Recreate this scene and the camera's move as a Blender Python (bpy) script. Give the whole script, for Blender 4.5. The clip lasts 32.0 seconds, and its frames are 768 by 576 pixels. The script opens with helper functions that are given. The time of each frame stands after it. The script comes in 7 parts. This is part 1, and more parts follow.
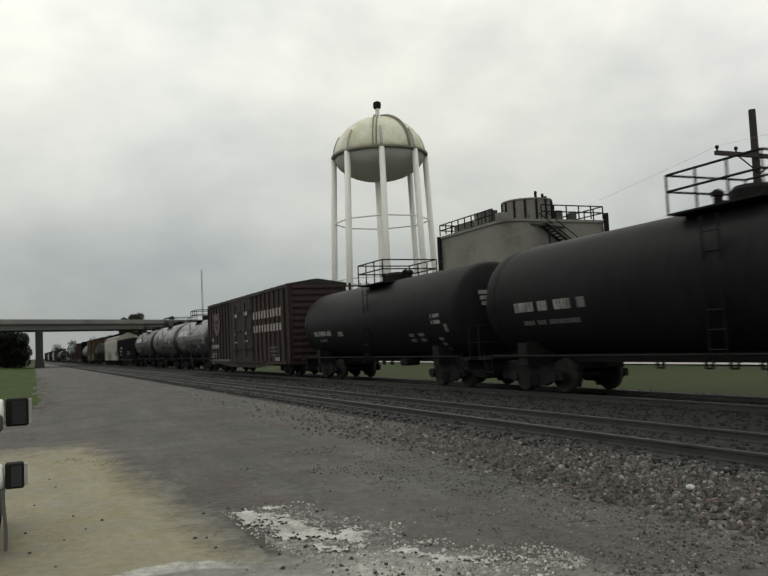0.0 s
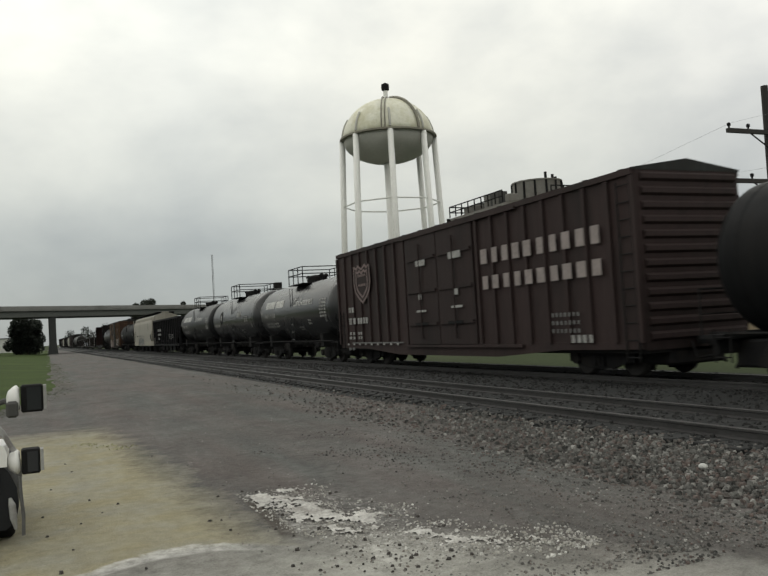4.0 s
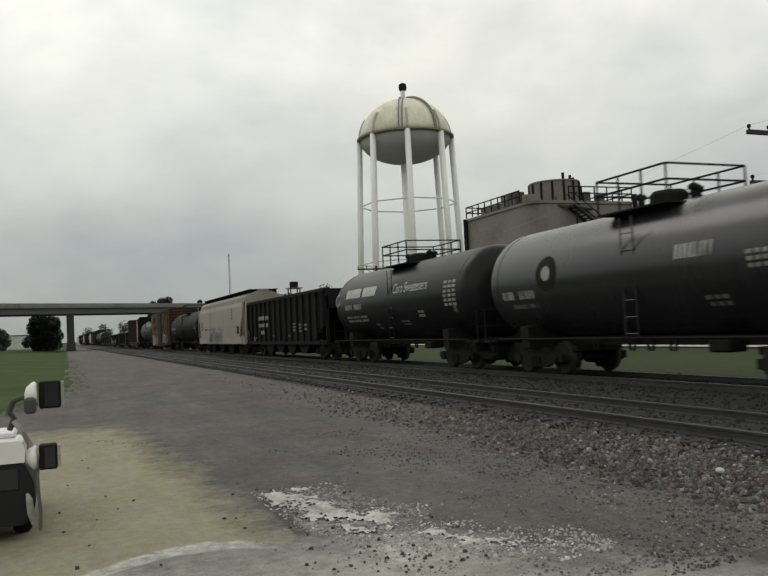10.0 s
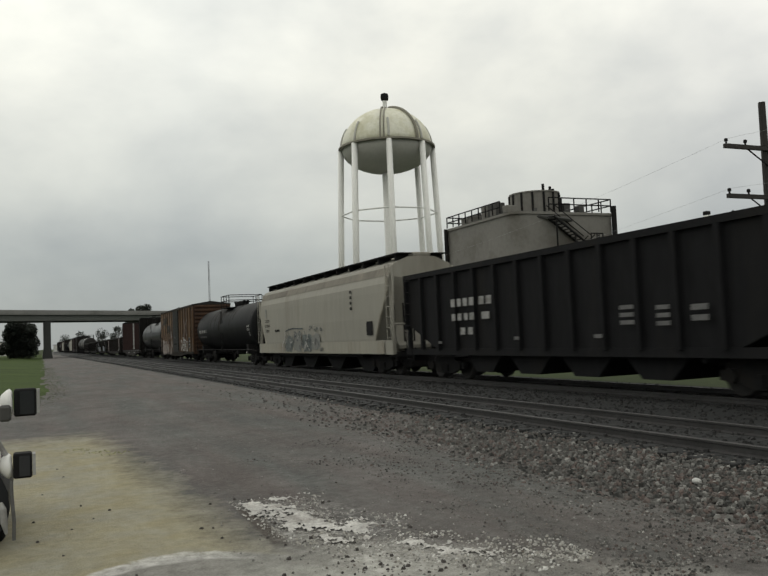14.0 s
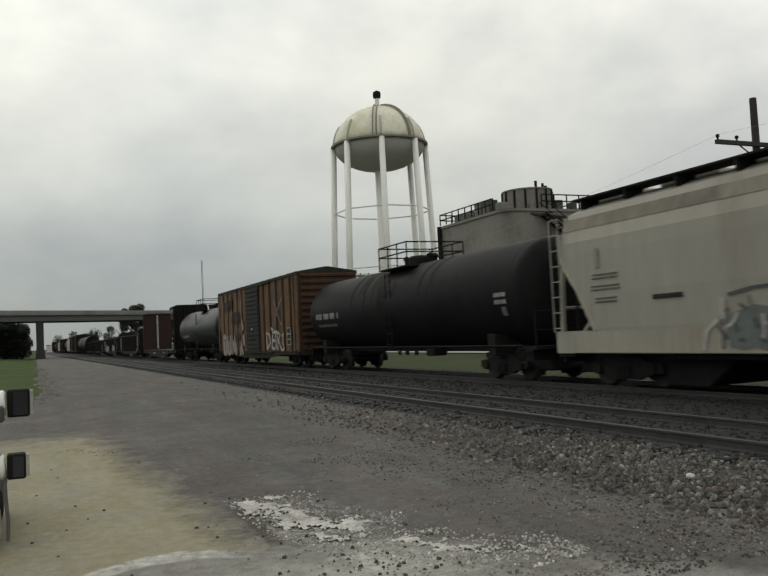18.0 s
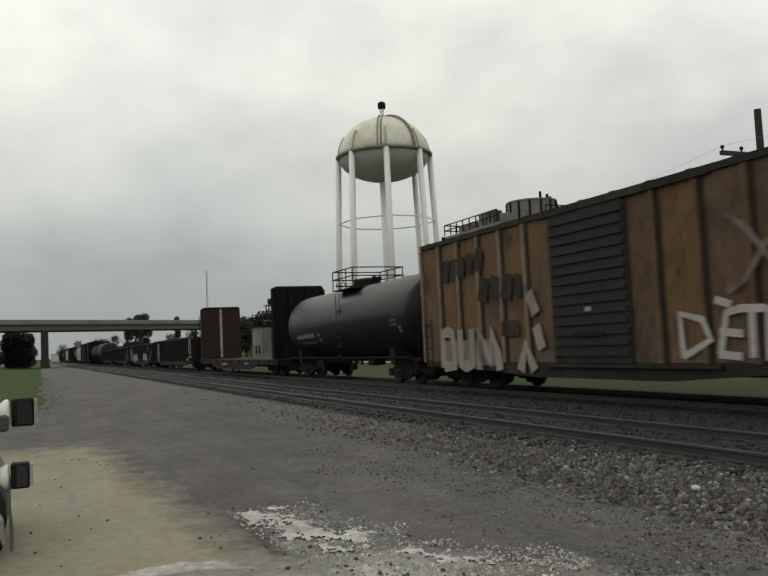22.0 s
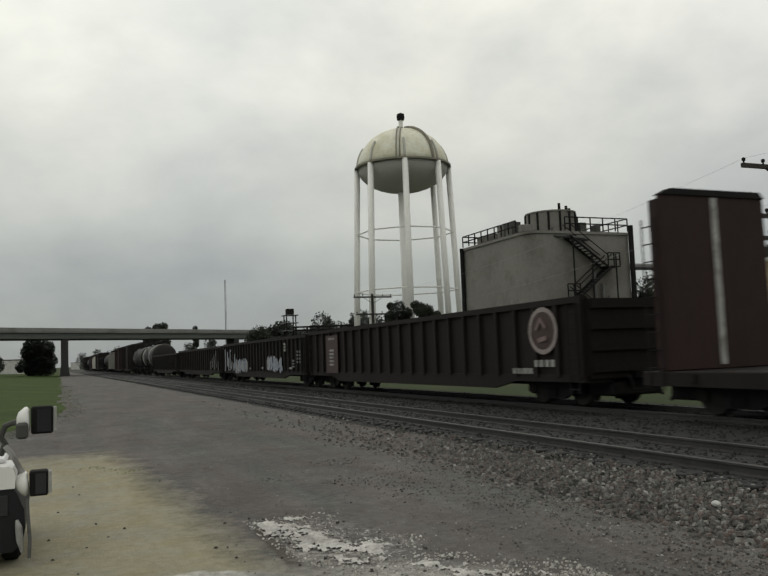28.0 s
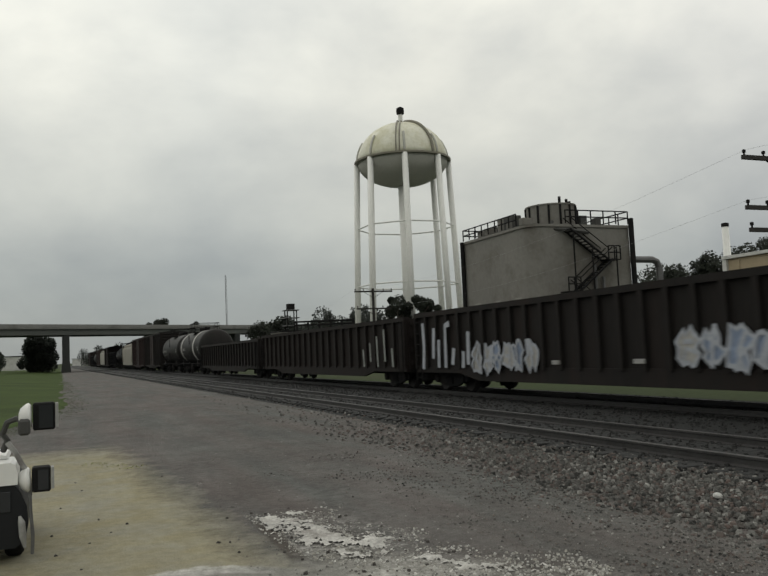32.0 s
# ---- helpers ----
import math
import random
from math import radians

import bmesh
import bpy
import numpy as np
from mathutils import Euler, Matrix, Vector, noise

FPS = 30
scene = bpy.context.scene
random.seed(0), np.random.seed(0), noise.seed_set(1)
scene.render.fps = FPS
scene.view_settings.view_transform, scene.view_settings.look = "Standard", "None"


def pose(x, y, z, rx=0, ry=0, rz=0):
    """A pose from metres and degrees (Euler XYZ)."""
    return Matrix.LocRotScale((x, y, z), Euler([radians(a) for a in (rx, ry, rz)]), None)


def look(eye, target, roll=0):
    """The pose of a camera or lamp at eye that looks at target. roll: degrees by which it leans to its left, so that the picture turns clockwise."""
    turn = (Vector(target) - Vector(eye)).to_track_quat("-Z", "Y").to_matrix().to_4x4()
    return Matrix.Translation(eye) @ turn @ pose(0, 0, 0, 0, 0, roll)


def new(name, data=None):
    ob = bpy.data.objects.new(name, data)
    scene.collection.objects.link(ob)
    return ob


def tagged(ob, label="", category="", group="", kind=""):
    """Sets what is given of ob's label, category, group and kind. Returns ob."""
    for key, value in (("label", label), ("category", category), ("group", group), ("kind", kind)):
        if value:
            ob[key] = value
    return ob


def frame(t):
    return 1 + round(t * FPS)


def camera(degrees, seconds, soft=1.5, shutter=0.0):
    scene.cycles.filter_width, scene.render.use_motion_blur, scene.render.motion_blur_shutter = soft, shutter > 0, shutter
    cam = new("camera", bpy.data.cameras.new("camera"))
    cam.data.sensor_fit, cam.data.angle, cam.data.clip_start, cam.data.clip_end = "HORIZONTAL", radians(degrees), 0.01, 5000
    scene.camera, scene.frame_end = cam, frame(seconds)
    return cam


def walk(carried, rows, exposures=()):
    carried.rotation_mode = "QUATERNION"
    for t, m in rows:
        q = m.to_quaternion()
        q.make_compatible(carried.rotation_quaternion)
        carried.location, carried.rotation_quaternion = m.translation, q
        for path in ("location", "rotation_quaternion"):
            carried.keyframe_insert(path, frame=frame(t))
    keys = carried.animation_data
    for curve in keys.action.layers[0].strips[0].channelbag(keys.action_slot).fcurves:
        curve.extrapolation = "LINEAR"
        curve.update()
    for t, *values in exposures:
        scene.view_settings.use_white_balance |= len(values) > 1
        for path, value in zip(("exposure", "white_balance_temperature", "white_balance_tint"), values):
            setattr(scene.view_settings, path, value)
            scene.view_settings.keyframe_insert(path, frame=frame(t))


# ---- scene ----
cam = camera(51.0, 32.0, soft=1.5, shutter=0.5)
EYE = (0.0, 0.0, 1.78)
# seconds, yaw, pitch, roll
PATH = [
    (0.0, -24.13, 3.88, 2.70),
    (0.5, -24.24, 3.52, 2.85),
    (1.0, -23.99, 3.29, 3.13),
    (1.5, -23.81, 2.96, 3.21),
    (2.0, -23.69, 2.67, 3.21),
    (2.5, -23.50, 2.74, 3.33),
    (3.0, -23.32, 3.11, 3.22),
    (3.5, -23.43, 2.86, 3.30),
    (5.5, -22.98, 2.57, 3.40),
    (6.0, -22.87, 2.59, 3.29),
    (6.5, -22.82, 2.75, 3.18),
    (7.0, -23.37, 2.93, 2.77),
    (7.5, -23.08, 2.94, 2.01),
    (8.0, -22.92, 3.02, 2.29),
    (8.5, -22.37, 3.04, 2.33),
    (9.0, -22.29, 2.87, 2.61),
    (9.5, -22.26, 2.83, 2.62),
    (10.0, -22.25, 2.76, 2.81),
    (10.5, -22.87, 2.82, 3.12),
    (11.0, -23.23, 2.86, 3.08),
    (11.5, -23.02, 2.96, 3.01),
    (12.0, -22.88, 2.89, 3.16),
    (12.5, -22.99, 3.46, 3.09),
    (13.0, -23.15, 3.40, 2.60),
    (13.5, -23.56, 3.45, 2.24),
    (14.0, -23.67, 3.35, 2.43),
    (14.5, -23.63, 3.16, 2.55),
    (16.5, -23.80, 3.10, 2.81),
    (17.0, -24.01, 3.40, 2.86),
    (17.5, -23.96, 3.37, 2.97),
    (18.0, -24.10, 3.18, 2.86),
    (18.5, -23.76, 3.02, 2.93),
    (19.0, -23.90, 3.13, 3.03),
    (19.5, -23.60, 3.05, 2.81),
    (20.0, -23.64, 2.99, 2.16),
    (20.5, -23.45, 3.40, 2.18),
    (21.0, -23.76, 3.42, 2.69),
    (21.5, -23.89, 3.84, 2.57),
    (22.0, -23.80, 3.92, 2.70),
    (22.5, -23.76, 3.81, 2.88),
    (23.0, -23.65, 4.13, 2.96),
    (23.5, -23.65, 3.97, 2.94),
    (24.0, -23.53, 4.14, 3.06),
    (24.5, -23.43, 4.37, 3.04),
    (25.0, -23.38, 4.58, 2.57),
    (25.5, -23.01, 4.83, 2.24),
    (27.5, -22.49, 4.69, 2.46),
    (28.0, -22.57, 4.75, 2.20),
    (28.5, -22.51, 4.93, 2.25),
    (29.0, -22.25, 4.82, 2.38),
    (29.5, -22.37, 4.61, 2.76),
    (30.0, -22.31, 4.71, 2.76),
    (30.5, -22.26, 4.51, 2.53),
    (31.0, -22.21, 4.43, 2.32),
    (31.5, -22.28, 4.63, 2.25),
    (32.0, -22.50, 4.35, 2.55),
]
EXPOSURES = [(0.0, 0.02), (2.0, 0.1), (6.0, 0.14), (7.5, 0.01), (9.5, 0.02), (11.5, 0.09), (14.0, 0.05), (17.0, -0.1), (19.0, 0.13), (20.0, 0.15), (21.0, 0.02), (23.0, -0.08), (24.0, -0.2), (25.0, -0.12), (32.0, -0.12)]
walk(cam, [(t, pose(*EYE, 90 + p, r, y)) for t, y, p, r in PATH], EXPOSURES)

# ---- world, light ----
world = bpy.data.worlds.new("overcast_sky")
scene.world = world
world.use_nodes = True
wn, wl = world.node_tree.nodes, world.node_tree.links
wn.clear()


def wnode(kind, **kw):
    n = wn.new(kind)
    for k, val in kw.items():
        n.inputs[k].default_value = val
    return n


w_out = wn.new("ShaderNodeOutputWorld")
w_bg = wnode("ShaderNodeBackground", Strength=0.945)
w_sky = wn.new("ShaderNodeTexSky")
w_sky.sky_type = "NISHITA"
w_sky.sun_disc = False
w_sky.sun_elevation, w_sky.sun_rotation = radians(48), radians(-20)
w_skys = wnode("ShaderNodeVectorMath")
w_skys.operation = "SCALE"
w_skys.inputs["Scale"].default_value = 0.05
w_co = wn.new("ShaderNodeTexCoord")
w_sep = wn.new("ShaderNodeSeparateXYZ")
w_map = wn.new("ShaderNodeMapping")
w_map.inputs["Scale"].default_value = (1.0, 1.0, 1.7)
w_n1 = wnode("ShaderNodeTexNoise", Scale=4.2, Detail=5.0, Roughness=0.52)
w_n1.inputs["Distortion"].default_value = 0.1
w_grad = wn.new("ShaderNodeValToRGB")
el = w_grad.color_ramp.elements
el[0].position, el[0].color = 0.0, (0.37, 0.4, 0.405, 1)
el[1].position, el[1].color = 1.0, (0.8, 0.8, 0.76, 1)
for pos_, col_ in ((0.1, (0.47, 0.5, 0.495, 1)), (0.2, (0.712, 0.73, 0.694, 1)), (0.31, (0.932, 0.94, 0.882, 1)), (0.46, (1.18, 1.18, 1.1, 1)), (0.7, (1.0, 1.0, 0.95, 1))):
    e_ = el.new(pos_)
    e_.color = col_
w_cl = wn.new("ShaderNodeValToRGB")
el = w_cl.color_ramp.elements
el[0].position, el[0].color = 0.3, (0.803, 0.816, 0.826, 1)
el[1].position, el[1].color = 0.7, (1.16, 1.15, 1.11, 1)
w_mul = wn.new("ShaderNodeMix")
w_mul.data_type, w_mul.blend_type = "RGBA", "MULTIPLY"
w_mul.inputs[0].default_value = 1.0
w_add = wn.new("ShaderNodeMix")
w_add.data_type, w_add.blend_type = "RGBA", "MIX"
w_add.inputs[0].default_value = 0.9
wl.new(w_co.outputs["Generated"], w_sep.inputs[0])
wl.new(w_co.outputs["Generated"], w_map.inputs[0])
wl.new(w_map.outputs[0], w_n1.inputs["Vector"])
wl.new(w_sep.outputs[2], w_grad.inputs[0])
wl.new(w_n1.outputs[0], w_cl.inputs[0])
w_side = wn.new("ShaderNodeValToRGB")
# the overcast is thinner low on the right of the line and overhead to its left
el = w_side.color_ramp.elements
el[0].position, el[0].color = 0.0, (1.07, 1.065, 1.05, 1)
el[1].position, el[1].color = 1.0, (1.0, 0.99, 1.0, 1)
for pos_, col_ in ((0.17, (0.965, 0.972, 0.98, 1)), (0.42, (1.07, 1.055, 1.03, 1)), (0.58, (1.09, 1.075, 1.055, 1)), (0.74, (1.0, 0.99, 1.01, 1))):
    el.new(pos_).color = col_
w_tint = wn.new("ShaderNodeMix")
w_tint.data_type, w_tint.blend_type = "RGBA", "MULTIPLY"
w_tint.inputs[0].default_value = 1.0
wl.new(w_sep.outputs[0], w_side.inputs[0])
wl.new(w_grad.outputs[0], w_tint.inputs[6])
wl.new(w_side.outputs[0], w_tint.inputs[7])
wl.new(w_tint.outputs[2], w_mul.inputs[6])
wl.new(w_cl.outputs[0], w_mul.inputs[7])
wl.new(w_sky.outputs[0], w_skys.inputs[0])
wl.new(w_skys.outputs[0], w_add.inputs[6])
wl.new(w_mul.outputs[2], w_add.inputs[7])
wl.new(w_add.outputs[2], w_bg.inputs[0])
wl.new(w_bg.outputs[0], w_out.inputs[0])

sun = new("sun", bpy.data.lights.new("sun", "SUN"))
sun.data.energy, sun.data.angle, sun.data.color = 0.3, radians(25), (1.0, 0.97, 0.92)
sun.matrix_world = look((0, 0, 0), (math.sin(radians(-20)) * -0.67, -0.63, -0.74))

# ---- materials ----
MATS = {}


def mat(name, col, rough=0.7, metal=0.0, var=0.25, scale=1.2, fine=14.0, dirt=None, dirt_amount=0.0, bump=0.1, streak=False, spread=0.0, gloss=0.5):
    """Base colour with two scales of noise, dirt in patches, and fine relief."""
    if name in MATS:
        return MATS[name]
    m = bpy.data.materials.new(name)
    m.use_nodes = True
    n, l = m.node_tree.nodes, m.node_tree.links
    b = n["Principled BSDF"]
    b.inputs["Metallic"].default_value = metal
    b.inputs["Specular IOR Level"].default_value = gloss
    co = n.new("ShaderNodeTexCoord")
    mp = n.new("ShaderNodeMapping")
    mp.inputs["Scale"].default_value = (1.0, 1.0, 0.22) if streak else (1, 1, 1)
    l.new(co.outputs["Object"], mp.inputs[0])
    n1, n2 = n.new("ShaderNodeTexNoise"), n.new("ShaderNodeTexNoise")
    for q, sc in ((n1, scale), (n2, fine)):
        q.inputs["Scale"].default_value = sc
        q.inputs["Detail"].default_value = 5.0
        l.new(mp.outputs[0], q.inputs["Vector"])
    ramp = n.new("ShaderNodeValToRGB")
    e = ramp.color_ramp.elements
    e[0].position, e[1].position = 0.3, 0.72
    e[0].color = (*[c * (1 - var) for c in col], 1)
    e[1].color = (*[min(1, c * (1 + var)) for c in col], 1)
    mixf = n.new("ShaderNodeMath")
    mixf.operation = "MULTIPLY_ADD"
    mixf.inputs[1].default_value = 0.45
    l.new(n2.outputs[0], mixf.inputs[0])
    half = n.new("ShaderNodeMath")
    half.operation = "MULTIPLY"
    half.inputs[1].default_value = 0.55
    l.new(n1.outputs[0], half.inputs[0])
    l.new(half.outputs[0], mixf.inputs[2])
    l.new(mixf.outputs[0], ramp.inputs[0])
    out = ramp.outputs[0]
    if dirt:
        n3 = n.new("ShaderNodeTexNoise")
        n3.inputs["Scale"].default_value = scale * 0.8
        n3.inputs["Detail"].default_value = 6.0
        n3.inputs["Roughness"].default_value = 0.7
        l.new(mp.outputs[0], n3.inputs["Vector"])
        r3 = n.new("ShaderNodeValToRGB")
        r3.color_ramp.elements[0].position = 0.62 - 0.3 * dirt_amount
        r3.color_ramp.elements[1].position = 0.78 - 0.25 * dirt_amount
        l.new(n3.outputs[0], r3.inputs[0])
        mx = n.new("ShaderNodeMix")
        mx.data_type = "RGBA"
        l.new(r3.outputs[0], mx.inputs[0])
        l.new(out, mx.inputs[6])
        mx.inputs[7].default_value = (*dirt, 1)
        out = mx.outputs[2]
    if spread:
        oi = n.new("ShaderNodeObjectInfo")
        hs = n.new("ShaderNodeHueSaturation")
        mr = n.new("ShaderNodeMapRange")
        mr.inputs[3].default_value, mr.inputs[4].default_value = 1 - spread, 1 + spread
        l.new(oi.outputs["Random"], mr.inputs[0])
        l.new(mr.outputs[0], hs.inputs["Value"])
        l.new(out, hs.inputs["Color"])
        out = hs.outputs[0]
    l.new(out, b.inputs["Base Color"])
    rr = n.new("ShaderNodeMapRange")
    rr.inputs[3].default_value, rr.inputs[4].default_value = max(0.05, rough - 0.12), min(1, rough + 0.12)
    l.new(n1.outputs[0], rr.inputs[0])
    l.new(rr.outputs[0], b.inputs["Roughness"])
    if bump:
        bp = n.new("ShaderNodeBump")
        bp.inputs["Strength"].default_value = bump
        bp.inputs["Distance"].default_value = 0.05
        l.new(n2.outputs[0], bp.inputs["Height"])
        l.new(bp.outputs[0], b.inputs["Normal"])
    MATS[name] = m
    return m


BLACK = mat("black_tank_paint", (0.013, 0.0136, 0.0148), 0.33, var=0.35, scale=0.6, fine=5, dirt=(0.017, 0.0158, 0.015), dirt_amount=0.25, bump=0.03, streak=True, gloss=0.14)
BLACKGLOSS = mat("washed_black_tank_paint", (0.0185, 0.0188, 0.0205), 0.27, var=0.35, scale=0.6, fine=5, dirt=(0.02, 0.019, 0.019), dirt_amount=0.3, bump=0.03, streak=True, gloss=0.5)
BLACK_DULL = mat("dull_black_tank_paint", (0.0138, 0.0143, 0.0152), 0.45, var=0.35, scale=0.6, fine=5, dirt=(0.017, 0.0162, 0.0158), dirt_amount=0.35, bump=0.03, streak=True, gloss=0.03)
GREYTANK = mat("dirty_grey_tank_paint", (0.017, 0.0168, 0.016), 0.5, var=0.3, scale=0.7, fine=5, dirt=(0.024, 0.022, 0.021), dirt_amount=0.5, bump=0.03, streak=True, gloss=0.12)
STEEL = mat("grimy_black_steel", (0.0165, 0.0165, 0.0172), 0.8, var=0.4, scale=2, fine=20, dirt=(0.021, 0.019, 0.0175), dirt_amount=0.45, gloss=0.08)
STEELGREY = mat("dark_grey_plant_paint", (0.05, 0.05, 0.047), 0.7, var=0.3, scale=1.2, fine=8)
WHEEL = mat("worn_wheel_steel", (0.026, 0.0245, 0.024), 0.65, var=0.4, scale=4, gloss=0.15)
BOXRED = mat("dark_boxcar_red", (0.034, 0.0222, 0.0216), 0.7, var=0.3, scale=0.7, fine=7, dirt=(0.018, 0.014, 0.0135), dirt_amount=0.5, bump=0.05, streak=True, gloss=0.2)
BOXDOOR = mat("faded_door_red", (0.028, 0.0185, 0.018), 0.7, var=0.3, scale=0.8, fine=7, dirt=(0.016, 0.0125, 0.0125), dirt_amount=0.5, bump=0.05, streak=True, gloss=0.2)


def weathered_orange():
    """Orange paint, faded to rose-brown bay by bay, with rust streaks and a chalky lower edge."""
    m = bpy.data.materials.new("weathered_orange_paint")
    m.use_nodes = True
    n, l = m.node_tree.nodes, m.node_tree.links
    b = n["Principled BSDF"]
    b.inputs["Roughness"].default_value, b.inputs["Specular IOR Level"].default_value = 0.72, 0.2
    co, sep, mp = n.new("ShaderNodeTexCoord"), n.new("ShaderNodeSeparateXYZ"), n.new("ShaderNodeMapping")
    mp.inputs["Scale"].default_value = (1, 1, 0.25)
    l.new(co.outputs["Object"], sep.inputs[0])
    l.new(co.outputs["Object"], mp.inputs[0])

    def tex(scale, src, detail=6.0):
        q = n.new("ShaderNodeTexNoise")
        q.inputs["Scale"].default_value, q.inputs["Detail"].default_value, q.inputs["Roughness"].default_value = scale, detail, 0.65
        l.new(src, q.inputs["Vector"])
        return q.outputs[0]

    def calc(op, a, c, clamp=False):
        q = n.new("ShaderNodeMath")
        q.operation, q.use_clamp = op, clamp
        for k, val in enumerate((a, c)):
            if isinstance(val, (int, float)):
                q.inputs[k].default_value = val
            else:
                l.new(val, q.inputs[k])
        return q.outputs[0]

    def mix(fac, a, c):
        q = n.new("ShaderNodeMix")
        q.data_type = "RGBA"
        l.new(fac, q.inputs[0])
        for k, val in ((6, a), (7, c)):
            if isinstance(val, tuple):
                q.inputs[k].default_value = (*val, 1)
            else:
                l.new(val, q.inputs[k])
        return q.outputs[2]
    bay = n.new("ShaderNodeTexWhiteNoise")
    bay.noise_dimensions = "1D"
    l.new(calc("FLOOR", calc("MULTIPLY", calc("ADD", sep.outputs[1], 8.425), 0.831), 0.0), bay.inputs["W"])
    streaks, blots, grain = tex(1.6, mp.outputs[0]), tex(0.9, co.outputs["Object"]), tex(9.0, mp.outputs[0], 4.0)
    fade = calc("ADD", calc("MULTIPLY", calc("SUBTRACT", streaks, 0.5), 2.6), calc("MULTIPLY", bay.outputs[0], 0.8), True)
    col = mix(fade, (0.152, 0.083, 0.033), (0.104, 0.068, 0.048))
    low = calc("ADD", calc("MULTIPLY", calc("SUBTRACT", 1.75, sep.outputs[2]), 0.7), calc("MULTIPLY", calc("SUBTRACT", blots, 0.45), 3.0), True)
    col = mix(calc("MULTIPLY", low, 0.75), col, (0.142, 0.106, 0.087))
    rust = calc("MULTIPLY", calc("SUBTRACT", calc("ADD", calc("MULTIPLY", blots, 0.65), calc("MULTIPLY", grain, 0.35)), 0.46), 6.0, True)
    col = mix(calc("MULTIPLY", rust, 0.85), col, (0.05, 0.03, 0.021))
    l.new(col, b.inputs["Base Color"])
    bp = n.new("ShaderNodeBump")
    bp.inputs["Strength"].default_value, bp.inputs["Distance"].default_value = 0.08, 0.05
    l.new(grain, bp.inputs["Height"])
    l.new(bp.outputs[0], b.inputs["Normal"])
    return m


ORANGE = weathered_orange()
ORANGEPALE = mat("chalky_pink_spray", (0.26, 0.225, 0.205), 0.75, var=0.3, scale=1.6, fine=9, dirt=(0.12, 0.085, 0.07), dirt_amount=0.4, streak=True)
ORANGEWASH = mat("thin_chalk_wash", (0.175, 0.145, 0.13), 0.8, var=0.35, scale=1.6, fine=9, dirt=(0.075, 0.05, 0.04), dirt_amount=0.6, streak=True)
# boxcar ends and one patch: darker and browner than the sides
ORANGEDARK = mat("dark_brown_orange", (0.068, 0.037, 0.021), 0.75, var=0.4, scale=0.9, fine=6, dirt=(0.03, 0.019, 0.015), dirt_amount=0.7, bump=0.06, streak=True, gloss=0.2)
RUSTTRIM = mat("rusty_trim_and_rib_shadow", (0.026, 0.0215, 0.0175), 0.75, var=0.4, scale=1.2, fine=8, dirt=(0.05, 0.043, 0.034), dirt_amount=0.4, streak=True, gloss=0.15)
DOORGREY = mat("weathered_dark_door", (0.0255, 0.0275, 0.0265), 0.7, var=0.4, scale=1, fine=8, dirt=(0.016, 0.014, 0.012), dirt_amount=0.5, bump=0.05, streak=True, gloss=0.2)
HOPBLACK = mat("hopper_black", (0.0128, 0.013, 0.0142), 0.75, var=0.4, scale=1, fine=9, dirt=(0.018, 0.017, 0.016), dirt_amount=0.35, streak=True, gloss=0.1)
HOPGREY = mat("dirty_light_grey", (0.288, 0.277, 0.24), 0.65, var=0.12, scale=0.45, fine=4, dirt=(0.205, 0.19, 0.158), dirt_amount=0.4, bump=0.04, streak=True, gloss=0.25)
GONRED = mat("gondola_brown", (0.0145, 0.0117, 0.0108), 0.75, var=0.4, scale=1, fine=8, dirt=(0.013, 0.0095, 0.0085), dirt_amount=0.6, bump=0.07, streak=True, gloss=0.2)
GONDARK = mat("gondola_black_brown", (0.0132, 0.0115, 0.0108), 0.75, var=0.4, scale=1, fine=8, dirt=(0.019, 0.0135, 0.0118), dirt_amount=0.5, bump=0.07, streak=True, gloss=0.2)
BULKDARK = mat("bulkhead_black_brown", (0.0105, 0.0095, 0.009), 0.75, var=0.35, scale=1, fine=8, dirt=(0.0135, 0.011, 0.01), dirt_amount=0.4, streak=True, gloss=0.1)
BULKRED = mat("bulkhead_dark_red", (0.027, 0.0145, 0.0135), 0.7, var=0.3, scale=1, fine=8, dirt=(0.017, 0.0102, 0.0092), dirt_amount=0.4, streak=True, gloss=0.2)
REDPANEL = mat("faded_red_panel", (0.05, 0.03, 0.028), 0.7, var=0.25, scale=1.5, fine=9)
WHITE = mat("worn_white_paint", (0.5, 0.5, 0.48), 0.6, var=0.2, scale=2, fine=12, dirt=(0.25, 0.24, 0.22), dirt_amount=0.3)
DULLWHITE = mat("dull_white_lettering", (0.3, 0.3, 0.29), 0.65, var=0.35, scale=3, fine=16, dirt=(0.12, 0.11, 0.1), dirt_amount=0.45)
FADEDPALE = mat("faded_pinkish_white_paint", (0.25, 0.215, 0.205), 0.65, var=0.35, scale=3, fine=16)
FADEDRED = mat("faded_pink_emblem_paint", (0.16, 0.115, 0.11), 0.65, var=0.35, scale=3, fine=16)
DIMWHITE = mat("grimy_faint_lettering", (0.12, 0.12, 0.118), 0.65, var=0.4, scale=3, fine=16)
GRAFLIGHT = mat("pale_grey_blue_spray", (0.34, 0.36, 0.4), 0.6, var=0.3, scale=1.5, fine=9)
GRAFBLUE = mat("pale_blue_spray", (0.2, 0.25, 0.35), 0.6, var=0.35, scale=1.5, fine=9)
GRAFPALE = mat("pale_spray", (0.36, 0.35, 0.33), 0.6, var=0.25, scale=1.5, fine=9)
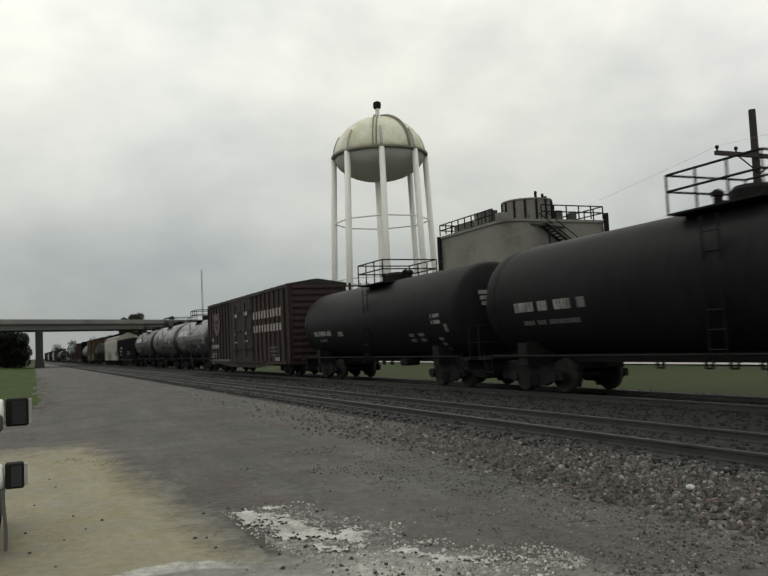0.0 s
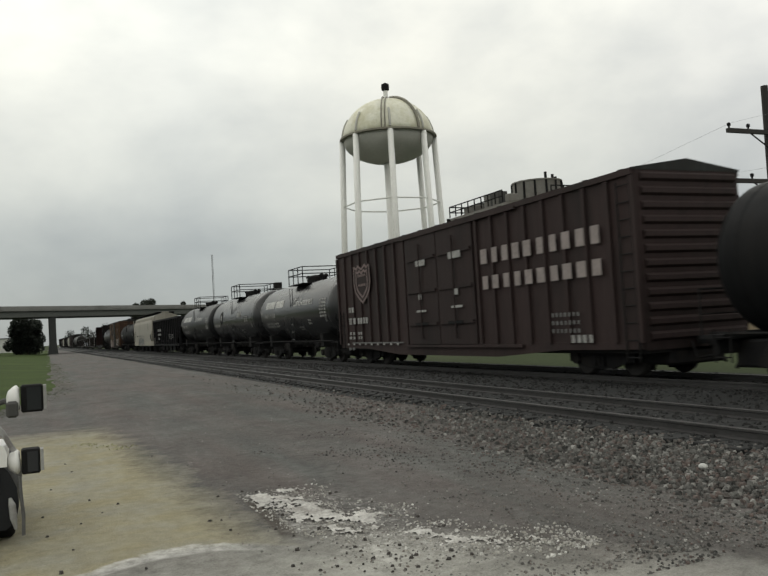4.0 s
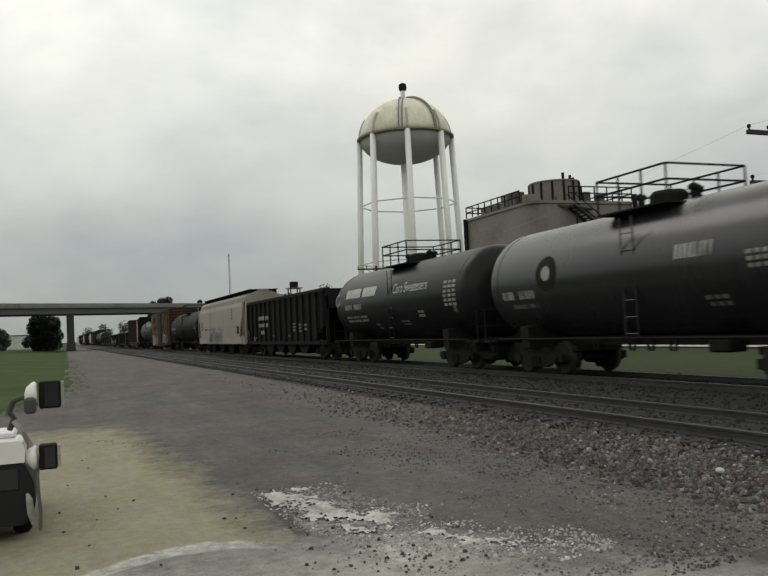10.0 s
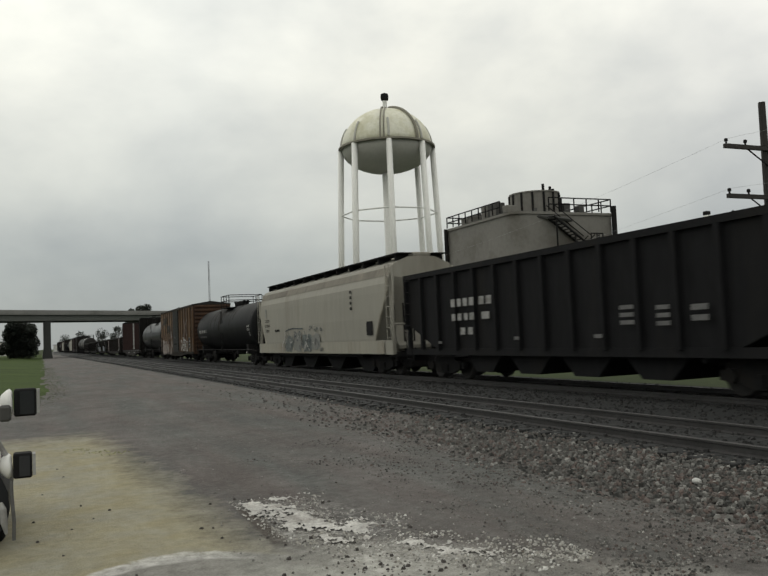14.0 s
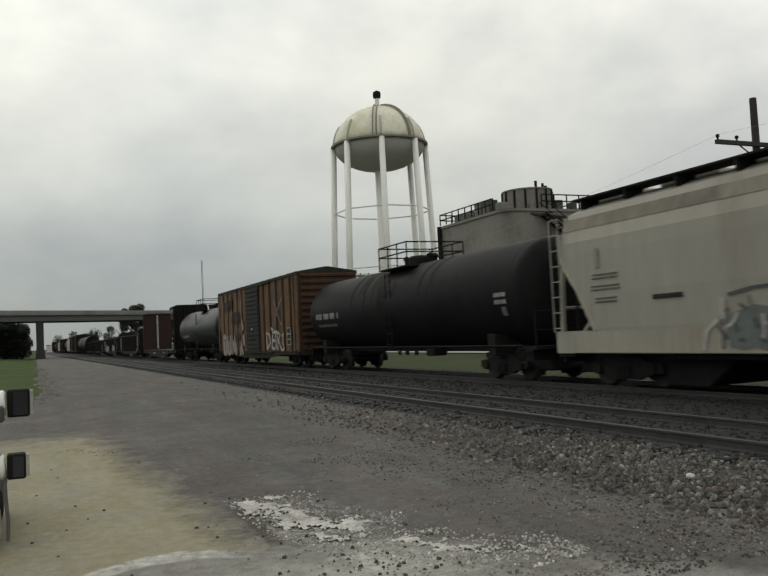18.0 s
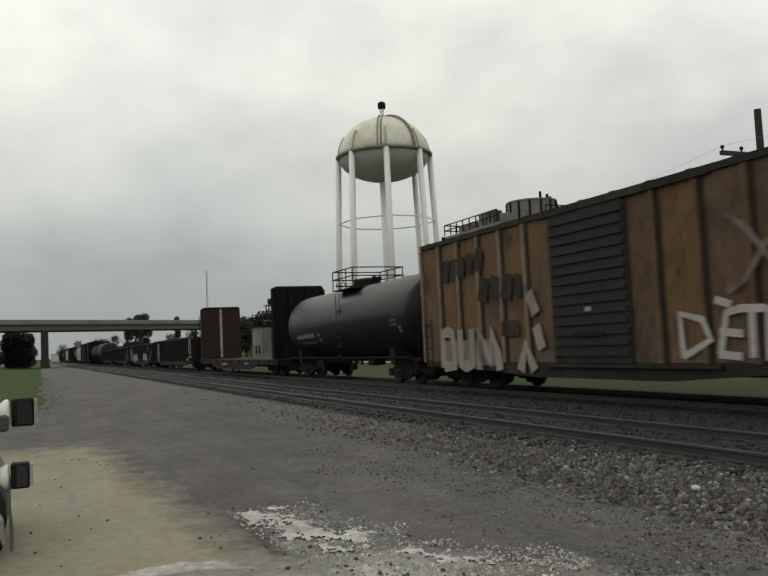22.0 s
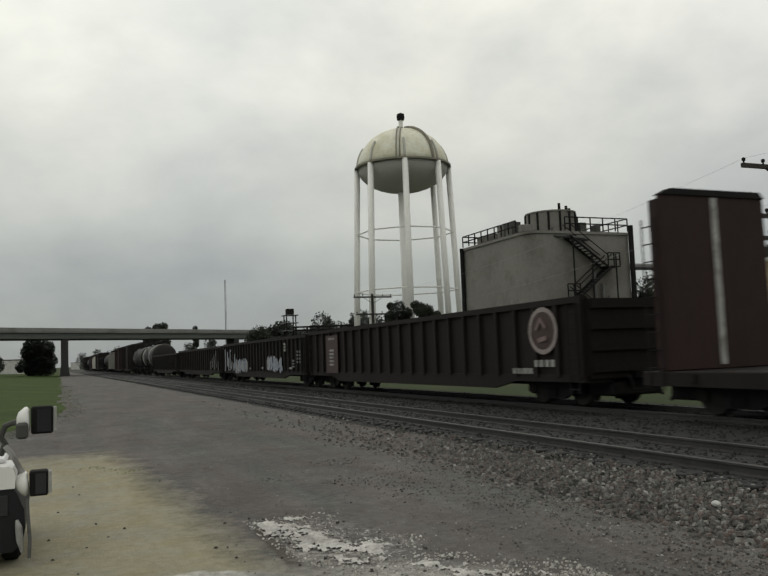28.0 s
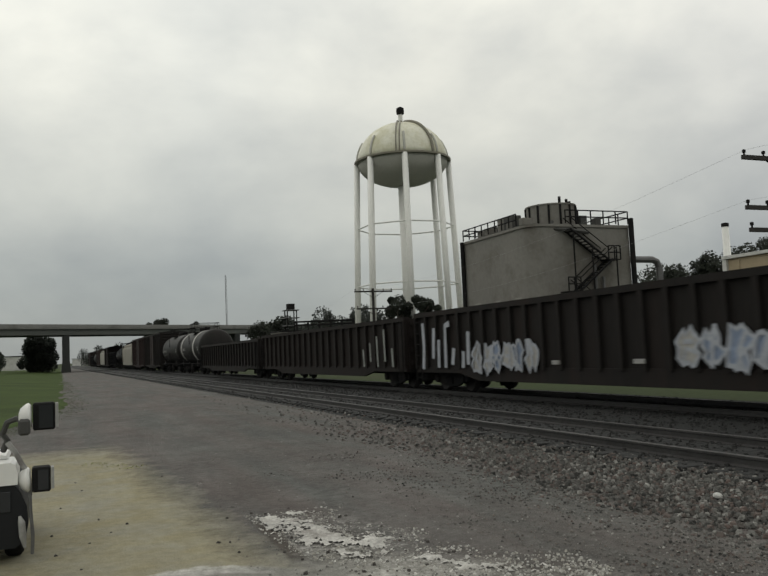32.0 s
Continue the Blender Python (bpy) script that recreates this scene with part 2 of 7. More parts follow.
GRAFFADE = mat("faded_grey_spray", (0.2, 0.21, 0.2), 0.6, var=0.3, scale=1.5, fine=9)
STEELBLUE = mat("dark_spray_line", (0.05, 0.06, 0.068), 0.6, var=0.3, scale=1.5, fine=9)
HOPPALE = mat("cleaner_light_grey", (0.3, 0.286, 0.24), 0.65, var=0.14, scale=0.8, fine=5, dirt=(0.22, 0.19, 0.15), dirt_amount=0.4, streak=True, gloss=0.25)
GRAFWASH = mat("faded_teal_wash", (0.185, 0.187, 0.172), 0.65, var=0.25, scale=1.4, fine=8)
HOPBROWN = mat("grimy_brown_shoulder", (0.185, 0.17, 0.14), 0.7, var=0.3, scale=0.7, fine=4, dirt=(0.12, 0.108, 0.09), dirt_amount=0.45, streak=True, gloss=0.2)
TANKDUST = mat("dusty_brown_tank_stain", (0.0215, 0.0185, 0.016), 0.6, var=0.35, scale=1.6, fine=8, gloss=0.03)
GRAFTEAL = mat("teal_spray", (0.112, 0.128, 0.122), 0.6, var=0.3, scale=1.5, fine=9)


def lane_material():
    """Packed gravel that gives way to tan dirt on the verge, with a ragged border."""
    m = bpy.data.materials.new("gravel_and_dirt")
    m.use_nodes = True
    n, l = m.node_tree.nodes, m.node_tree.links
    b = n["Principled BSDF"]
    b.inputs["Roughness"].default_value = 0.95
    b.inputs["Specular IOR Level"].default_value = 0.2
    co, sep = n.new("ShaderNodeTexCoord"), n.new("ShaderNodeSeparateXYZ")
    l.new(co.outputs["Object"], sep.inputs[0])

    def noise_of(scale, detail=5.0, rough=0.6):
        q = n.new("ShaderNodeTexNoise")
        q.inputs["Scale"].default_value, q.inputs["Detail"].default_value, q.inputs["Roughness"].default_value = scale, detail, rough
        l.new(co.outputs["Object"], q.inputs["Vector"])
        return q.outputs[0]

    def calc(op, a, c, clamp=False):
        q = n.new("ShaderNodeMath")
        q.operation, q.use_clamp = op, clamp
        for k, val in enumerate((a, c)):
            if isinstance(val, (int, float)):
                q.inputs[k].default_value = val
            else:
                l.new(val, q.inputs[k])
        return q.outputs[0]

    def ramp(fac, stops):
        q = n.new("ShaderNodeValToRGB")
        e = q.color_ramp.elements
        e[0].position, e[0].color = stops[0][0], (*stops[0][1], 1)
        e[1].position, e[1].color = stops[-1][0], (*stops[-1][1], 1)
        for pos, colour in stops[1:-1]:
            e.new(pos).color = (*colour, 1)
        l.new(fac, q.inputs[0])
        return q.outputs[0]

    def mix(fac, a, c):
        q = n.new("ShaderNodeMix")
        q.data_type = "RGBA"
        l.new(fac, q.inputs[0])
        l.new(a, q.inputs[6])
        l.new(c, q.inputs[7])
        return q.outputs[2]
    big, mid, fine, grit = noise_of(0.35), noise_of(1.3), noise_of(9, 4), noise_of(60, 3)
    tone = calc("ADD", calc("MULTIPLY", big, 0.3), calc("ADD", calc("MULTIPLY", mid, 0.24), calc("ADD", calc("MULTIPLY", fine, 0.34), calc("MULTIPLY", grit, 0.42))))
    # wheel-worn streaks along the lane, and patches that lean to red or to grey-green
    lane_map = n.new("ShaderNodeMapping")
    lane_map.inputs["Scale"].default_value = (1.0, 0.16, 1.0)
    l.new(co.outputs["Object"], lane_map.inputs[0])
    streaks, patches = noise_of(1.7, 6, 0.65), noise_of(0.9, 5, 0.6)
    for q in n:
        if q.type == "TEX_NOISE" and q.outputs[0] in (streaks, patches):
            l.new(lane_map.outputs[0], q.inputs["Vector"])
    tone = calc("ADD", calc("SUBTRACT", tone, 0.075), calc("MULTIPLY", calc("SUBTRACT", streaks, 0.5), 0.3))
    grey_stone = ramp(tone, [(0.38, (0.062, 0.0645, 0.0622)), (0.56, (0.1075, 0.1095, 0.1045)), (0.74, (0.174, 0.176, 0.168))])
    red_stone = ramp(tone, [(0.38, (0.0765, 0.068, 0.0635)), (0.56, (0.1225, 0.1085, 0.102)), (0.74, (0.184, 0.168, 0.162))])
    lean = calc("ADD", calc("MULTIPLY", calc("SUBTRACT", patches, 0.5), 3.8), 0.56, True)
    stone = mix(lean, grey_stone, red_stone)
    tan_sand = ramp(tone, [(0.36, (0.2, 0.178, 0.113)), (0.56, (0.312, 0.282, 0.182)), (0.74, (0.4, 0.368, 0.262))])
    grey_sand = ramp(tone, [(0.36, (0.168, 0.164, 0.134)), (0.56, (0.27, 0.262, 0.212)), (0.74, (0.355, 0.346, 0.288))])
    sand_lean = calc("ADD", calc("MULTIPLY", calc("SUBTRACT", mid, 0.5), 3.2), 0.42, True)
    sand = mix(sand_lean, tan_sand, grey_sand)
    x, y = sep.outputs[0], sep.outputs[1]
    ragged = calc("ADD", calc("MULTIPLY", calc("SUBTRACT", mid, 0.5), 1.6), calc("MULTIPLY", calc("SUBTRACT", fine, 0.5), 0.4))
    edge = calc("ADD", calc("SUBTRACT", calc("SUBTRACT", 2.02, calc("MULTIPLY", y, 0.048)), x), calc("MULTIPLY", ragged, 0.7))
    far_edge = calc("ADD", calc("MULTIPLY", calc("SUBTRACT", 17.6, y), 0.45), ragged)
    mask = calc("MULTIPLY", calc("ADD", calc("MULTIPLY", edge, 1.7), 0.5, True), calc("ADD", far_edge, 0.3, True), True)
    # where the dirt stops: a pale curved rim, and looser pale gravel before it
    off = calc("SUBTRACT", x, 1.0)
    rim = calc("ADD", calc("SUBTRACT", 6.88, calc("MULTIPLY", calc("MULTIPLY", off, off), 0.56)), calc("MULTIPLY", ragged, 0.2))
    beyond = calc("MULTIPLY", calc("SUBTRACT", y, rim), 9.0, True)
    mask = calc("MULTIPLY", mask, beyond)
    loose = ramp(tone, [(0.36, (0.18, 0.178, 0.16)), (0.56, (0.34, 0.335, 0.303)), (0.74, (0.46, 0.455, 0.415))])
    near = calc("MULTIPLY", calc("ADD", calc("SUBTRACT", 7.5, calc("ADD", y, calc("MULTIPLY", calc("MAXIMUM", calc("SUBTRACT", x, 2.4), 0.0), 1.5))), ragged), 0.55, True)
    ground_tone = mix(mask, mix(near, stone, loose), sand)
    line = calc("MULTIPLY", calc("SUBTRACT", 0.17, calc("ABSOLUTE", calc("SUBTRACT", y, calc("ADD", rim, -0.03)), 0.0)), 14.0, True)
    line = calc("MULTIPLY", calc("MULTIPLY", line, calc("MULTIPLY", calc("SUBTRACT", 1.75, x), 2.2, True)), calc("ADD", calc("MULTIPLY", fine, 2.2), -0.4, True), True)
    # a damp brown rut beside the limestone spill, and chalk dust trodden round it
    rut_x = calc("ADD", 1.95, calc("ADD", calc("MULTIPLY", calc("SUBTRACT", y, 6.8), 0.05), calc("MULTIPLY", ragged, 0.06)))
    rut = calc("MULTIPLY", calc("SUBTRACT", 0.1, calc("ABSOLUTE", calc("SUBTRACT", x, rut_x), 0.0)), 22.0, True)
    rut = calc("MULTIPLY", rut, calc("MULTIPLY", calc("MULTIPLY", calc("SUBTRACT", 8.7, y), 3.0, True), calc("MULTIPLY", calc("SUBTRACT", y, 6.7), 4.0, True)))
    rut_tone = ramp(tone, [(0.36, (0.045, 0.04, 0.035)), (0.6, (0.085, 0.074, 0.064))])
    ground_tone = mix(calc("MULTIPLY", rut, 0.9), ground_tone, rut_tone)
    crust = ramp(tone, [(0.36, (0.3, 0.29, 0.265)), (0.52, (0.55, 0.54, 0.51)), (0.7, (0.72, 0.71, 0.68))])
    dust_x, dust_y = calc("MULTIPLY", calc("SUBTRACT", x, 2.55), 1.4), calc("MULTIPLY", calc("SUBTRACT", y, 6.7), 0.42)
    dust = calc("SUBTRACT", 0.95, calc("ADD", calc("MULTIPLY", dust_x, dust_x), calc("MULTIPLY", dust_y, dust_y)), True)
    crumbs = noise_of(12, 5, 0.75)
    dust = calc("MULTIPLY", dust, calc("ADD", calc("MULTIPLY", calc("SUBTRACT", crumbs, 0.52), 5.0), calc("MULTIPLY", calc("SUBTRACT", mid, 0.45), 3.0), True))
    pale = calc("MAXIMUM", calc("MULTIPLY", dust, 0.72), calc("MULTIPLY", line, 0.85))
    l.new(mix(pale, ground_tone, crust), b.inputs["Base Color"])
    bp = n.new("ShaderNodeBump")
    bp.inputs["Strength"].default_value, bp.inputs["Distance"].default_value = 0.7, 0.04
    l.new(calc("ADD", fine, grit), bp.inputs["Height"])
    l.new(bp.outputs[0], b.inputs["Normal"])
    return m


GRAVEL = lane_material()
ORANGERIB = mat("faded_orange_rib", (0.205, 0.158, 0.124), 0.7, var=0.4, scale=1.2, fine=7, dirt=(0.07, 0.045, 0.035), dirt_amount=0.5, bump=0.05, streak=True, gloss=0.2)
CHALK = mat("pale_limestone", (0.5, 0.488, 0.462), 0.9, var=0.5, scale=3, fine=26, dirt=(0.24, 0.225, 0.205), dirt_amount=0.4, bump=0.8)
BALLASTDARK = mat("oil_dark_ballast", (0.0122, 0.0133, 0.0137), 0.95, var=0.45, scale=0.9, fine=18, bump=0.8)
RAIL = mat("rail_steel", (0.062, 0.06, 0.06), 0.5, metal=0.55, var=0.3, scale=3)
RAILSIDE = mat("rusty_rail_side", (0.044, 0.038, 0.034), 0.8, var=0.3, scale=3)
TIE = mat("creosote_tie", (0.0132, 0.0138, 0.014), 0.9, var=0.4, scale=3, spread=0.3)
GRASS = mat("summer_grass", (0.05, 0.073, 0.023), 0.95, var=0.4, scale=0.25, fine=9, bump=0.35, gloss=0.06)
WEED = mat("yellow_green_weed", (0.3, 0.3, 0.14), 0.9, var=0.3)
FIELD = mat("dull_field_grass", (0.05, 0.064, 0.032), 0.95, var=0.35, scale=0.08, fine=4, dirt=(0.06, 0.062, 0.04), dirt_amount=0.3, bump=0.5, gloss=0.06)
LEAF = mat("dark_foliage", (0.012, 0.017, 0.009), 0.9, var=0.5, scale=0.7, fine=5)
# mid and far foliage: distance haze mixed into paler leaf colours
LEAFMID = mat("half_hazy_foliage", (0.021, 0.028, 0.02), 0.95, var=0.45, scale=0.6, fine=4)
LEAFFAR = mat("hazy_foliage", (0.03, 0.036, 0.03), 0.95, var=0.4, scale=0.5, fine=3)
BARK = mat("bark", (0.06, 0.05, 0.04), 0.9, var=0.4)
POLEWOOD = mat("weathered_pole_wood", (0.03, 0.027, 0.025), 0.9, var=0.35, scale=2)
CONC = mat("bridge_concrete", (0.2, 0.2, 0.19), 0.9, var=0.2, scale=0.25, fine=4, dirt=(0.13, 0.13, 0.12), dirt_amount=0.4)
PIERDARK = mat("dark_pier_concrete", (0.035, 0.037, 0.036), 0.9, var=0.3, scale=0.5, fine=4)
GIRDER = mat("bridge_girder_paint", (0.085, 0.092, 0.084), 0.7, var=0.25, scale=0.2, fine=3)
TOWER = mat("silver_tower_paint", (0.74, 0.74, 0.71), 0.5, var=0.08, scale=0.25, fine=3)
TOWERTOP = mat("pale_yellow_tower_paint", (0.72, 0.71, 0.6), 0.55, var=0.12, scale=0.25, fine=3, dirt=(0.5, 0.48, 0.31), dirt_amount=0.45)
# the bowl's grey holds its underside shade; the dome straps share it
TOWERBOWL = mat("shaded_bowl_grey", (0.43, 0.425, 0.39), 0.6, var=0.1, scale=0.25, fine=3)
TOWERDARK = mat("tower_trim_paint", (0.2, 0.19, 0.15), 0.6, var=0.15, scale=0.4)
HALLPALE = mat("pale_hall_block", (0.25, 0.245, 0.225), 0.9, var=0.2, scale=0.5, fine=5, dirt=(0.17, 0.16, 0.14), dirt_amount=0.5)
HALL = mat("grey_tile_block", (0.185, 0.178, 0.163), 0.9, var=0.18, scale=0.25, fine=3, dirt=(0.115, 0.105, 0.09), dirt_amount=0.5)
GALV = mat("galvanised_steel", (0.13, 0.13, 0.13), 0.5, metal=0.5, var=0.3, scale=1)
BRICK = mat("red_brick_wall", (0.125, 0.062, 0.052), 0.9, var=0.25, scale=0.5, fine=9)
TANWALL = mat("tan_metal_siding", (0.33, 0.265, 0.175), 0.7, var=0.12, scale=0.4, fine=4)
SHED = mat("grey_green_shed", (0.085, 0.095, 0.088), 0.7, var=0.2, scale=0.4, fine=4)
ANNEX = mat("dark_grey_annex_wall", (0.043, 0.043, 0.038), 0.85, var=0.25, scale=0.5, fine=6)
GLASSDARK = mat("dark_window_glass", (0.02, 0.022, 0.025), 0.12, var=0.1, bump=0.0)
CARDARK = mat("dark_vehicle_paint", (0.012, 0.013, 0.015), 0.5, var=0.15, bump=0.0, gloss=0.25)
CARWHITE = mat("white_vehicle_paint", (0.72, 0.72, 0.7), 0.35, var=0.06, bump=0.0)
RUBBER = mat("rubber", (0.011, 0.011, 0.0115), 0.85, var=0.2, gloss=0.15)
WIRE = mat("weathered_wire", (0.32, 0.325, 0.33), 0.6, bump=0.0)

# ---- mesh helpers ----


def finish(name, bm, material, parent=None, smooth=False):
    me = bpy.data.meshes.new(name)
    bm.normal_update()
    bm.to_mesh(me)
    bm.free()
    if smooth:
        me.polygons.foreach_set("use_smooth", [True] * len(me.polygons))
    me.materials.append(material)
    ob = new(name, me)
    if parent:
        ob.parent = parent
    return ob


def part(name, bm, material, parent, label="", smooth=False):
    """Links a bmesh as one mesh under a thing or a part."""
    ob = finish(name, bm, material, parent, smooth)
    if label:
        ob["label"] = label
    return ob


def thing(name, label, category, group="", at=None, kind=""):
    ob = new(name)
    ob.empty_display_size = 0.3
    if at is not None:
        ob.matrix_basis = at
    return tagged(ob, label, category, group, kind)


def box(bm, x0, x1, y0, y1, z0, z1, m=None):
    vs = [bm.verts.new(p) for p in ((x0, y0, z0), (x1, y0, z0), (x1, y1, z0), (x0, y1, z0), (x0, y0, z1), (x1, y0, z1), (x1, y1, z1), (x0, y1, z1))]
    if m is not None:
        for q in vs:
            q.co = m @ q.co
    for f_ in ((3, 2, 1, 0), (4, 5, 6, 7), (0, 1, 5, 4), (1, 2, 6, 5), (2, 3, 7, 6), (3, 0, 4, 7)):
        bm.faces.new([vs[i] for i in f_])
    return vs


def bevelbox(bm, x0, x1, y0, y1, z0, z1, r=0.02):
    vs = set(box(bm, x0, x1, y0, y1, z0, z1))
    bmesh.ops.bevel(bm, geom=[e for e in bm.edges if e.verts[0] in vs and e.verts[1] in vs], offset=r, segments=1, affect="EDGES")


def tube(bm, pts, r, seg=6):
    """A round bar along a chain of points; r may be a list, one radius a point."""
    pts = [Vector(p) for p in pts]
    rs = r if isinstance(r, (list, tuple)) else [r] * len(pts)
    rings = []
    for i, p in enumerate(pts):
        d = (pts[min(i + 1, len(pts) - 1)] - pts[max(i - 1, 0)]).normalized()
        a = d.orthogonal().normalized() if i == 0 else (rings_a - d * rings_a.dot(d)).normalized()
        rings_a = a
        b = d.cross(a)
        rings.append([bm.verts.new(p + (a * math.cos(t) + b * math.sin(t)) * rs[i]) for t in (2 * math.pi * k / seg for k in range(seg))])
    for r0, r1 in zip(rings, rings[1:]):
        for k in range(seg):
            bm.faces.new((r0[k], r0[(k + 1) % seg], r1[(k + 1) % seg], r1[k]))
    bm.faces.new(rings[0][::-1])
    bm.faces.new(rings[-1])


def lathe(bm, profile, axis="z", seg=32, at=(0, 0, 0)):
    """Turns rows of (radius, height) round an axis through at."""
    at = Vector(at)

    def place(r, h, t):
        c, s = r * math.cos(t), r * math.sin(t)
        return at + Vector((c, s, h) if axis == "z" else ((c, h, s) if axis == "y" else (h, c, s)))
    rings = [[bm.verts.new(place(max(r, 1e-4), h, 2 * math.pi * k / seg)) for k in range(seg)] for r, h in profile]
    for r0, r1 in zip(rings, rings[1:]):
        for k in range(seg):
            q = (r0[k], r0[(k + 1) % seg], r1[(k + 1) % seg], r1[k])
            bm.faces.new(q if axis != "y" else q[::-1])
    bm.faces.new(rings[0][::-1] if axis != "y" else rings[0])
    bm.faces.new(rings[-1] if axis != "y" else rings[-1][::-1])


def prism(bm, outline, axis, a0, a1):
    """Pulls an outline out along an axis: 'y' takes (x, z) points, 'x' takes (y, z), 'z' takes (x, y)."""
    def place(p, a):
        return {"y": (p[0], a, p[1]), "x": (a, p[0], p[1]), "z": (p[0], p[1], a)}[axis]
    v0 = [bm.verts.new(place(p, a0)) for p in outline]
    v1 = [bm.verts.new(place(p, a1)) for p in outline]
    n = len(outline)
    bm.faces.new(v0)
    bm.faces.new(v1[::-1])
    for i in range(n):
        bm.faces.new((v0[i], v1[i], v1[(i + 1) % n], v0[(i + 1) % n]))
    bmesh.ops.recalc_face_normals(bm, faces=bm.faces[:])


def grid_sheet(xs, ys, height):
    bm = bmesh.new()
    rows = [[bm.verts.new((x, y, height(x, y))) for x in xs] for y in ys]
    for r0, r1 in zip(rows, rows[1:]):
        for i in range(len(xs) - 1):
            bm.faces.new((r0[i], r0[i + 1], r1[i + 1], r1[i]))
    return bm

# ---- ground and tracks ----
RAIL_Z = 0.25
TRAIN_X, NEAR_X = 13.55, 8.8
rng = random.Random(7)


def spread_steps(near, far, first, growth):
    out, y, step = [near], near, first
    while y < far:
        y += step
        step *= growth
        out.append(min(y, far))
    return out


def ground_height(x, y):
    # a low bank on the left, level elsewhere
    d = max(0.0, min(1.0, (-x + 0.5) / 8)) * max(0.0, min(1.0, (y - 24) / 30))
    return -0.02 + 0.5 * d + 0.03 * noise.noise((x * 0.2, y * 0.2, 0))


xs = sorted(set([-4500, -1500, -500, -200, -100] + [-60 + 2 * i for i in range(60)] + [70, 100, 200, 500, 1500, 4500]))
ys = sorted(set([-4500, -1000, -200, -60] + [-30 + 2.5 * i for i in range(100)] + [260, 400, 800, 1800, 4500]))
ground = tagged(finish("ground", grid_sheet(xs, ys, ground_height), FIELD, smooth=True), "flat dull green grassy field reaching the horizon", "ground", kind="structure")


def lane_height(x, y):
    return 0.02 + 0.025 * noise.noise((x * 0.6, y * 0.35, 5)) + 0.008 * noise.noise((x * 3, y * 3, 1)) + 0.04 * math.exp(-((x - 4.6) / 1.2) ** 2)


lane_y = spread_steps(-8, 320, 0.35, 1.035)
bm = bmesh.new()
rows_ = []
for y_ in lane_y:
    x_left = -9.0 if y_ < 19 else -9.0 + (y_ - 19) * 0.62 if y_ < 34 else 0.3 + (y_ - 34) * 0.012
    x_left += 0.5 * noise.noise((y_ * 0.25, 2, 2))
    rows_.append([bm.verts.new((x_left + (7.6 - x_left) * k / 26, y_, lane_height(x_left + (7.6 - x_left) * k / 26, y_))) for k in range(27)])
for r0, r1 in zip(rows_, rows_[1:]):
    for k in range(26):
        bm.faces.new((r0[k], r0[k + 1], r1[k + 1], r1[k]))
gravel_lane = tagged(finish("gravel_lane", bm, GRAVEL, smooth=True), "brown-grey packed gravel lane beside the tracks", "gravel lane", kind="structure")


def verge_edge(y):
    return (0.85 + (y - 34) * 0.012 if y > 34 else 0.85 - (34 - y) * 0.19) + 0.4 * noise.noise((y * .3, 7, 1))


bm = bmesh.new()
rows_ = []
for y_ in spread_steps(21, 300, .8, 1.02):
    e_ = verge_edge(y_)
    xs_ = [e_ - q for q in (60, 40, 25, 15, 9, 6, 4, 2.5, 1.5, .8, .3, 0)]
    rows_.append([bm.verts.new((x_, y_, ground_height(x_, y_) + .05 + .05 * noise.noise((x_, y_, 0)) + (0 if k < 11 else -.08))) for k, x_ in enumerate(xs_)])
for r0, r1 in zip(rows_, rows_[1:]):
    for k in range(11):
        bm.faces.new((r0[k], r0[k + 1], r1[k + 1], r1[k]))
tagged(finish("grass", bm, GRASS, smooth=True), "green grass bank beside the gravel lane", "grass", kind="structure")
verts_, faces_ = [], []
for _ in range(1800):
    y_ = 22 + 60 * rng.random() ** 1.6
    x_ = verge_edge(y_) + .7 * rng.random() ** 2 - .5 * rng.random() ** 2
    z_, a_ = ground_height(x_, y_) + .05, rng.random() * 6.28
    b_ = len(verts_)
    w_, r_ = .02 + .0003 * y_, rng.uniform(.03, .08)
    verts_ += [(x_ - math.cos(a_) * w_, y_ - math.sin(a_) * w_, z_), (x_ + math.cos(a_) * w_, y_ + math.sin(a_) * w_, z_), (x_ - math.sin(a_) * r_, y_ + math.cos(a_) * r_, z_ + rng.uniform(.0, .02))]
    faces_.append((b_, b_ + 1, b_ + 2))
stuff_grass = (verts_, faces_)

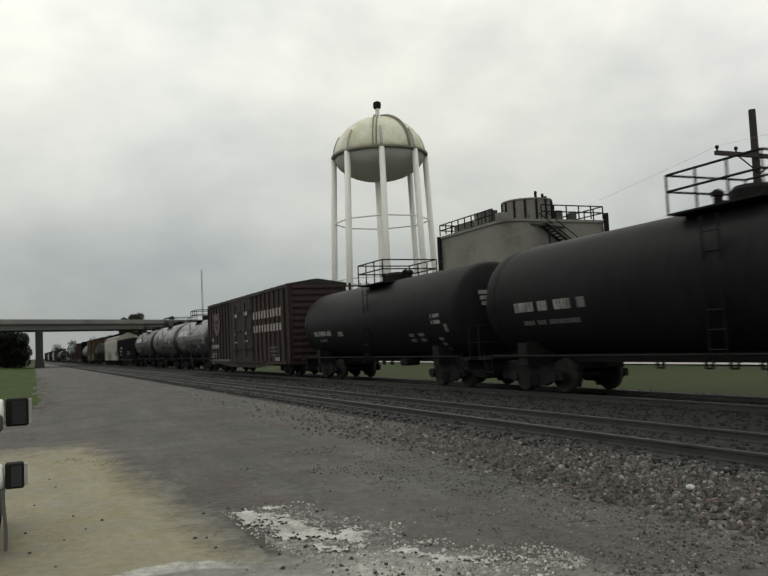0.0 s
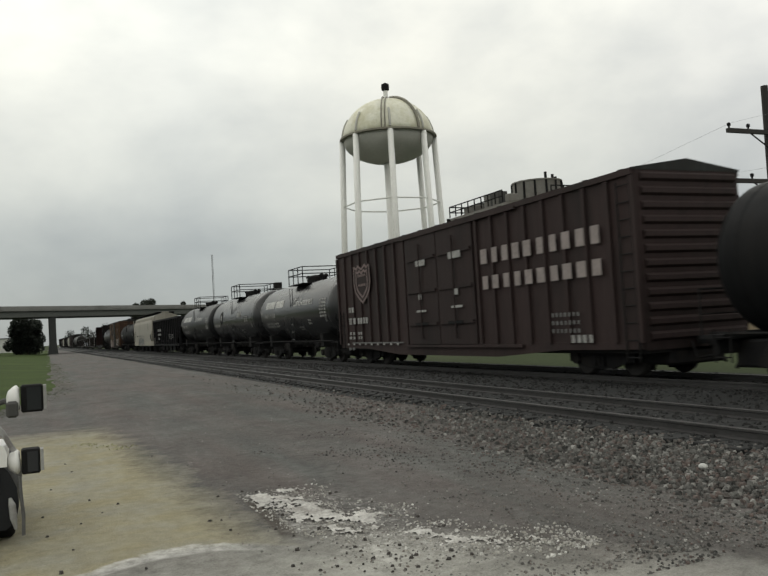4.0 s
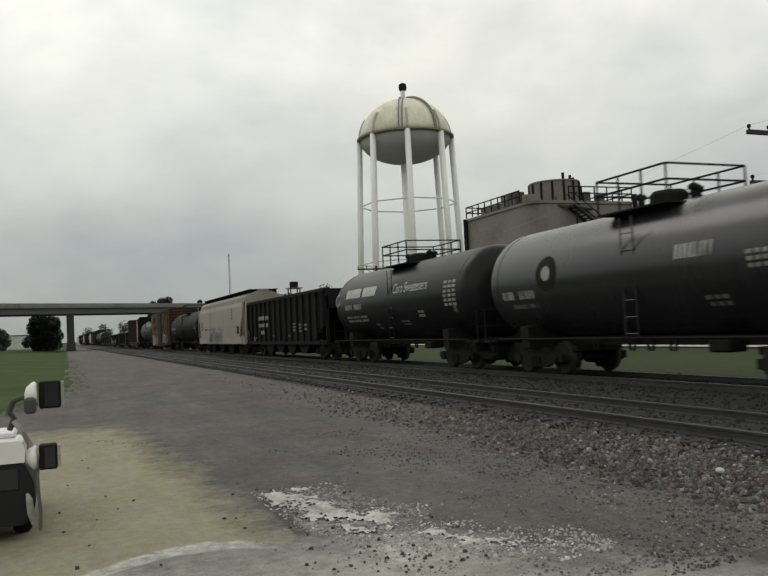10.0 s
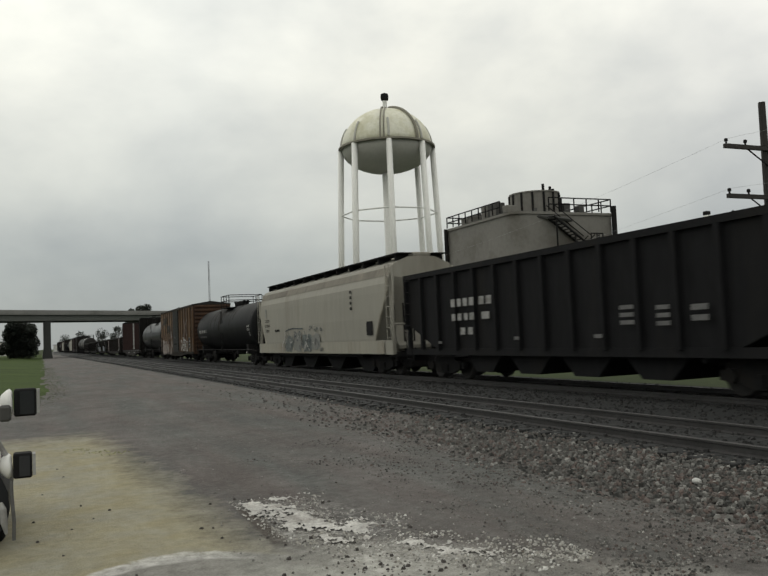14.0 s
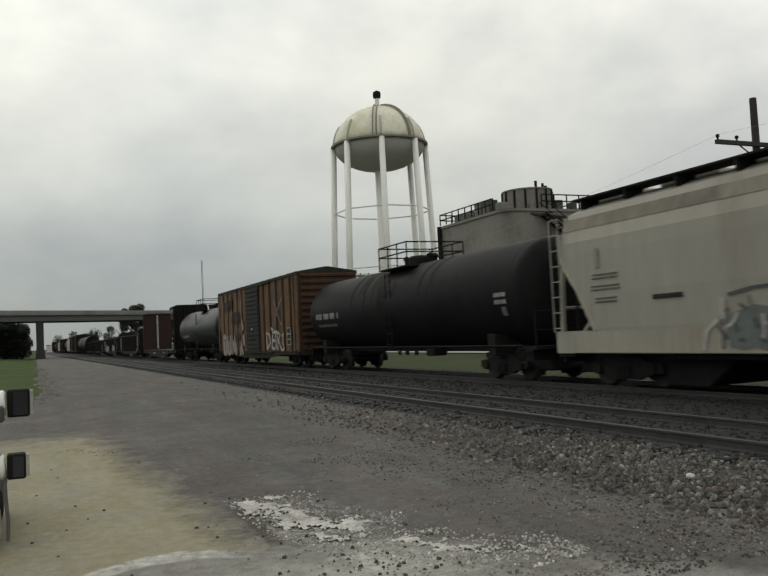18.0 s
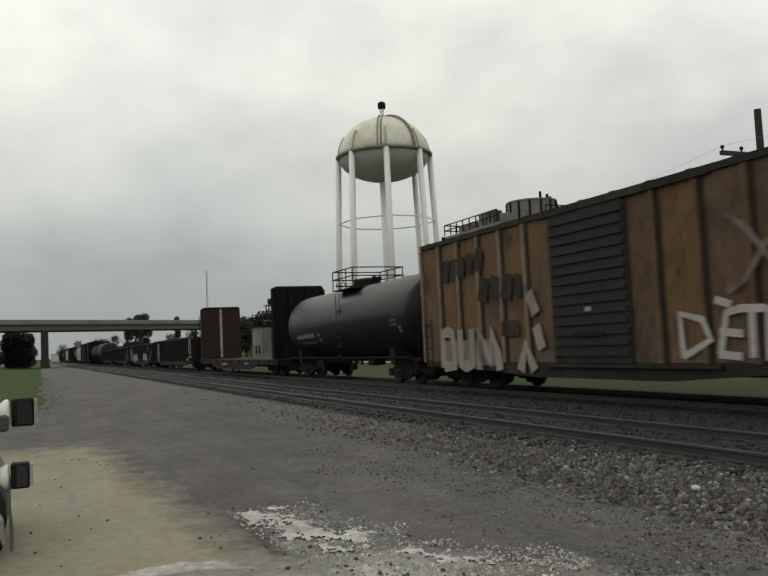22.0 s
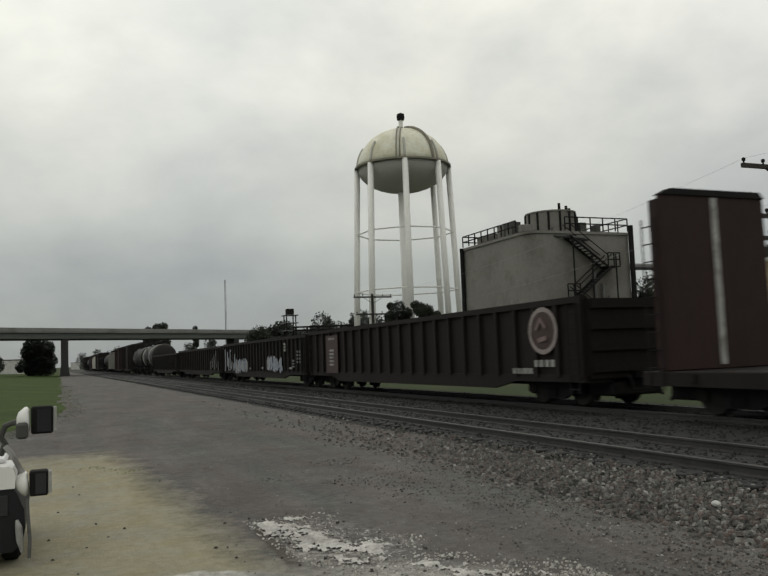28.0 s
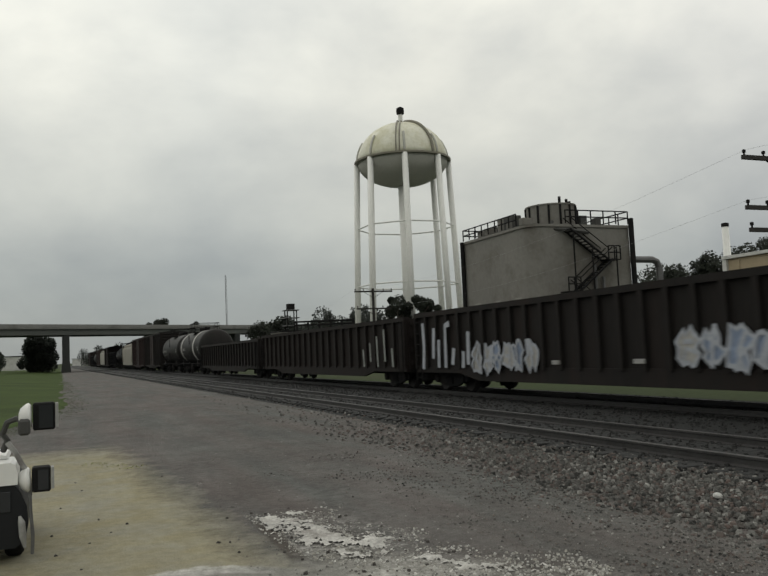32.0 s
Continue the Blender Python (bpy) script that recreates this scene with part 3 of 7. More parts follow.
def scatter(count, xr, yr, size, z, keep=None):
    """One bmesh of many small angular stones, denser near the front."""
    verts, faces = [], []
    for _ in range(count):
        y_ = yr[0] + (yr[1] - yr[0]) * rng.random() ** 1.8
        x_ = rng.uniform(*xr)
        if keep and not keep(x_, y_):
            continue
        r = rng.uniform(*size) * (1 + 0.5 * rng.random() ** 4)
        a0 = rng.random() * 6.28
        zz = z(x_, y_) if callable(z) else z
        b_ = len(verts)
        for k in range(4):
            verts.append((x_ + r * math.cos(a0 + 1.57 * k) * rng.uniform(.7, 1.2), y_ + r * math.sin(a0 + 1.57 * k) * rng.uniform(.7, 1.2), zz - r * .25))
        for k in range(3):
            verts.append((x_ + r * .6 * math.cos(a0 + 2.1 * k + .5), y_ + r * .6 * math.sin(a0 + 2.1 * k + .5), zz + r * rng.uniform(.35, .8)))
        faces += [(b_ + 4, b_ + 5, b_ + 6), (b_, b_ + 1, b_ + 4), (b_ + 1, b_ + 5, b_ + 4), (b_ + 1, b_ + 2, b_ + 5), (b_ + 2, b_ + 3, b_ + 5), (b_ + 3, b_ + 6, b_ + 5), (b_ + 3, b_, b_ + 6), (b_, b_ + 4, b_ + 6)]
    return verts, faces


def stuff(name, verts, faces, material, label, category=""):
    me = bpy.data.meshes.new(name)
    me.from_pydata(verts, [], faces)
    me.materials.append(material)
    return tagged(new(name, me), label, category, kind="stuff")


def island_rock(name, dark, light, red=1.0):
    """Stone colours that differ from stone to stone."""
    m = bpy.data.materials.new(name)
    m.use_nodes = True
    n, l = m.node_tree.nodes, m.node_tree.links
    g = n.new("ShaderNodeNewGeometry")
    r = n.new("ShaderNodeValToRGB")
    e = r.color_ramp.elements
    e[0].color, e[1].color = (*dark, 1), (*light, 1)
    e[1].position = 1.0
    mean = [a * 0.76 + b * 0.24 for a, b in zip(dark, light)]
    for at_, col_ in ((0.3, mean), (0.52, [mean[0] * 1.25 * red, mean[1], mean[2] * 0.95]), (0.66, mean), (0.9, [a * 0.5 + b * 0.5 for a, b in zip(dark, light)])):
        e.new(at_).color = (*col_, 1)
    tx = n.new("ShaderNodeTexNoise")
    tx.inputs["Scale"].default_value = 30
    mx = n.new("ShaderNodeMix")
    mx.data_type, mx.blend_type = "RGBA", "MULTIPLY"
    mx.inputs[0].default_value = 0.5
    l.new(g.outputs["Random Per Island"], r.inputs[0])
    l.new(r.outputs[0], mx.inputs[6])
    l.new(tx.outputs[0], mx.inputs[7])
    l.new(mx.outputs[2], n["Principled BSDF"].inputs["Base Color"])
    n["Principled BSDF"].inputs["Roughness"].default_value = 0.9
    return m


WEED_AT = ((.98, 14.4), (1.25, 14.0), (.7, 14.9))
verts_, faces_ = [], []
for cx_, cy_ in WEED_AT:
    for _ in range(22):
        a_, r_ = rng.random() * 6.28, rng.uniform(.02, .2)
        x_, y_, h_ = cx_ + math.cos(a_) * r_ * 1.4, cy_ + math.sin(a_) * r_, rng.uniform(.01, .035)
        b_ = len(verts_)
        verts_ += [(x_ - .012, y_, .03), (x_ + .012, y_, .03), (x_ + rng.uniform(-.04, .04), y_ + rng.uniform(-.05, .05), .03 + h_)]
        faces_.append((b_, b_ + 1, b_ + 2))
stuff("weeds", verts_, faces_, WEED, "sparse yellow-green weeds in the dirt", "weeds")
stuff("grass_blades", *stuff_grass, GRASS, "tufts of green grass along the verge", "grass")
ROCKMIX = island_rock("mixed_ballast_rock", (0.032, 0.0322, 0.03), (0.37, 0.362, 0.34), 1.06)
ROCKDARK = island_rock("dark_ballast_rock", (0.011, 0.0112, 0.0113), (0.045, 0.0455, 0.046), 0.9)
PEBBLE = island_rock("lane_pebble", (0.11, 0.105, 0.098), (0.5, 0.49, 0.46), 0.9)
CHALKMIX = island_rock("limestone_lump", (0.34, 0.33, 0.3), (0.9, 0.89, 0.85), 0.82)


def shoulder(x, y):
    return 0.03 + 0.05 * max(0.0, min(1.0, (x - 5.0) / 2.5))


v_, f_ = scatter(36000, (4.2, 7.9), (3.5, 50), (0.012, 0.04), shoulder, lambda x, y: x > 4.75 + 0.6 * noise.noise((x, y * .3, 4)) + 2.2 * rng.random() ** 1.6 - .4 and rng.random() < math.exp(-max(0.0, y - 9) / 5))
stuff("ballast_stones", v_, f_, ROCKMIX, "loose mixed grey and reddish ballast stones", "ballast")
v_, f_ = scatter(12000, (7.6, 15.7), (4, 60), (0.02, 0.05), 0.102)
stuff("track_stones", v_, f_, ROCKDARK, "dark oil-stained ballast stones between the rails", "ballast")
v_, f_ = scatter(4200, (-1, 5.4), (4.5, 30), (0.005, 0.012), lambda x, y: lane_height(x, y) + .004, lambda x, y: x > 1.5 + .3 * rng.random())
stuff("lane_pebbles", v_, f_, PEBBLE, "small pebbles strewn over the gravel lane", "pebbles")
v_, f_ = scatter(5200, (2.6, 6.2), (4.3, 13), (0.006, 0.017), lambda x, y: lane_height(x, y) + .003, lambda x, y: noise.noise((x * 1.3, y * .8, 6)) + .35 * (x - 3.6) > .45 * rng.random())
stuff("loose_stones", v_, f_, ROCKMIX, "loose small stones thinning out from the ballast", "stones")
v_, f_ = scatter(26, (-1, 1.7), (6.5, 14), (0.012, 0.026), lambda x, y: lane_height(x, y) + .005)
stuff("dirt_pebbles", v_, f_, RAILSIDE, "dark pebbles scattered on tan dirt", "pebbles")
SPILL = ((2.12, 8.72, 2.45, 8.35, .12), (2.2, 8.4, 2.42, 7.55, .22), (2.3, 7.42, 2.75, 7.18, .2), (2.7, 7.3, 2.7, 6.72, .1), (2.78, 7.4, 3.02, 7.28, .06), (2.95, 6.25, 3.08, 5.86, .12), (3.2, 5.72, 3.34, 5.58, .07), (2.55, 8.75, 2.42, 8.82, .09), (2.35, 6.9, 2.5, 6.6, .07), (3.5, 5.5, 3.7, 5.4, .08))


def spill_depth(x, y):
    """Above nought inside the spill's lobes, with ragged edges and holes."""
    best = -9.0
    for xa, ya, xb, yb, r in SPILL:
        k = max(0.0, min(1.0, ((x - xa) * (xb - xa) + (y - ya) * (yb - ya)) / ((xb - xa) ** 2 + (yb - ya) ** 2)))
        best = max(best, (r - math.hypot(x - xa - k * (xb - xa), y - ya - k * (yb - ya))) / .12)
    return min(best, 1.1) - .03 + 1.0 * noise.noise((x * 7, y * 3.2, 3)) + 1.4 * noise.noise((x * 17, y * 7, 5)) + 1.5 * noise.noise((x * 34, y * 13, 9))


bm = bmesh.new()
grid_ = {}
for i in range(76):
    for j in range(170):
        x_, y_ = 1.9 + .022 * i, 5.4 + .021 * j
        d_ = spill_depth(x_, y_)
        if d_ > -.05:
            up_ = min(1.0, max(0.0, d_))
            grid_[i, j] = bm.verts.new((x_ + .006 * noise.noise((x_ * 40, y_ * 40, 1)), y_, lane_height(x_, y_) + .004 + up_ * (.016 + .012 * noise.noise((x_ * 16, y_ * 11, 7)) + .01 * noise.noise((x_ * 45, y_ * 36, 2)))))
for (i, j), q in grid_.items():
    if (i + 1, j) in grid_ and (i, j + 1) in grid_ and (i + 1, j + 1) in grid_:
        bm.faces.new((q, grid_[i + 1, j], grid_[i + 1, j + 1], grid_[i, j + 1]))
for q in [q for q in bm.verts if not q.link_faces]:
    bm.verts.remove(q)
tagged(finish("limestone_spill", bm, CHALK), "crusted pale limestone spill on the gravel lane", "limestone", kind="stuff")
v_, f_ = scatter(4600, (1.95, 3.9), (5.0, 9.0), (0.005, 0.016), lambda x, y: lane_height(x, y) + .003, lambda x, y: -2.2 < spill_depth(x, y) < .4)
stuff("limestone_crumbs", v_, f_, CHALKMIX, "crumbs of pale limestone spilled on the gravel", "rubble")
v_, f_ = scatter(420, (2.5, 3.75), (5.0, 6.9), (0.008, 0.024), lambda x, y: lane_height(x, y) - .002, lambda x, y: abs(x - 2.72 - (6.5 - y) * .55) < .28 and noise.noise((x * 4, y * 3, 3)) > -.1)
stuff("limestone_lumps", v_, f_, CHALKMIX, "pale limestone lumps strewn past the spill", "rubble")
v_, f_ = scatter(60, (1.7, 3.4), (5.4, 9.2), (0.012, 0.026), lambda x, y: lane_height(x, y) + .004)
stuff("dark_pebbles", v_, f_, RAILSIDE, "dark pebbles round the limestone spill", "pebbles")
v_, f_ = scatter(1500, (2.2, 5.4), (4.6, 7.4), (0.005, 0.014), lambda x, y: lane_height(x, y) + .003)
stuff("pale_gravel", v_, f_, PEBBLE, "pale loose gravel near the limestone spill", "gravel")
bm = bmesh.new()
bmesh.ops.create_icosphere(bm, subdivisions=2, radius=0.05)
for q in bm.verts:
    q.co *= 1 + 0.25 * noise.noise(q.co * 14)
    q.co.z *= 0.7
white_stone = tagged(finish("white_stone", bm, WHITE), "single pale stone lying on the ballast", "stone")
white_stone.location = (6.45, 6.62, 0.095)

# ballast bed under both tracks
bm = bmesh.new()
prism(bm, [(7.15, -0.05), (7.7, 0.1), (16.0, 0.1), (17.2, -0.05)], "y", -40, 600)
tagged(finish("ballast_bed", bm, BALLASTDARK), "dark oil-stained ballast bed", "ballast bed", kind="structure")


def track(name, cx):
    top = thing(name, "railway track with steel rails on dark wooden ties", "railway track", kind="structure")
    for s in (-1, 1):
        bm = bmesh.new()
        x = cx + s * 0.7525
        prism(bm, [(x - .07, .1), (x - .07, .115), (x - .012, .135), (x - .012, .205), (x - .036, .215), (x - .036, .245), (x - .03, RAIL_Z), (x + .03, RAIL_Z), (x + .036, .245), (x + .036, .215), (x + .012, .205), (x + .012, .135), (x + .07, .115), (x + .07, .1)], "y", -40, 600)
        part("rail", bm, RAIL, top)
    me = None
    for k in range(130):
        y = -6 + 0.55 * k
        if me is None:
            bm = bmesh.new()
            bevelbox(bm, -1.3, 1.3, -.11, .11, -.1, .05, .012)
            o = part("tie", bm, TIE, top)
            me = o.data
        else:
            o = new("tie", me)
            o.parent = top
        o.location = (cx + rng.uniform(-.03, .03), y + rng.uniform(-.03, .03), 0.055)
        o.rotation_euler.z = rng.uniform(-.02, .02)
    bm = bmesh.new()
    for k in range(130, 420):
        y = -6 + 0.55 * k
        box(bm, cx - 1.3, cx + 1.3, y - .11, y + .11, 0, .1)
    tagged(part("far_ties", bm, TIE, top), kind="stuff")
    return top


track("track_1", NEAR_X)
track("track_2", TRAIN_X)

# ---- train ----
CACHE = {}


def shared(name, key, build, material, parent, at=(0, 0, 0), rz=0.0, smooth=False, label=""):
    """One mesh for all alike parts."""
    if key not in CACHE:
        bm = bmesh.new()
        build(bm)
        bm.normal_update()
        me = bpy.data.meshes.new(name)
        bm.to_mesh(me)
        bm.free()
        if smooth:
            me.polygons.foreach_set("use_smooth", [True] * len(me.polygons))
        me.materials.append(material)
        CACHE[key] = me
    o = new(name, CACHE[key])
    o.parent = parent
    o.location = at
    o.rotation_euler.z = rz
    if label:
        o["label"] = label
    return o


def build_side_frame(bm):
    prism(bm, [(-1.2, .36), (-1.2, .56), (-.75, .6), (-.42, .74), (.42, .74), (.75, .6), (1.2, .56), (1.2, .36), (.8, .34), (.42, .2), (-.42, .2), (-.8, .34)], "x", -.07, .07)
    for y in (-.89, .89):
        lathe(bm, [(.15, -.12), (.15, .1), (.1, .12)], "x", 10, (-.02, y, .45))
    for y in (-.15, 0, .15):
        tube(bm, [(-.1, y, .26), (-.1, y, .5)], .06, 6)


def build_wheel(bm):
    lathe(bm, [(.08, -.07), (.36, -.05), (.4, -.07), (.42, -.065), (.425, .05), (.455, .055), (.455, .085), (.36, .085), (.3, .03), (.12, .06), (.08, .1)], "x", 24)


def bogie(car, y):
    b = shared("bogie", "bolster", lambda bm: (bevelbox(bm, -1.0, 1.0, -.22, .22, .34, .66, .03), box(bm, -.9, .9, -1.05, -.97, .4, .48), box(bm, -.9, .9, .97, 1.05, .4, .48)), STEEL, car, (0, y, 0))
    for s in (-1, 1):
        shared("side_frame", "side_frame", build_side_frame, STEEL, b, (s * 1.0, 0, 0), 0 if s < 0 else math.pi)
        for yy in (-.89, .89):
            shared("wheel", "wheel", build_wheel, WHEEL, b, (s * .74, yy, .455), 0 if s < 0 else math.pi, True)
    for yy in (-.89, .89):
        shared("axle", "axle", lambda bm: tube(bm, [(-1, 0, 0), (1, 0, 0)], .08, 8), WHEEL, b, (0, yy, .455))


def coupler(car, y, s):
    def build(bm):
        box(bm, -.09, .09, -.1, .55, .74, .92)
        bevelbox(bm, -.17, .17, .42, .72, .68, .98, .05)
        tube(bm, [(.3, .1, .8), (.35, .3, .45), (.2, .6, .5)], .03, 6)
    shared("coupler", "coupler", build, STEEL, car, (0, y, 0), 0 if s > 0 else math.pi)


def build_rigging(bm):
    for x in (-.6, .6):
        prism(bm, [(-1.42, .45), (-1.3, .16), (-.5, .12), (-.4, .3), (.4, .3), (.5, .12), (1.3, .16), (1.42, .45), (1.42, .78), (-1.42, .78)], "x", x - .04, x + .04)
    bevelbox(bm, -.75, .75, -1.45, 1.45, .62, .78, .02)


def build_draft_gear(bm):
    bevelbox(bm, -.8, .8, -1.0, .95, .3, .86, .05)
    tube(bm, [(-.7, .8, .6), (-.72, 1.0, .3), (-.5, 1.15, .36)], .04, 6)
    box(bm, -1.35, 1.35, .82, .9, .6, .88)


def running_gear(car, L, inset=2.0):
    for s in (-1, 1):
        bogie(car, s * (L / 2 - inset))
        shared("brake_rigging", "rigging", build_rigging, STEEL, car, (0, s * (L / 2 - inset), 0))
        shared("draft_gear", "draft", build_draft_gear, STEEL, car, (0, s * (L / 2 - .95), 0), 0 if s > 0 else math.pi)
        coupler(car, s * L / 2, s)


def ladder(car, x, y, z0, z1, material=STEEL, w=.4, along="y"):
    bm = bmesh.new()
    d = Vector((0, w / 2, 0)) if along == "y" else Vector((w / 2, 0, 0))
    for s in (-1, 1):
        tube(bm, [Vector((x, y, z0)) + d * s, Vector((x, y, z1)) + d * s], .018, 5)
    z = z0 + .1
    while z < z1:
        tube(bm, [Vector((x, y, z)) - d, Vector((x, y, z)) + d], .014, 5)
        z += .38
    part("ladder", bm, material, car)


def bars(car, name, x, y, z, w, h, rows=1, cols=1, gap=.25, material=DULLWHITE, label=""):
    """Small painted blocks in rows and columns on a side facing -x; y is the middle."""
    if cols > 2:
        cols = round(cols * 1.4)
    cw, rh = w / cols, h / rows
    for i in range(cols):
        for j in range(rows):
            cut = rng.uniform(.75, 1.0) if cols > 1 else 1
            y0 = y - w / 2 + i * cw + cw * gap / 2
            z0 = z - h / 2 + j * rh + rh * gap / 2
            bm = bmesh.new()
            box(bm, x - .006, x, y0, y0 + cw * (1 - gap) * cut, z0, z0 + rh * (1 - gap))
            part(name, bm, material, car, label)


def ribbon(car, name, strokes, x, material, wide=.12, label=""):
    """Painted strokes on a side facing -x: each a chain of (y, z)."""
    k_ = 0
    for st in strokes:
        bm = bmesh.new()
        k_ += 1
        pts = [Vector((x - .0015 * k_ - .0005 * i, a, b)) for i, (a, b) in enumerate(st)]
        pairs = []
        for i, p in enumerate(pts):
            da = (p - pts[i - 1]).normalized() if i else (pts[1] - p).normalized()
            db = (pts[i + 1] - p).normalized() if i < len(pts) - 1 else da
            d = da + db
            d = d.normalized() if d.length > .2 else db
            n_ = Vector((0, -d.z, d.y)) * wide / 2
            e_ = d * wide * .3 * (-1 if i == 0 else 1 if i == len(pts) - 1 else 0)
            pairs.append((bm.verts.new(p + e_ - n_), bm.verts.new(p + e_ + n_)))
        for (a0, a1), (b0, b1) in zip(pairs, pairs[1:]):
            f_ = bm.faces.new((a0, a1, b1, b0))
            f_.normal_update()
            if f_.normal.x > 0:
                f_.normal_flip()
        o = part(name, bm, material, car, label)
    return o


def graffiti(car, x, ya, yb, za, zb, count, seed, fills, line, wide=.07, label="sprayed graffiti letter"):
    """A row of rounded sprayed letters on a side facing -x, each with its own outline and cuts."""
    r = random.Random(seed)
    step = (yb - ya) / count
    for k in range(count):
        c, hgt, mid_z = ya + step * (k + .5) + r.uniform(-.15, .15) * step, (zb - za) * r.uniform(.7, 1.15), (za + zb) / 2 + r.uniform(-.12, .12)
        bm = bmesh.new()
        pts = []
        for j in range(14):
            a = 2 * math.pi * j / 14
            sq = 1 / max(abs(math.cos(a)), abs(math.sin(a))) ** .6
            pts.append((c + math.cos(a) * step * .5 * sq * r.uniform(.45, 1.2), mid_z + math.sin(a) * hgt * .42 * sq * r.uniform(.5, 1.15)))
        xx = x - .003 * (k % 4)
        f_ = bm.faces.new([bm.verts.new((xx, p, q)) for p, q in pts])
        f_.normal_update()
        if f_.normal.x > 0:
            f_.normal_flip()
        bmesh.ops.triangulate(bm, faces=bm.faces[:])
        part("graffiti_letter", bm, r.choice(fills), car, label)
        rim = pts + pts[:1]
        a0 = r.randrange(14)
        cuts = [rim, [pts[a0], (c + r.uniform(-.1, .1), mid_z), pts[(a0 + r.randrange(4, 9)) % 14]], [(c - step * .15, mid_z + hgt * r.uniform(-.3, .3)), (c + step * .2, mid_z + hgt * r.uniform(-.3, .3))]]
        ribbon(car, "graffiti_outline", cuts, x - .014 - .022 * (k % 2), line, wide)


def lettering(car, words, y, z, height, surf, material, length=None):
    """Words wrapped on a side facing -x; surf(z) gives the side's x."""
    cu = bpy.data.curves.new("lettering", "FONT")
    cu.body, cu.size, cu.align_x = words, height * 1.35, "CENTER"
    tmp = bpy.data.objects.new("tmp", cu)
    me = bpy.data.meshes.new_from_object(tmp)
    bpy.data.objects.remove(tmp)
    span = max(q.co.x for q in me.vertices) - min(q.co.x for q in me.vertices)
    k = length / span if length else 1
    for q in me.vertices:
        yy, zz = y - q.co.x * k, z + q.co.y
        q.co = (surf(zz) - .012, yy, zz)
    me.materials.append(material)
    o = new("lettering", me)
    o.parent = car
    return o


def tank_car(name, label, y0, y1, top=4.1, dia=3.08, material=BLACK, rail_kind="cage", number_rows=1, words="", bands=False, marks=True, low=False, writing=(), head_writing=False):
    """A tank on a centre sill: y0 < y1 are its ends in train space."""
    L = y1 - y0
    car = thing(name, label, "tank car", "freight train cars")
    R, zc = dia / 2, top - dia / 2
    head = R * .44
    # dished heads with a tight knuckle
    prof = [(R * math.sin(a) ** .62, -L / 2 + head - head * math.cos(a) ** .9 if k < 9 else -L / 2 + head) for k, a in enumerate([math.pi / 2 * k / 9 for k in range(10)])]
    prof += [(R * (1 + (.012 if k % 2 else 0)), -L / 2 + head + (L - 2 * head) * k / 8) for k in range(1, 8)] if bands else []
    prof += [(r, -h) for r, h in prof[:10][::-1]]
    bm = bmesh.new()
    lathe(bm, prof, "y", 40, (0, 0, zc))
    tank = part("tank", bm, material, car, smooth=True)
    for k in (-1, 1):
        bm = bmesh.new()
        lathe(bm, [(R + .006, -.04), (R + .006, .04)], "y", 40, (0, k * (L / 2 - head) * .97, zc))
        part("seam", bm, material, tank)
    bm = bmesh.new()
    box(bm, -.35, .35, -L / 2 - .1, L / 2 + .1, .79, 1.02)
    part("centre_sill", bm, STEEL, car)
    for s in (-1, 1):
        bm = bmesh.new()
        prism(bm, [(-1.4, .75), (-1.42, 1.35), (-1.0, zc - R * .75), (1.0, zc - R * .75), (1.42, 1.35), (1.4, .75), (.4, .6), (-.4, .6)], "y", s * (L / 2 - 2) - .2, s * (L / 2 - 2) + .2)
        part("bolster", bm, STEEL, car)
        bm = bmesh.new()
        box(bm, -1.45, 1.45, s * (L / 2 - .05) - .3, s * (L / 2 - .05) + .3, .9, .98)
        part("end_platform", bm, STEEL, car)
        bm = bmesh.new()
        y = s * (L / 2 + .2)
        tube(bm, [(-1.42, y, .95), (-1.42, y, 1.9), (1.42, y, 1.9), (1.42, y, .95)], .022, 5)
        tube(bm, [(-1.42, y, 1.4), (1.42, y, 1.4)], .018, 5)
        part("end_rail", bm, STEEL, car)
        ladder(car, -1.47, s * (L / 2 - .35), .45, 1.1)
    for s in (-1, 1):
        bm = bmesh.new()
        tube(bm, [(s * 1.42, -L / 2 + .4, 1.0), (s * 1.42, L / 2 - .4, 1.0)], .03, 5)
        part("side_rail", bm, STEEL, car)
    for k, (yk, key) in enumerate(((-2.1, "brake_box"), (-.5, "brake_pipe"), (.25, "brake_pipe"), (.9, "brake_pipe"), (2.3, "brake_pipe"))):
        shared(key, key, (lambda bm: bevelbox(bm, -.9, -.35, -.3, .3, .66, .92, .05)) if k == 0 else (lambda bm: tube(bm, [(-.6, -.1, .95), (-.62, -.08, .68), (-.6, .1, .68), (-.6, .12, .95)], .035, 6)), STEEL, car, (0, yk, 0))
    # valve platform on top
    bm = bmesh.new()
    lathe(bm, [(.45, top - .1), (.45, top + .22), (.38, top + .3), (.1, top + .34)], "z", 16)
    part("manway", bm, STEEL, car, smooth=False)
    pl = 1.2 if rail_kind == "cage" else 2.1
    bm = bmesh.new()
    for s in (-1, 1):
        box(bm, s * .85 - .34, s * .85 + .34, -pl, pl, top - .16, top - .12)
    part("platform", bm, STEEL, car)
    hgt = .7
    rails = []
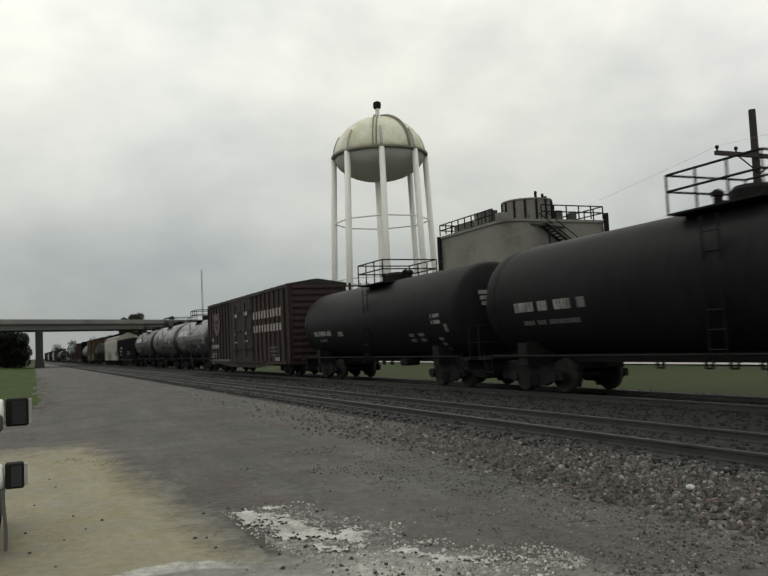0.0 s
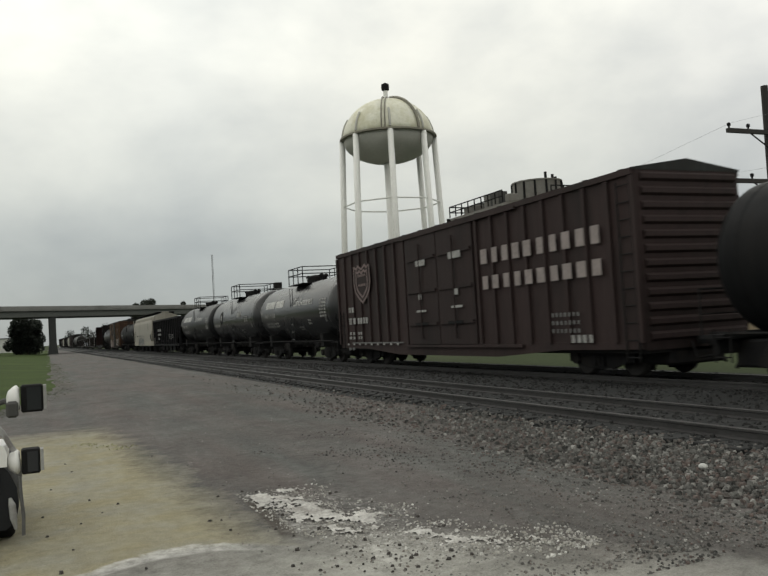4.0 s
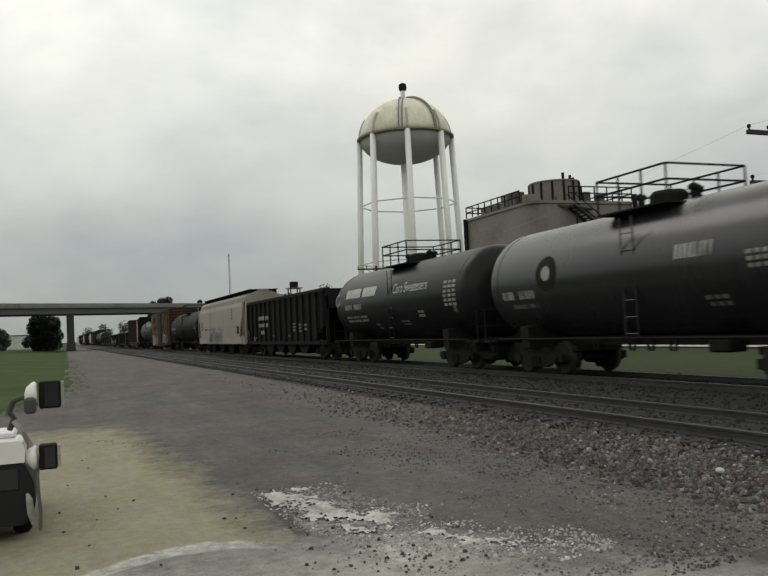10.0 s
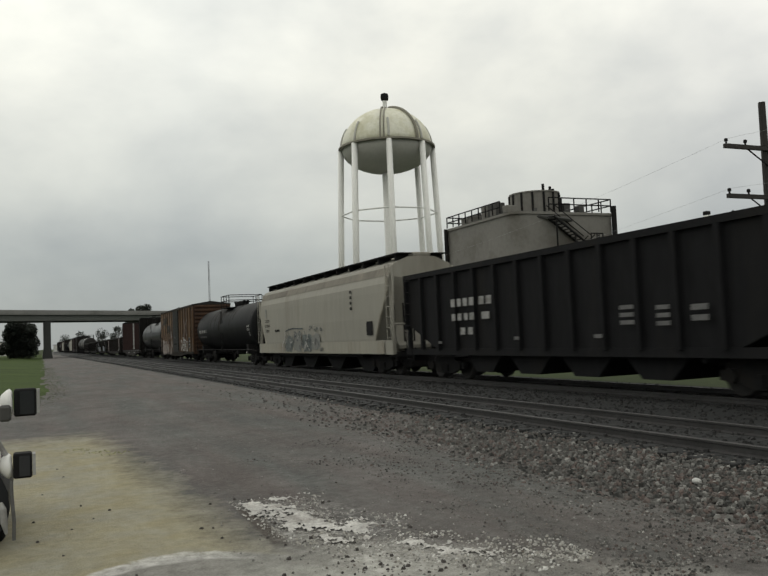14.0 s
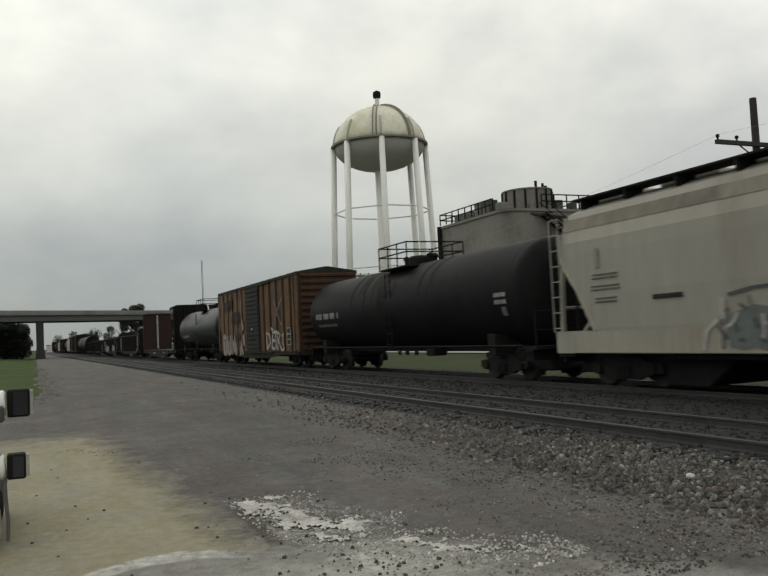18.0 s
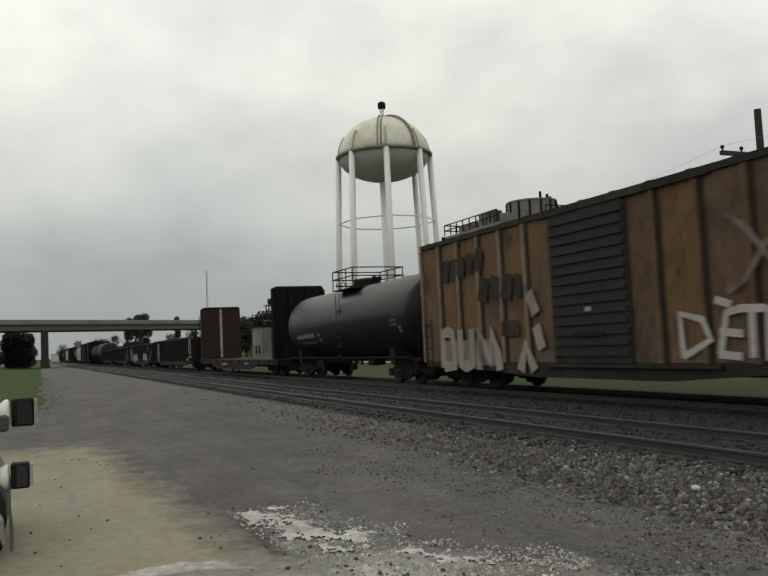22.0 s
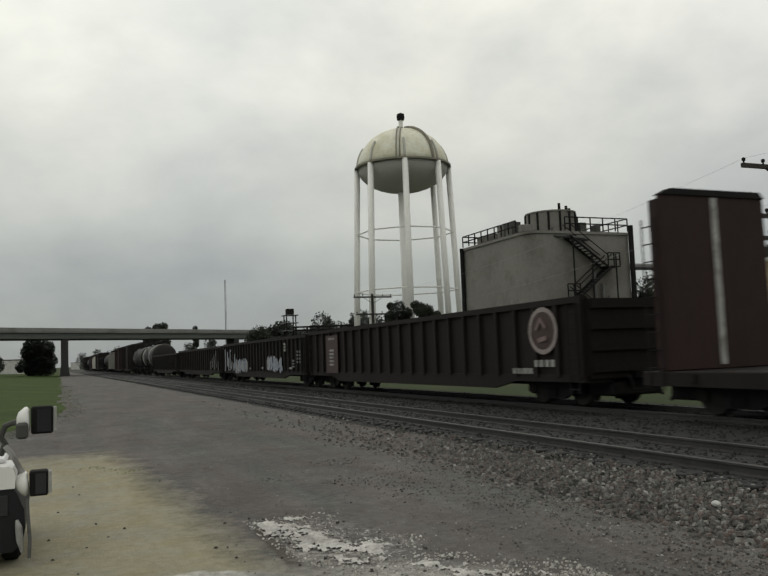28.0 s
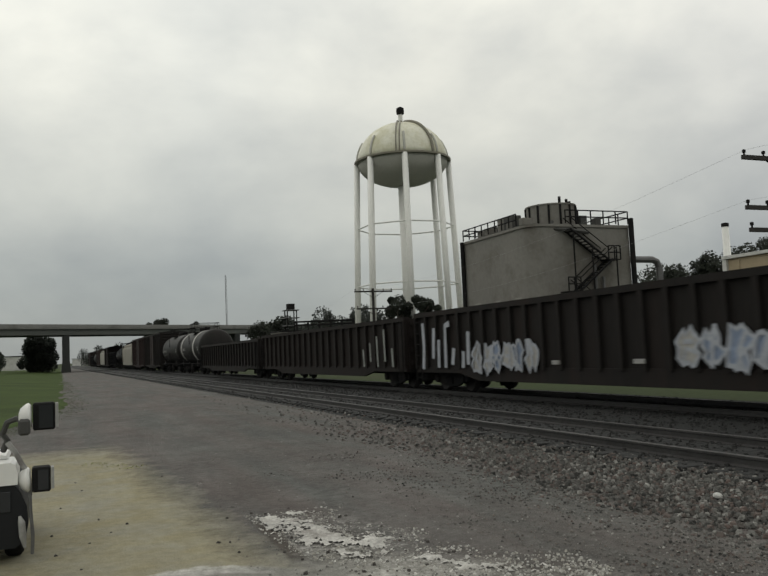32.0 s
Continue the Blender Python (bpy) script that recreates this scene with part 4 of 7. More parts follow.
    for s in (-1, 1):
        x = s * 1.15
        rails += [[(x, -pl, top + hgt * f), (x, pl, top + hgt * f)] for f in (1, .5)]
        rails += [[(x, -pl + 2 * pl * k / 3, top - .15), (x, -pl + 2 * pl * k / 3, top + hgt)] for k in range(4)]
    if rail_kind == "cage":
        rails += [[(-1.15, y, top + hgt * f), (1.15, y, top + hgt * f)] for y in (-pl, pl) for f in (1, .5)]
    for r_ in rails:
        bm = bmesh.new()
        tube(bm, r_, .026, 5)
        part("platform_post" if r_[0][2] < top else "platform_rail", bm, STEEL, car)
    for x, y in ((-.2, .75), (.25, .7), (0, -.8), (.3, -.6)):
        bm = bmesh.new()
        lathe(bm, [(.09, top - .1), (.09, top + .2), (.14, top + .22), (.14, top + .3), (.05, top + .36)], "z", 8, (x, y, 0))
        part("valve", bm, STEEL, car)
    ladder(car, -1.5, -.2, 1.0, top - .35, GALV if low else material, .42)

    def surf(z):
        return -math.sqrt(max(.04, R * R - (z - zc) ** 2))
    if marks:
        def wrapped(nm, y, z, w, h, rows, cols, m=DULLWHITE):
            cols = max(cols, round(cols * 1.7)) if cols > 1 else 1
            cw, rh = w / cols, h / rows
            for i in range(cols):
                if cols > 5 and m is not WHITE and rng.random() < .1:
                    continue
                for j in range(rows):
                    bm = bmesh.new()
                    za, zb = z - h / 2 + j * rh, z - h / 2 + j * rh + rh * (.95 if rows == 1 else .6)
                    ya = y - w / 2 + i * cw
                    yb = ya + cw * (rng.uniform(.78, .93) if m is WHITE else rng.uniform(.62, .82))
                    zs = [za + (zb - za) * q / 3 for q in range(4)]
                    col_a = [bm.verts.new((surf(q) - .01, ya, q)) for q in zs]
                    col_b = [bm.verts.new((surf(q) - .01, yb, q)) for q in zs]
                    for q in range(3):
                        bm.faces.new((col_a[q], col_b[q], col_b[q + 1], col_a[q + 1]))
                    part(nm, bm, m, car)
        end = L / 2 - head
        if words:
            for y_, z_, w_, h_, r_, c_, m_ in (
                    (4.0, 3.27, 1.75, .4, 1, 5, WHITE), (2.15, 3.27, 1.5, .4, 1, 5, WHITE),
                    (4.5, 2.69, .85, .24, 1, 4, DULLWHITE), (3.4, 2.69, .95, .24, 1, 4, DULLWHITE),
                    (4.6, 2.2, .7, .32, 2, 3, DULLWHITE), (3.75, 2.2, .7, .32, 2, 3, DULLWHITE), (2.9, 2.2, .7, .32, 2, 3, DULLWHITE),
                    (-2.8, 2.22, .5, .3, 2, 2, DULLWHITE), (-1.05, 1.92, .9, .22, 2, 1, DIMWHITE), (1.7, 1.84, .5, .3, 2, 1, DIMWHITE)):
                wrapped("letter_block", y_, z_ - .25, w_, h_, r_, c_, m_)
            lettering(car, words, -2.0, zc + .26, .4, surf, WHITE, 3.05)
            wrapped("letter_block", -end + .75, zc + .05, .95, .9, 6, 2)
            bm = bmesh.new()
            for k in range(7):
                a0, a1 = radians(60 + 42 * k), radians(60 + 42 * (k + 1) - 3)
                q = []
                for rr, aa in ((.2, a0), (.32, a0), (.32, a1), (.2, a1)):
                    zz = zc + .3 + rr * math.sin(aa)
                    q.append(bm.verts.new((surf(zz) - .008, end - .05 - rr * math.cos(aa), zz)))
                bm.faces.new(q)
            part("emblem", bm, DULLWHITE, car, "open round ring emblem")
        else:
            mid_ = (y0 + y1) / 2
            rows = [(q[0] - mid_,) + tuple(q[1:]) for q in writing] or [
                (end - 1.0, zc - .1, .85, .25, 1, 4, DULLWHITE), (end - 2.3, zc - .1, 1.35, .25, 1, 6, DULLWHITE), (end - 3.3, zc - .1, .35, .25, 1, 1, DIMWHITE),
                (end - 1.9, zc - .5, 2.4, .12, 1, 12, DIMWHITE), (-end + .6, zc - .1, .62, .4, 2, 3, DULLWHITE)]
            for q in rows:
                wrapped("letter_block", *q)
            if head_writing:
                for k in range(3):
                    for i in range(2):
                        bm = bmesh.new()
                        xa = -.85 + .36 * i + .04 * k
                        box(bm, xa, xa + .27, -L / 2 + .015, -L / 2 + .16, 3.12 - .25 - .17 * k, 3.24 - .25 - .17 * k)
                        part("letter_block", bm, DULLWHITE, car)
        wrapped("placard", -end + .5, zc - .5, .3, .26, 1, 1, DIMWHITE)
    running_gear(car, L, 2.0)
    CARS.append((car, (y0 + y1) / 2))
    return car


def boxcar(name, label, y0, y1, eave=4.62, floor_z=.72, material=BOXRED, door=(-1.6, 1.6), doors=2, door_mat=BOXDOOR, ribs=18, corrugated_door=False, end_mat=None, rib_mat=None, trim_mat=None):
    L = y1 - y0
    car = thing(name, label, "boxcar", "freight train cars")
    w = 1.5
    for s in (-1, 1):
        bm = bmesh.new()
        box(bm, s * w - .03, s * w + .03, -L / 2, L / 2, floor_z, eave)
        side = part("side_panel", bm, material, car)
        if s < 0:
            for k in range(ribs + 1):
                y = -L / 2 + L * k / ribs
                if door[0] - .1 < y < door[1] + .1:
                    continue
                far = y > door[1] and rib_mat
                shared("rib", f"rib_{material.name}_{bool(far)}", lambda bm: box(bm, -.075, 0, -.06, .06, floor_z + .12, eave - .12), rib_mat if far else material, side, (-w - .03, y, 0))
                # a dark strip along one flank of each rib paints its shadow
                if trim_mat and abs(y) < L / 2 - .2:
                    shared("seam", f"rib_seam_{material.name}", lambda bm: box(bm, -.02, 0, -.055, .055, floor_z + .14, eave - .14), trim_mat, side, (-w - .03, y - .125, 0))
        bm = bmesh.new()
        box(bm, s * w - .1, s * w + .06, -L / 2 - .02, L / 2 + .02, eave - .1, eave + .04)
        part("top_chord", bm, trim_mat or material, car)
        bm = bmesh.new()
        prism(bm, [(-L / 2, floor_z + .14), (L / 2, floor_z + .14), (L / 2, floor_z - .02), (L / 2 - 3, floor_z - .05), (door[1] + 1, floor_z - .25), (door[0] - 1, floor_z - .25), (-L / 2 + 3, floor_z - .05), (-L / 2, floor_z - .02)], "x", s * w - .06 if s > 0 else -w - .05, s * w + .05 if s > 0 else -w + .06)
        part("side_sill", bm, trim_mat or material, car)
    n_d = doors
    dw = (door[1] - door[0]) / n_d
    for k in range(n_d):
        ya = door[0] + k * dw
        bm = bmesh.new()
        box(bm, -w - .1, -w - .035, ya + .03, ya + dw - .03, floor_z + .12, eave - .14)
        dr = part("door", bm, door_mat, car)
        if corrugated_door:
            for j in range(14):
                z = floor_z + .35 + j * (eave - floor_z - .7) / 13
                shared("door_rib", f"drib_{door_mat.name}_{dw:.2f}", lambda bm: box(bm, -.05, 0, -dw / 2 + .1, dw / 2 - .1, -.06, .06), door_mat, dr, (-w - .1, ya + dw / 2, z))
        else:
            for z in (floor_z + .8, floor_z + 1.9, eave - .9):
                shared("door_bar", f"dbar_{door_mat.name}_{dw:.2f}", lambda bm: box(bm, -.05, 0, -dw / 2 + .12, dw / 2 - .12, -.05, .05), door_mat, dr, (-w - .1, ya + dw / 2, z))
            bm = bmesh.new()
            tube(bm, [(-w - .16, ya + dw / 2, floor_z + .3), (-w - .16, ya + dw / 2, eave - .4)], .03, 6)
            part("lock_rod", bm, door_mat, dr)
        bm = bmesh.new()
        box(bm, -w - .17, -w - .1, ya + dw * .3, ya + dw * .7, floor_z + .75, floor_z + .85)
        part("handle", bm, STEEL, dr)
    for za in (floor_z + .02, eave - .14):
        bm = bmesh.new()
        box(bm, -w - .14, -w - .03, door[0] - 2.4, door[1] + .3, za, za + .08)
        part("door_track", bm, trim_mat or material, car)
    for s in (-1, 1):
        bm = bmesh.new()
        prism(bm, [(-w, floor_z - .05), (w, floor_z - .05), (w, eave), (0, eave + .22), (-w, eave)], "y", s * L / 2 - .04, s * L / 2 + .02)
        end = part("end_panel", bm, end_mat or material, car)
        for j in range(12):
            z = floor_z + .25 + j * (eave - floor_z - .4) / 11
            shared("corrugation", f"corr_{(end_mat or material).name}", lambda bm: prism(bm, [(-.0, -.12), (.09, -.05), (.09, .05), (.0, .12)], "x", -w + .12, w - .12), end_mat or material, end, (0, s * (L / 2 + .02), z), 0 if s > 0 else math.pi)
        ladder(car, -w - .08, s * (L / 2 - .3), floor_z - .3, eave - .2 if s < 0 else floor_z + 1.5, STEEL, .42)
    bm = bmesh.new()
    prism(bm, [(-w - .06, eave), (-w - .06, eave + .05), (0, eave + .28), (w + .06, eave + .05), (w + .06, eave)], "y", -L / 2 - .05, L / 2 + .05)
    roof = part("roof", bm, DOORGREY, car)
    for k in range(15):
        shared("roof_rib", "roof_rib", lambda bm: prism(bm, [(-w - .06, .05), (-w - .06, .068), (0, .305), (w + .06, .068), (w + .06, .05), (0, .28)], "y", -.05, .05), DOORGREY, roof, (0, -L / 2 + .4 + (L - .8) * k / 14, eave))
    bm = bmesh.new()
    box(bm, -1.4, 1.4, -L / 2, L / 2, floor_z - .12, floor_z + .02)
    box(bm, -.35, .35, -L / 2, L / 2, .5, floor_z)
    part("underframe", bm, STEEL, car)
    running_gear(car, L, 2.1)
    CARS.append((car, (y0 + y1) / 2))
    return car


def gondola(name, label, y0, y1, top=2.72, floor_z=.75, material=GONRED, ribs=22, drop=True, inset=2.1):
    L = y1 - y0
    car = thing(name, label, "gondola car", "freight train cars")
    w = 1.46
    for s in (-1, 1):
        bm = bmesh.new()
        box(bm, s * w - .03, s * w + .03, -L / 2, L / 2, floor_z, top)
        side = part("side_panel", bm, material, car)
        for k in range(ribs + 1):
            y = -L / 2 + .1 + (L - .2) * k / ribs
            shared("rib", f"grib_{material.name}_{top}", lambda bm: box(bm, -.11, 0, -.075, .075, floor_z + .05, top - .08), material, side, (s * (w + .03), y, 0), 0 if s < 0 else math.pi)
        bm = bmesh.new()
        box(bm, s * w - .1, s * w + .14 if s > 0 else s * w + .1, -L / 2, L / 2, top - .09, top + .07)
        if s < 0:
            box(bm, -w - .14, -w - .1, -L / 2, L / 2, top - .09, top + .07)
        part("top_chord", bm, material, car)
        bm = bmesh.new()
        dz = .3 if drop else .12
        prism(bm, [(-L / 2, floor_z + .1), (L / 2, floor_z + .1), (L / 2, floor_z - .08), (L / 2 - 3.2, floor_z - .08), (L / 2 - 4.4, floor_z - dz), (-L / 2 + 4.4, floor_z - dz), (-L / 2 + 3.2, floor_z - .08), (-L / 2, floor_z - .08)], "x", s * w - .05 - (.04 if s < 0 else 0), s * w + .05 + (.04 if s > 0 else 0))
        part("side_sill", bm, material, car)
        bm = bmesh.new()
        box(bm, -w + .04, w - .04, s * L / 2 - .05, s * L / 2 + .02, floor_z, top)
        end = part("end_panel", bm, material, car)
        for j in range(4):
            shared("end_rib", f"gend_{material.name}", lambda bm: box(bm, -w + .1, w - .1, 0, .1, -.09, .09), material, end, (0, s * (L / 2 + .02), floor_z + .25 + j * (top - floor_z - .4) / 3), 0 if s > 0 else math.pi)
        ladder(car, -w - .16, s * (L / 2 - .35), floor_z - .35, top - .1)
    bm = bmesh.new()
    box(bm, -w + .03, w - .03, -L / 2, L / 2, floor_z - .1, floor_z + .02)
    box(bm, -.35, .35, -L / 2, L / 2, .5, floor_z - .05)
    part("floor_pan", bm, STEEL, car)
    running_gear(car, L, inset)
    CARS.append((car, (y0 + y1) / 2))
    return car


def open_hopper(name, label, y0, y1, top=3.45, material=HOPBLACK):
    L = y1 - y0
    car = thing(name, label, "hopper car", "freight train cars")
    w, fz = 1.46, .98
    for s in (-1, 1):
        bm = bmesh.new()
        prism(bm, [(-L / 2, top), (L / 2, top), (L / 2, fz + .9), (L / 2 - 2.2, fz), (-L / 2 + 2.2, fz), (-L / 2, fz + .9)], "x", s * w - .03, s * w + .03)
        side = part("side_panel", bm, material, car)
        for k in range(15):
            y = -L / 2 + .12 + (L - .24) * k / 14
            lo = fz + (.7 if abs(y) > L / 2 - 1.2 else 0)
            shared("rib", f"hrib_{top}_{lo:.2f}", lambda bm: box(bm, -.13, 0, -.07, .07, lo, top - .05), material, side, (s * (w + .03), y, 0), 0 if s < 0 else math.pi)
        bm = bmesh.new()
        box(bm, s * w - .13, s * w + .13, -L / 2 - .03, L / 2 + .03, top - .06, top + .1)
        part("top_chord", bm, material, car)
        bm = bmesh.new()
        box(bm, s * w - .08, s * w + .08, -L / 2 - .1, L / 2 + .1, fz - .16, fz + .04)
        part("side_sill", bm, material, car)
        bm = bmesh.new()
        prism(bm, [(s * L / 2, top), (s * (L / 2 - .06), top), (s * (L / 2 - 3.2), .75), (s * (L / 2 - 3.1), .7)], "x", -w + .03, w - .03)
        part("slope_sheet", bm, material, car)
        bm = bmesh.new()
        box(bm, -w, w, s * L / 2 - .05, s * L / 2 + .04, top - .9, top + .06)
        for x in (-w + .06, -.5, .5, w - .06):
            box(bm, x - .07, x + .07, s * L / 2 - .05, s * L / 2 + .09, fz, top - .3)
        part("end_frame", bm, material, car)
        ladder(car, -w - .17, s * (L / 2 - .35), fz - .4, top - .1)
    for k in range(4):
        y = (k - 1.5) * 2.4
        bm = bmesh.new()
        prism(bm, [(y - 1.15, fz), (y + 1.15, fz), (y + .45, .32), (y - .45, .32)], "x", -1.25, 1.25)
        part("discharge_chute", bm, material, car)
    bm = bmesh.new()
    box(bm, -.35, .35, -L / 2, L / 2, .6, .95)
    part("centre_sill", bm, STEEL, car)
    running_gear(car, L, 1.9)
    CARS.append((car, (y0 + y1) / 2))
    return car


def covered_hopper(name, label, y0, y1, eave=4.2, material=HOPGREY):
    L = y1 - y0
    car = thing(name, label, "covered hopper", "freight train cars")
    w, fz = 1.5, .82
    # bulging sides in cross section
    sec = [(-w + .12, fz), (-w, fz + .35), (-w - .02, 1.4), (-w - .04, 2.2), (-w - .02, 3.15), (-w, eave - .75), (-w + .1, eave - .45), (-w + .32, eave - .02), (-.55, eave + .24), (0, eave + .28)]
    sec = sec + [(-x, z) for x, z in sec[-2::-1]]
    bm = bmesh.new()
    n_ = len(sec)
    cols = []
    for y, cut in ((-L / 2 + .35, 1), (-L / 2 + .36, 0), (L / 2 - .36, 0), (L / 2 - .35, 1)):
        cols.append([bm.verts.new((x, y, z)) for x, z in sec])
    for a, b in zip(cols, cols[1:]):
        for k in range(n_):
            bm.faces.new((a[k], b[k], b[(k + 1) % n_], a[(k + 1) % n_]))
    bm.faces.new(cols[0])
    bm.faces.new(cols[-1][::-1])
    # ends that slope in below the eave
    for q in bm.verts:
        t = max(0.0, min(1.0, (3.15 - q.co.z) / 1.75))
        q.co.y += (-1 if q.co.y > 0 else 1) * 1.22 * t
    bmesh.ops.recalc_face_normals(bm, faces=bm.faces[:])
    body = part("body", bm, material, car)
    for s in (-1, 1):
        bm = bmesh.new()
        box(bm, s * (w - .03) - .03, s * (w - .03) + .03, -L / 2, L / 2, fz - .01, fz + .52)
        part("side_sill", bm, material, car)
        bm = bmesh.new()
        for x in (-w + .12, w - .12):
            tube(bm, [(x, s * (L / 2 - .1), fz), (x, s * (L / 2 - .2), fz + 1.6), (x * .9, s * (L / 2 - .35), eave - .1)], .07, 6)
        tube(bm, [(-w + .12, s * (L / 2 - .15), fz + 1.1), (w - .12, s * (L / 2 - .15), fz + 1.1)], .04, 6)
        part("end_post", bm, material, car)
        bm = bmesh.new()
        prism(bm, [(s * (L / 2 - .3), fz + .2), (s * (L / 2 - .3), fz + .32), (s * (L / 2 - 2.4), eave - 1.2), (s * (L / 2 - 2.4), eave - 1.4)], "x", -1.1, 1.1)
        part("slope_sheet", bm, material, car)
        ladder(car, -w - .05, s * (L / 2 - .18), fz + .5, eave - .1, material, .34)
        bm = bmesh.new()
        for x in (-w - .01, w + .01):
            tube(bm, [(x, s * (L / 2 - .33), eave - .5), (x, s * (L / 2 - .34), 3.15), (x, s * (L / 2 - .5), 2.85), (x, s * (L / 2 - 1.02), 2.2), (x, s * (L / 2 - 1.5), 1.42), (x, s * (L / 2 - 1.54), fz + .5)], .055, 6)
        part("end_flange", bm, HOPPALE, car, "pale bent flange along the sloping end")
        for x in (-w + .32, -w + .7, -w + 1.1):
            bm = bmesh.new()
            tube(bm, [(x, s * (L / 2 - .45), fz), (x, s * (L / 2 - .5), 2.7)], .035, 5)
            part("end_stay", bm, STEEL, car)
        bm = bmesh.new()
        box(bm, -1.4, 1.4, s * (L / 2 - .25) - .3, s * (L / 2 - .25) + .3, fz - .1, fz)
        part("end_platform", bm, STEEL, car)
    bm = bmesh.new()
    for x in (-.72, .72):
        box(bm, x - .3, x + .3, -L / 2 + .3, L / 2 - .3, eave + .34, eave + .38)
        for k in range(12):
            y = -L / 2 + .6 + (L - 1.2) * k / 11
            box(bm, x - .28, x + .28, y - .03, y + .03, eave + .1, eave + .35)
    part("roof_walk", bm, STEEL, car, "dark grated roof walkway")
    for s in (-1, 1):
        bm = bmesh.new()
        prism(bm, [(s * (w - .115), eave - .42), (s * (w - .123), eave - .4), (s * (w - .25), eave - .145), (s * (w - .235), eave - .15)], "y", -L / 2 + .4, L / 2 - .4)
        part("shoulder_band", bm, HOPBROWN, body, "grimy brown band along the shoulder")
        # thin brown strip that stands in for the shadow under the weld
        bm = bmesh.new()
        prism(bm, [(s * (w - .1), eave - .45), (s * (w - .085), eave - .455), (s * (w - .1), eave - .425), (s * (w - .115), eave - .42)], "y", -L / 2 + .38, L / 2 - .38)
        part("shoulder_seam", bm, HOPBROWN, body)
    for k in range(8):
        y = -L / 2 + 1.2 + (L - 2.4) * k / 7
        bm = bmesh.new()
        bevelbox(bm, -.38, .38, y - .85, y + .85, eave + .26, eave + .4, .03)
        part("hatch", bm, material, body)
    for k in range(4):
        y = (k - 1.5) * 3.7
        bm = bmesh.new()
        prism(bm, [(y - 1.45, fz), (y + 1.45, fz), (y + .5, .12), (y - .5, .12)], "x", -.95, .95)
        part("discharge_chute", bm, HOPBLACK, car)
    bm = bmesh.new()
    bevelbox(bm, -1.32, 1.32, -L / 2 + 3.4, L / 2 - 3.4, .68, fz - .02, .03)
    part("hopper_bay", bm, HOPBLACK, car)
    bm = bmesh.new()
    box(bm, -.35, .35, -L / 2, L / 2, .58, fz)
    part("centre_sill", bm, STEEL, car)
    running_gear(car, L, 1.9)
    CARS.append((car, (y0 + y1) / 2))
    return car


def bulkhead_flat(name, label, y0, y1, deck=.95, top=4.75, material=BULKRED):
    L = y1 - y0
    car = thing(name, label, "flat car", "freight train cars")
    bm = bmesh.new()
    bevelbox(bm, -1.5, 1.5, -L / 2, L / 2, deck - .12, deck, .02)
    part("deck", bm, GONDARK, car)
    for s in (-1, 1):
        bm = bmesh.new()
        prism(bm, [(-L / 2, deck - .05), (L / 2, deck - .05), (L / 2, deck - .3), (L / 2 - 4, deck - .32), (L / 2 - 6, deck - .62), (-L / 2 + 6, deck - .62), (-L / 2 + 4, deck - .32), (-L / 2, deck - .3)], "x", s * 1.47 - .05, s * 1.47 + .05)
        part("side_sill", bm, GONDARK, car)
        bm = bmesh.new()
        y = s * (L / 2 - .78)
        bevelbox(bm, -1.5, 1.5, y - .06, y + .06, deck, top, .03)
        bh = part("bulkhead", bm, material if s > 0 else BULKDARK, car)
        for x in (-1.42, -.5, .5, 1.42):
            bm = bmesh.new()
            box(bm, x - .07, x + .07, y + s * .06 if s > 0 else y - .3, y + .3 if s > 0 else y - .06, deck, top - .1)
            part("post", bm, material if s > 0 else BULKDARK, bh)
        bm = bmesh.new()
        prism(bm, [(-1.5, top - .02), (-1.2, top + .12), (1.35, top + .12), (1.5, top - .02)], "y", y - .1, y + .14)
        part("cap", bm, STEEL, bh)
        if s > 0:
            bm = bmesh.new()
            box(bm, -.09, .09, y - .075, y - .062, deck + .1, top - .05)
            part("stripe", bm, DULLWHITE, bh, "worn white centre stripe")
        ladder(car, -1.56, s * (L / 2 - .5), deck - .4, top - .5)
    bm = bmesh.new()
    box(bm, -.4, .4, -L / 2, L / 2, .45, deck - .1)
    part("centre_sill", bm, STEEL, car)
    for k in range(9):
        bm = bmesh.new()
        y = -L / 2 + 1.5 + (L - 3) * k / 8
        box(bm, -1.58, -1.5, y - .07, y + .07, deck - .22, deck - .04)
        part("stake_pocket", bm, GONDARK, car)
    bars(car, "letter_block", -1.525, 2.0, deck - .3, 1.6, .18, 1, 5)
    bars(car, "letter_block", -1.525, -4.0, deck - .25, 1.2, .14, 1, 4)
    running_gear(car, L, 2.2)
    CARS.append((car, (y0 + y1) / 2))
    return car


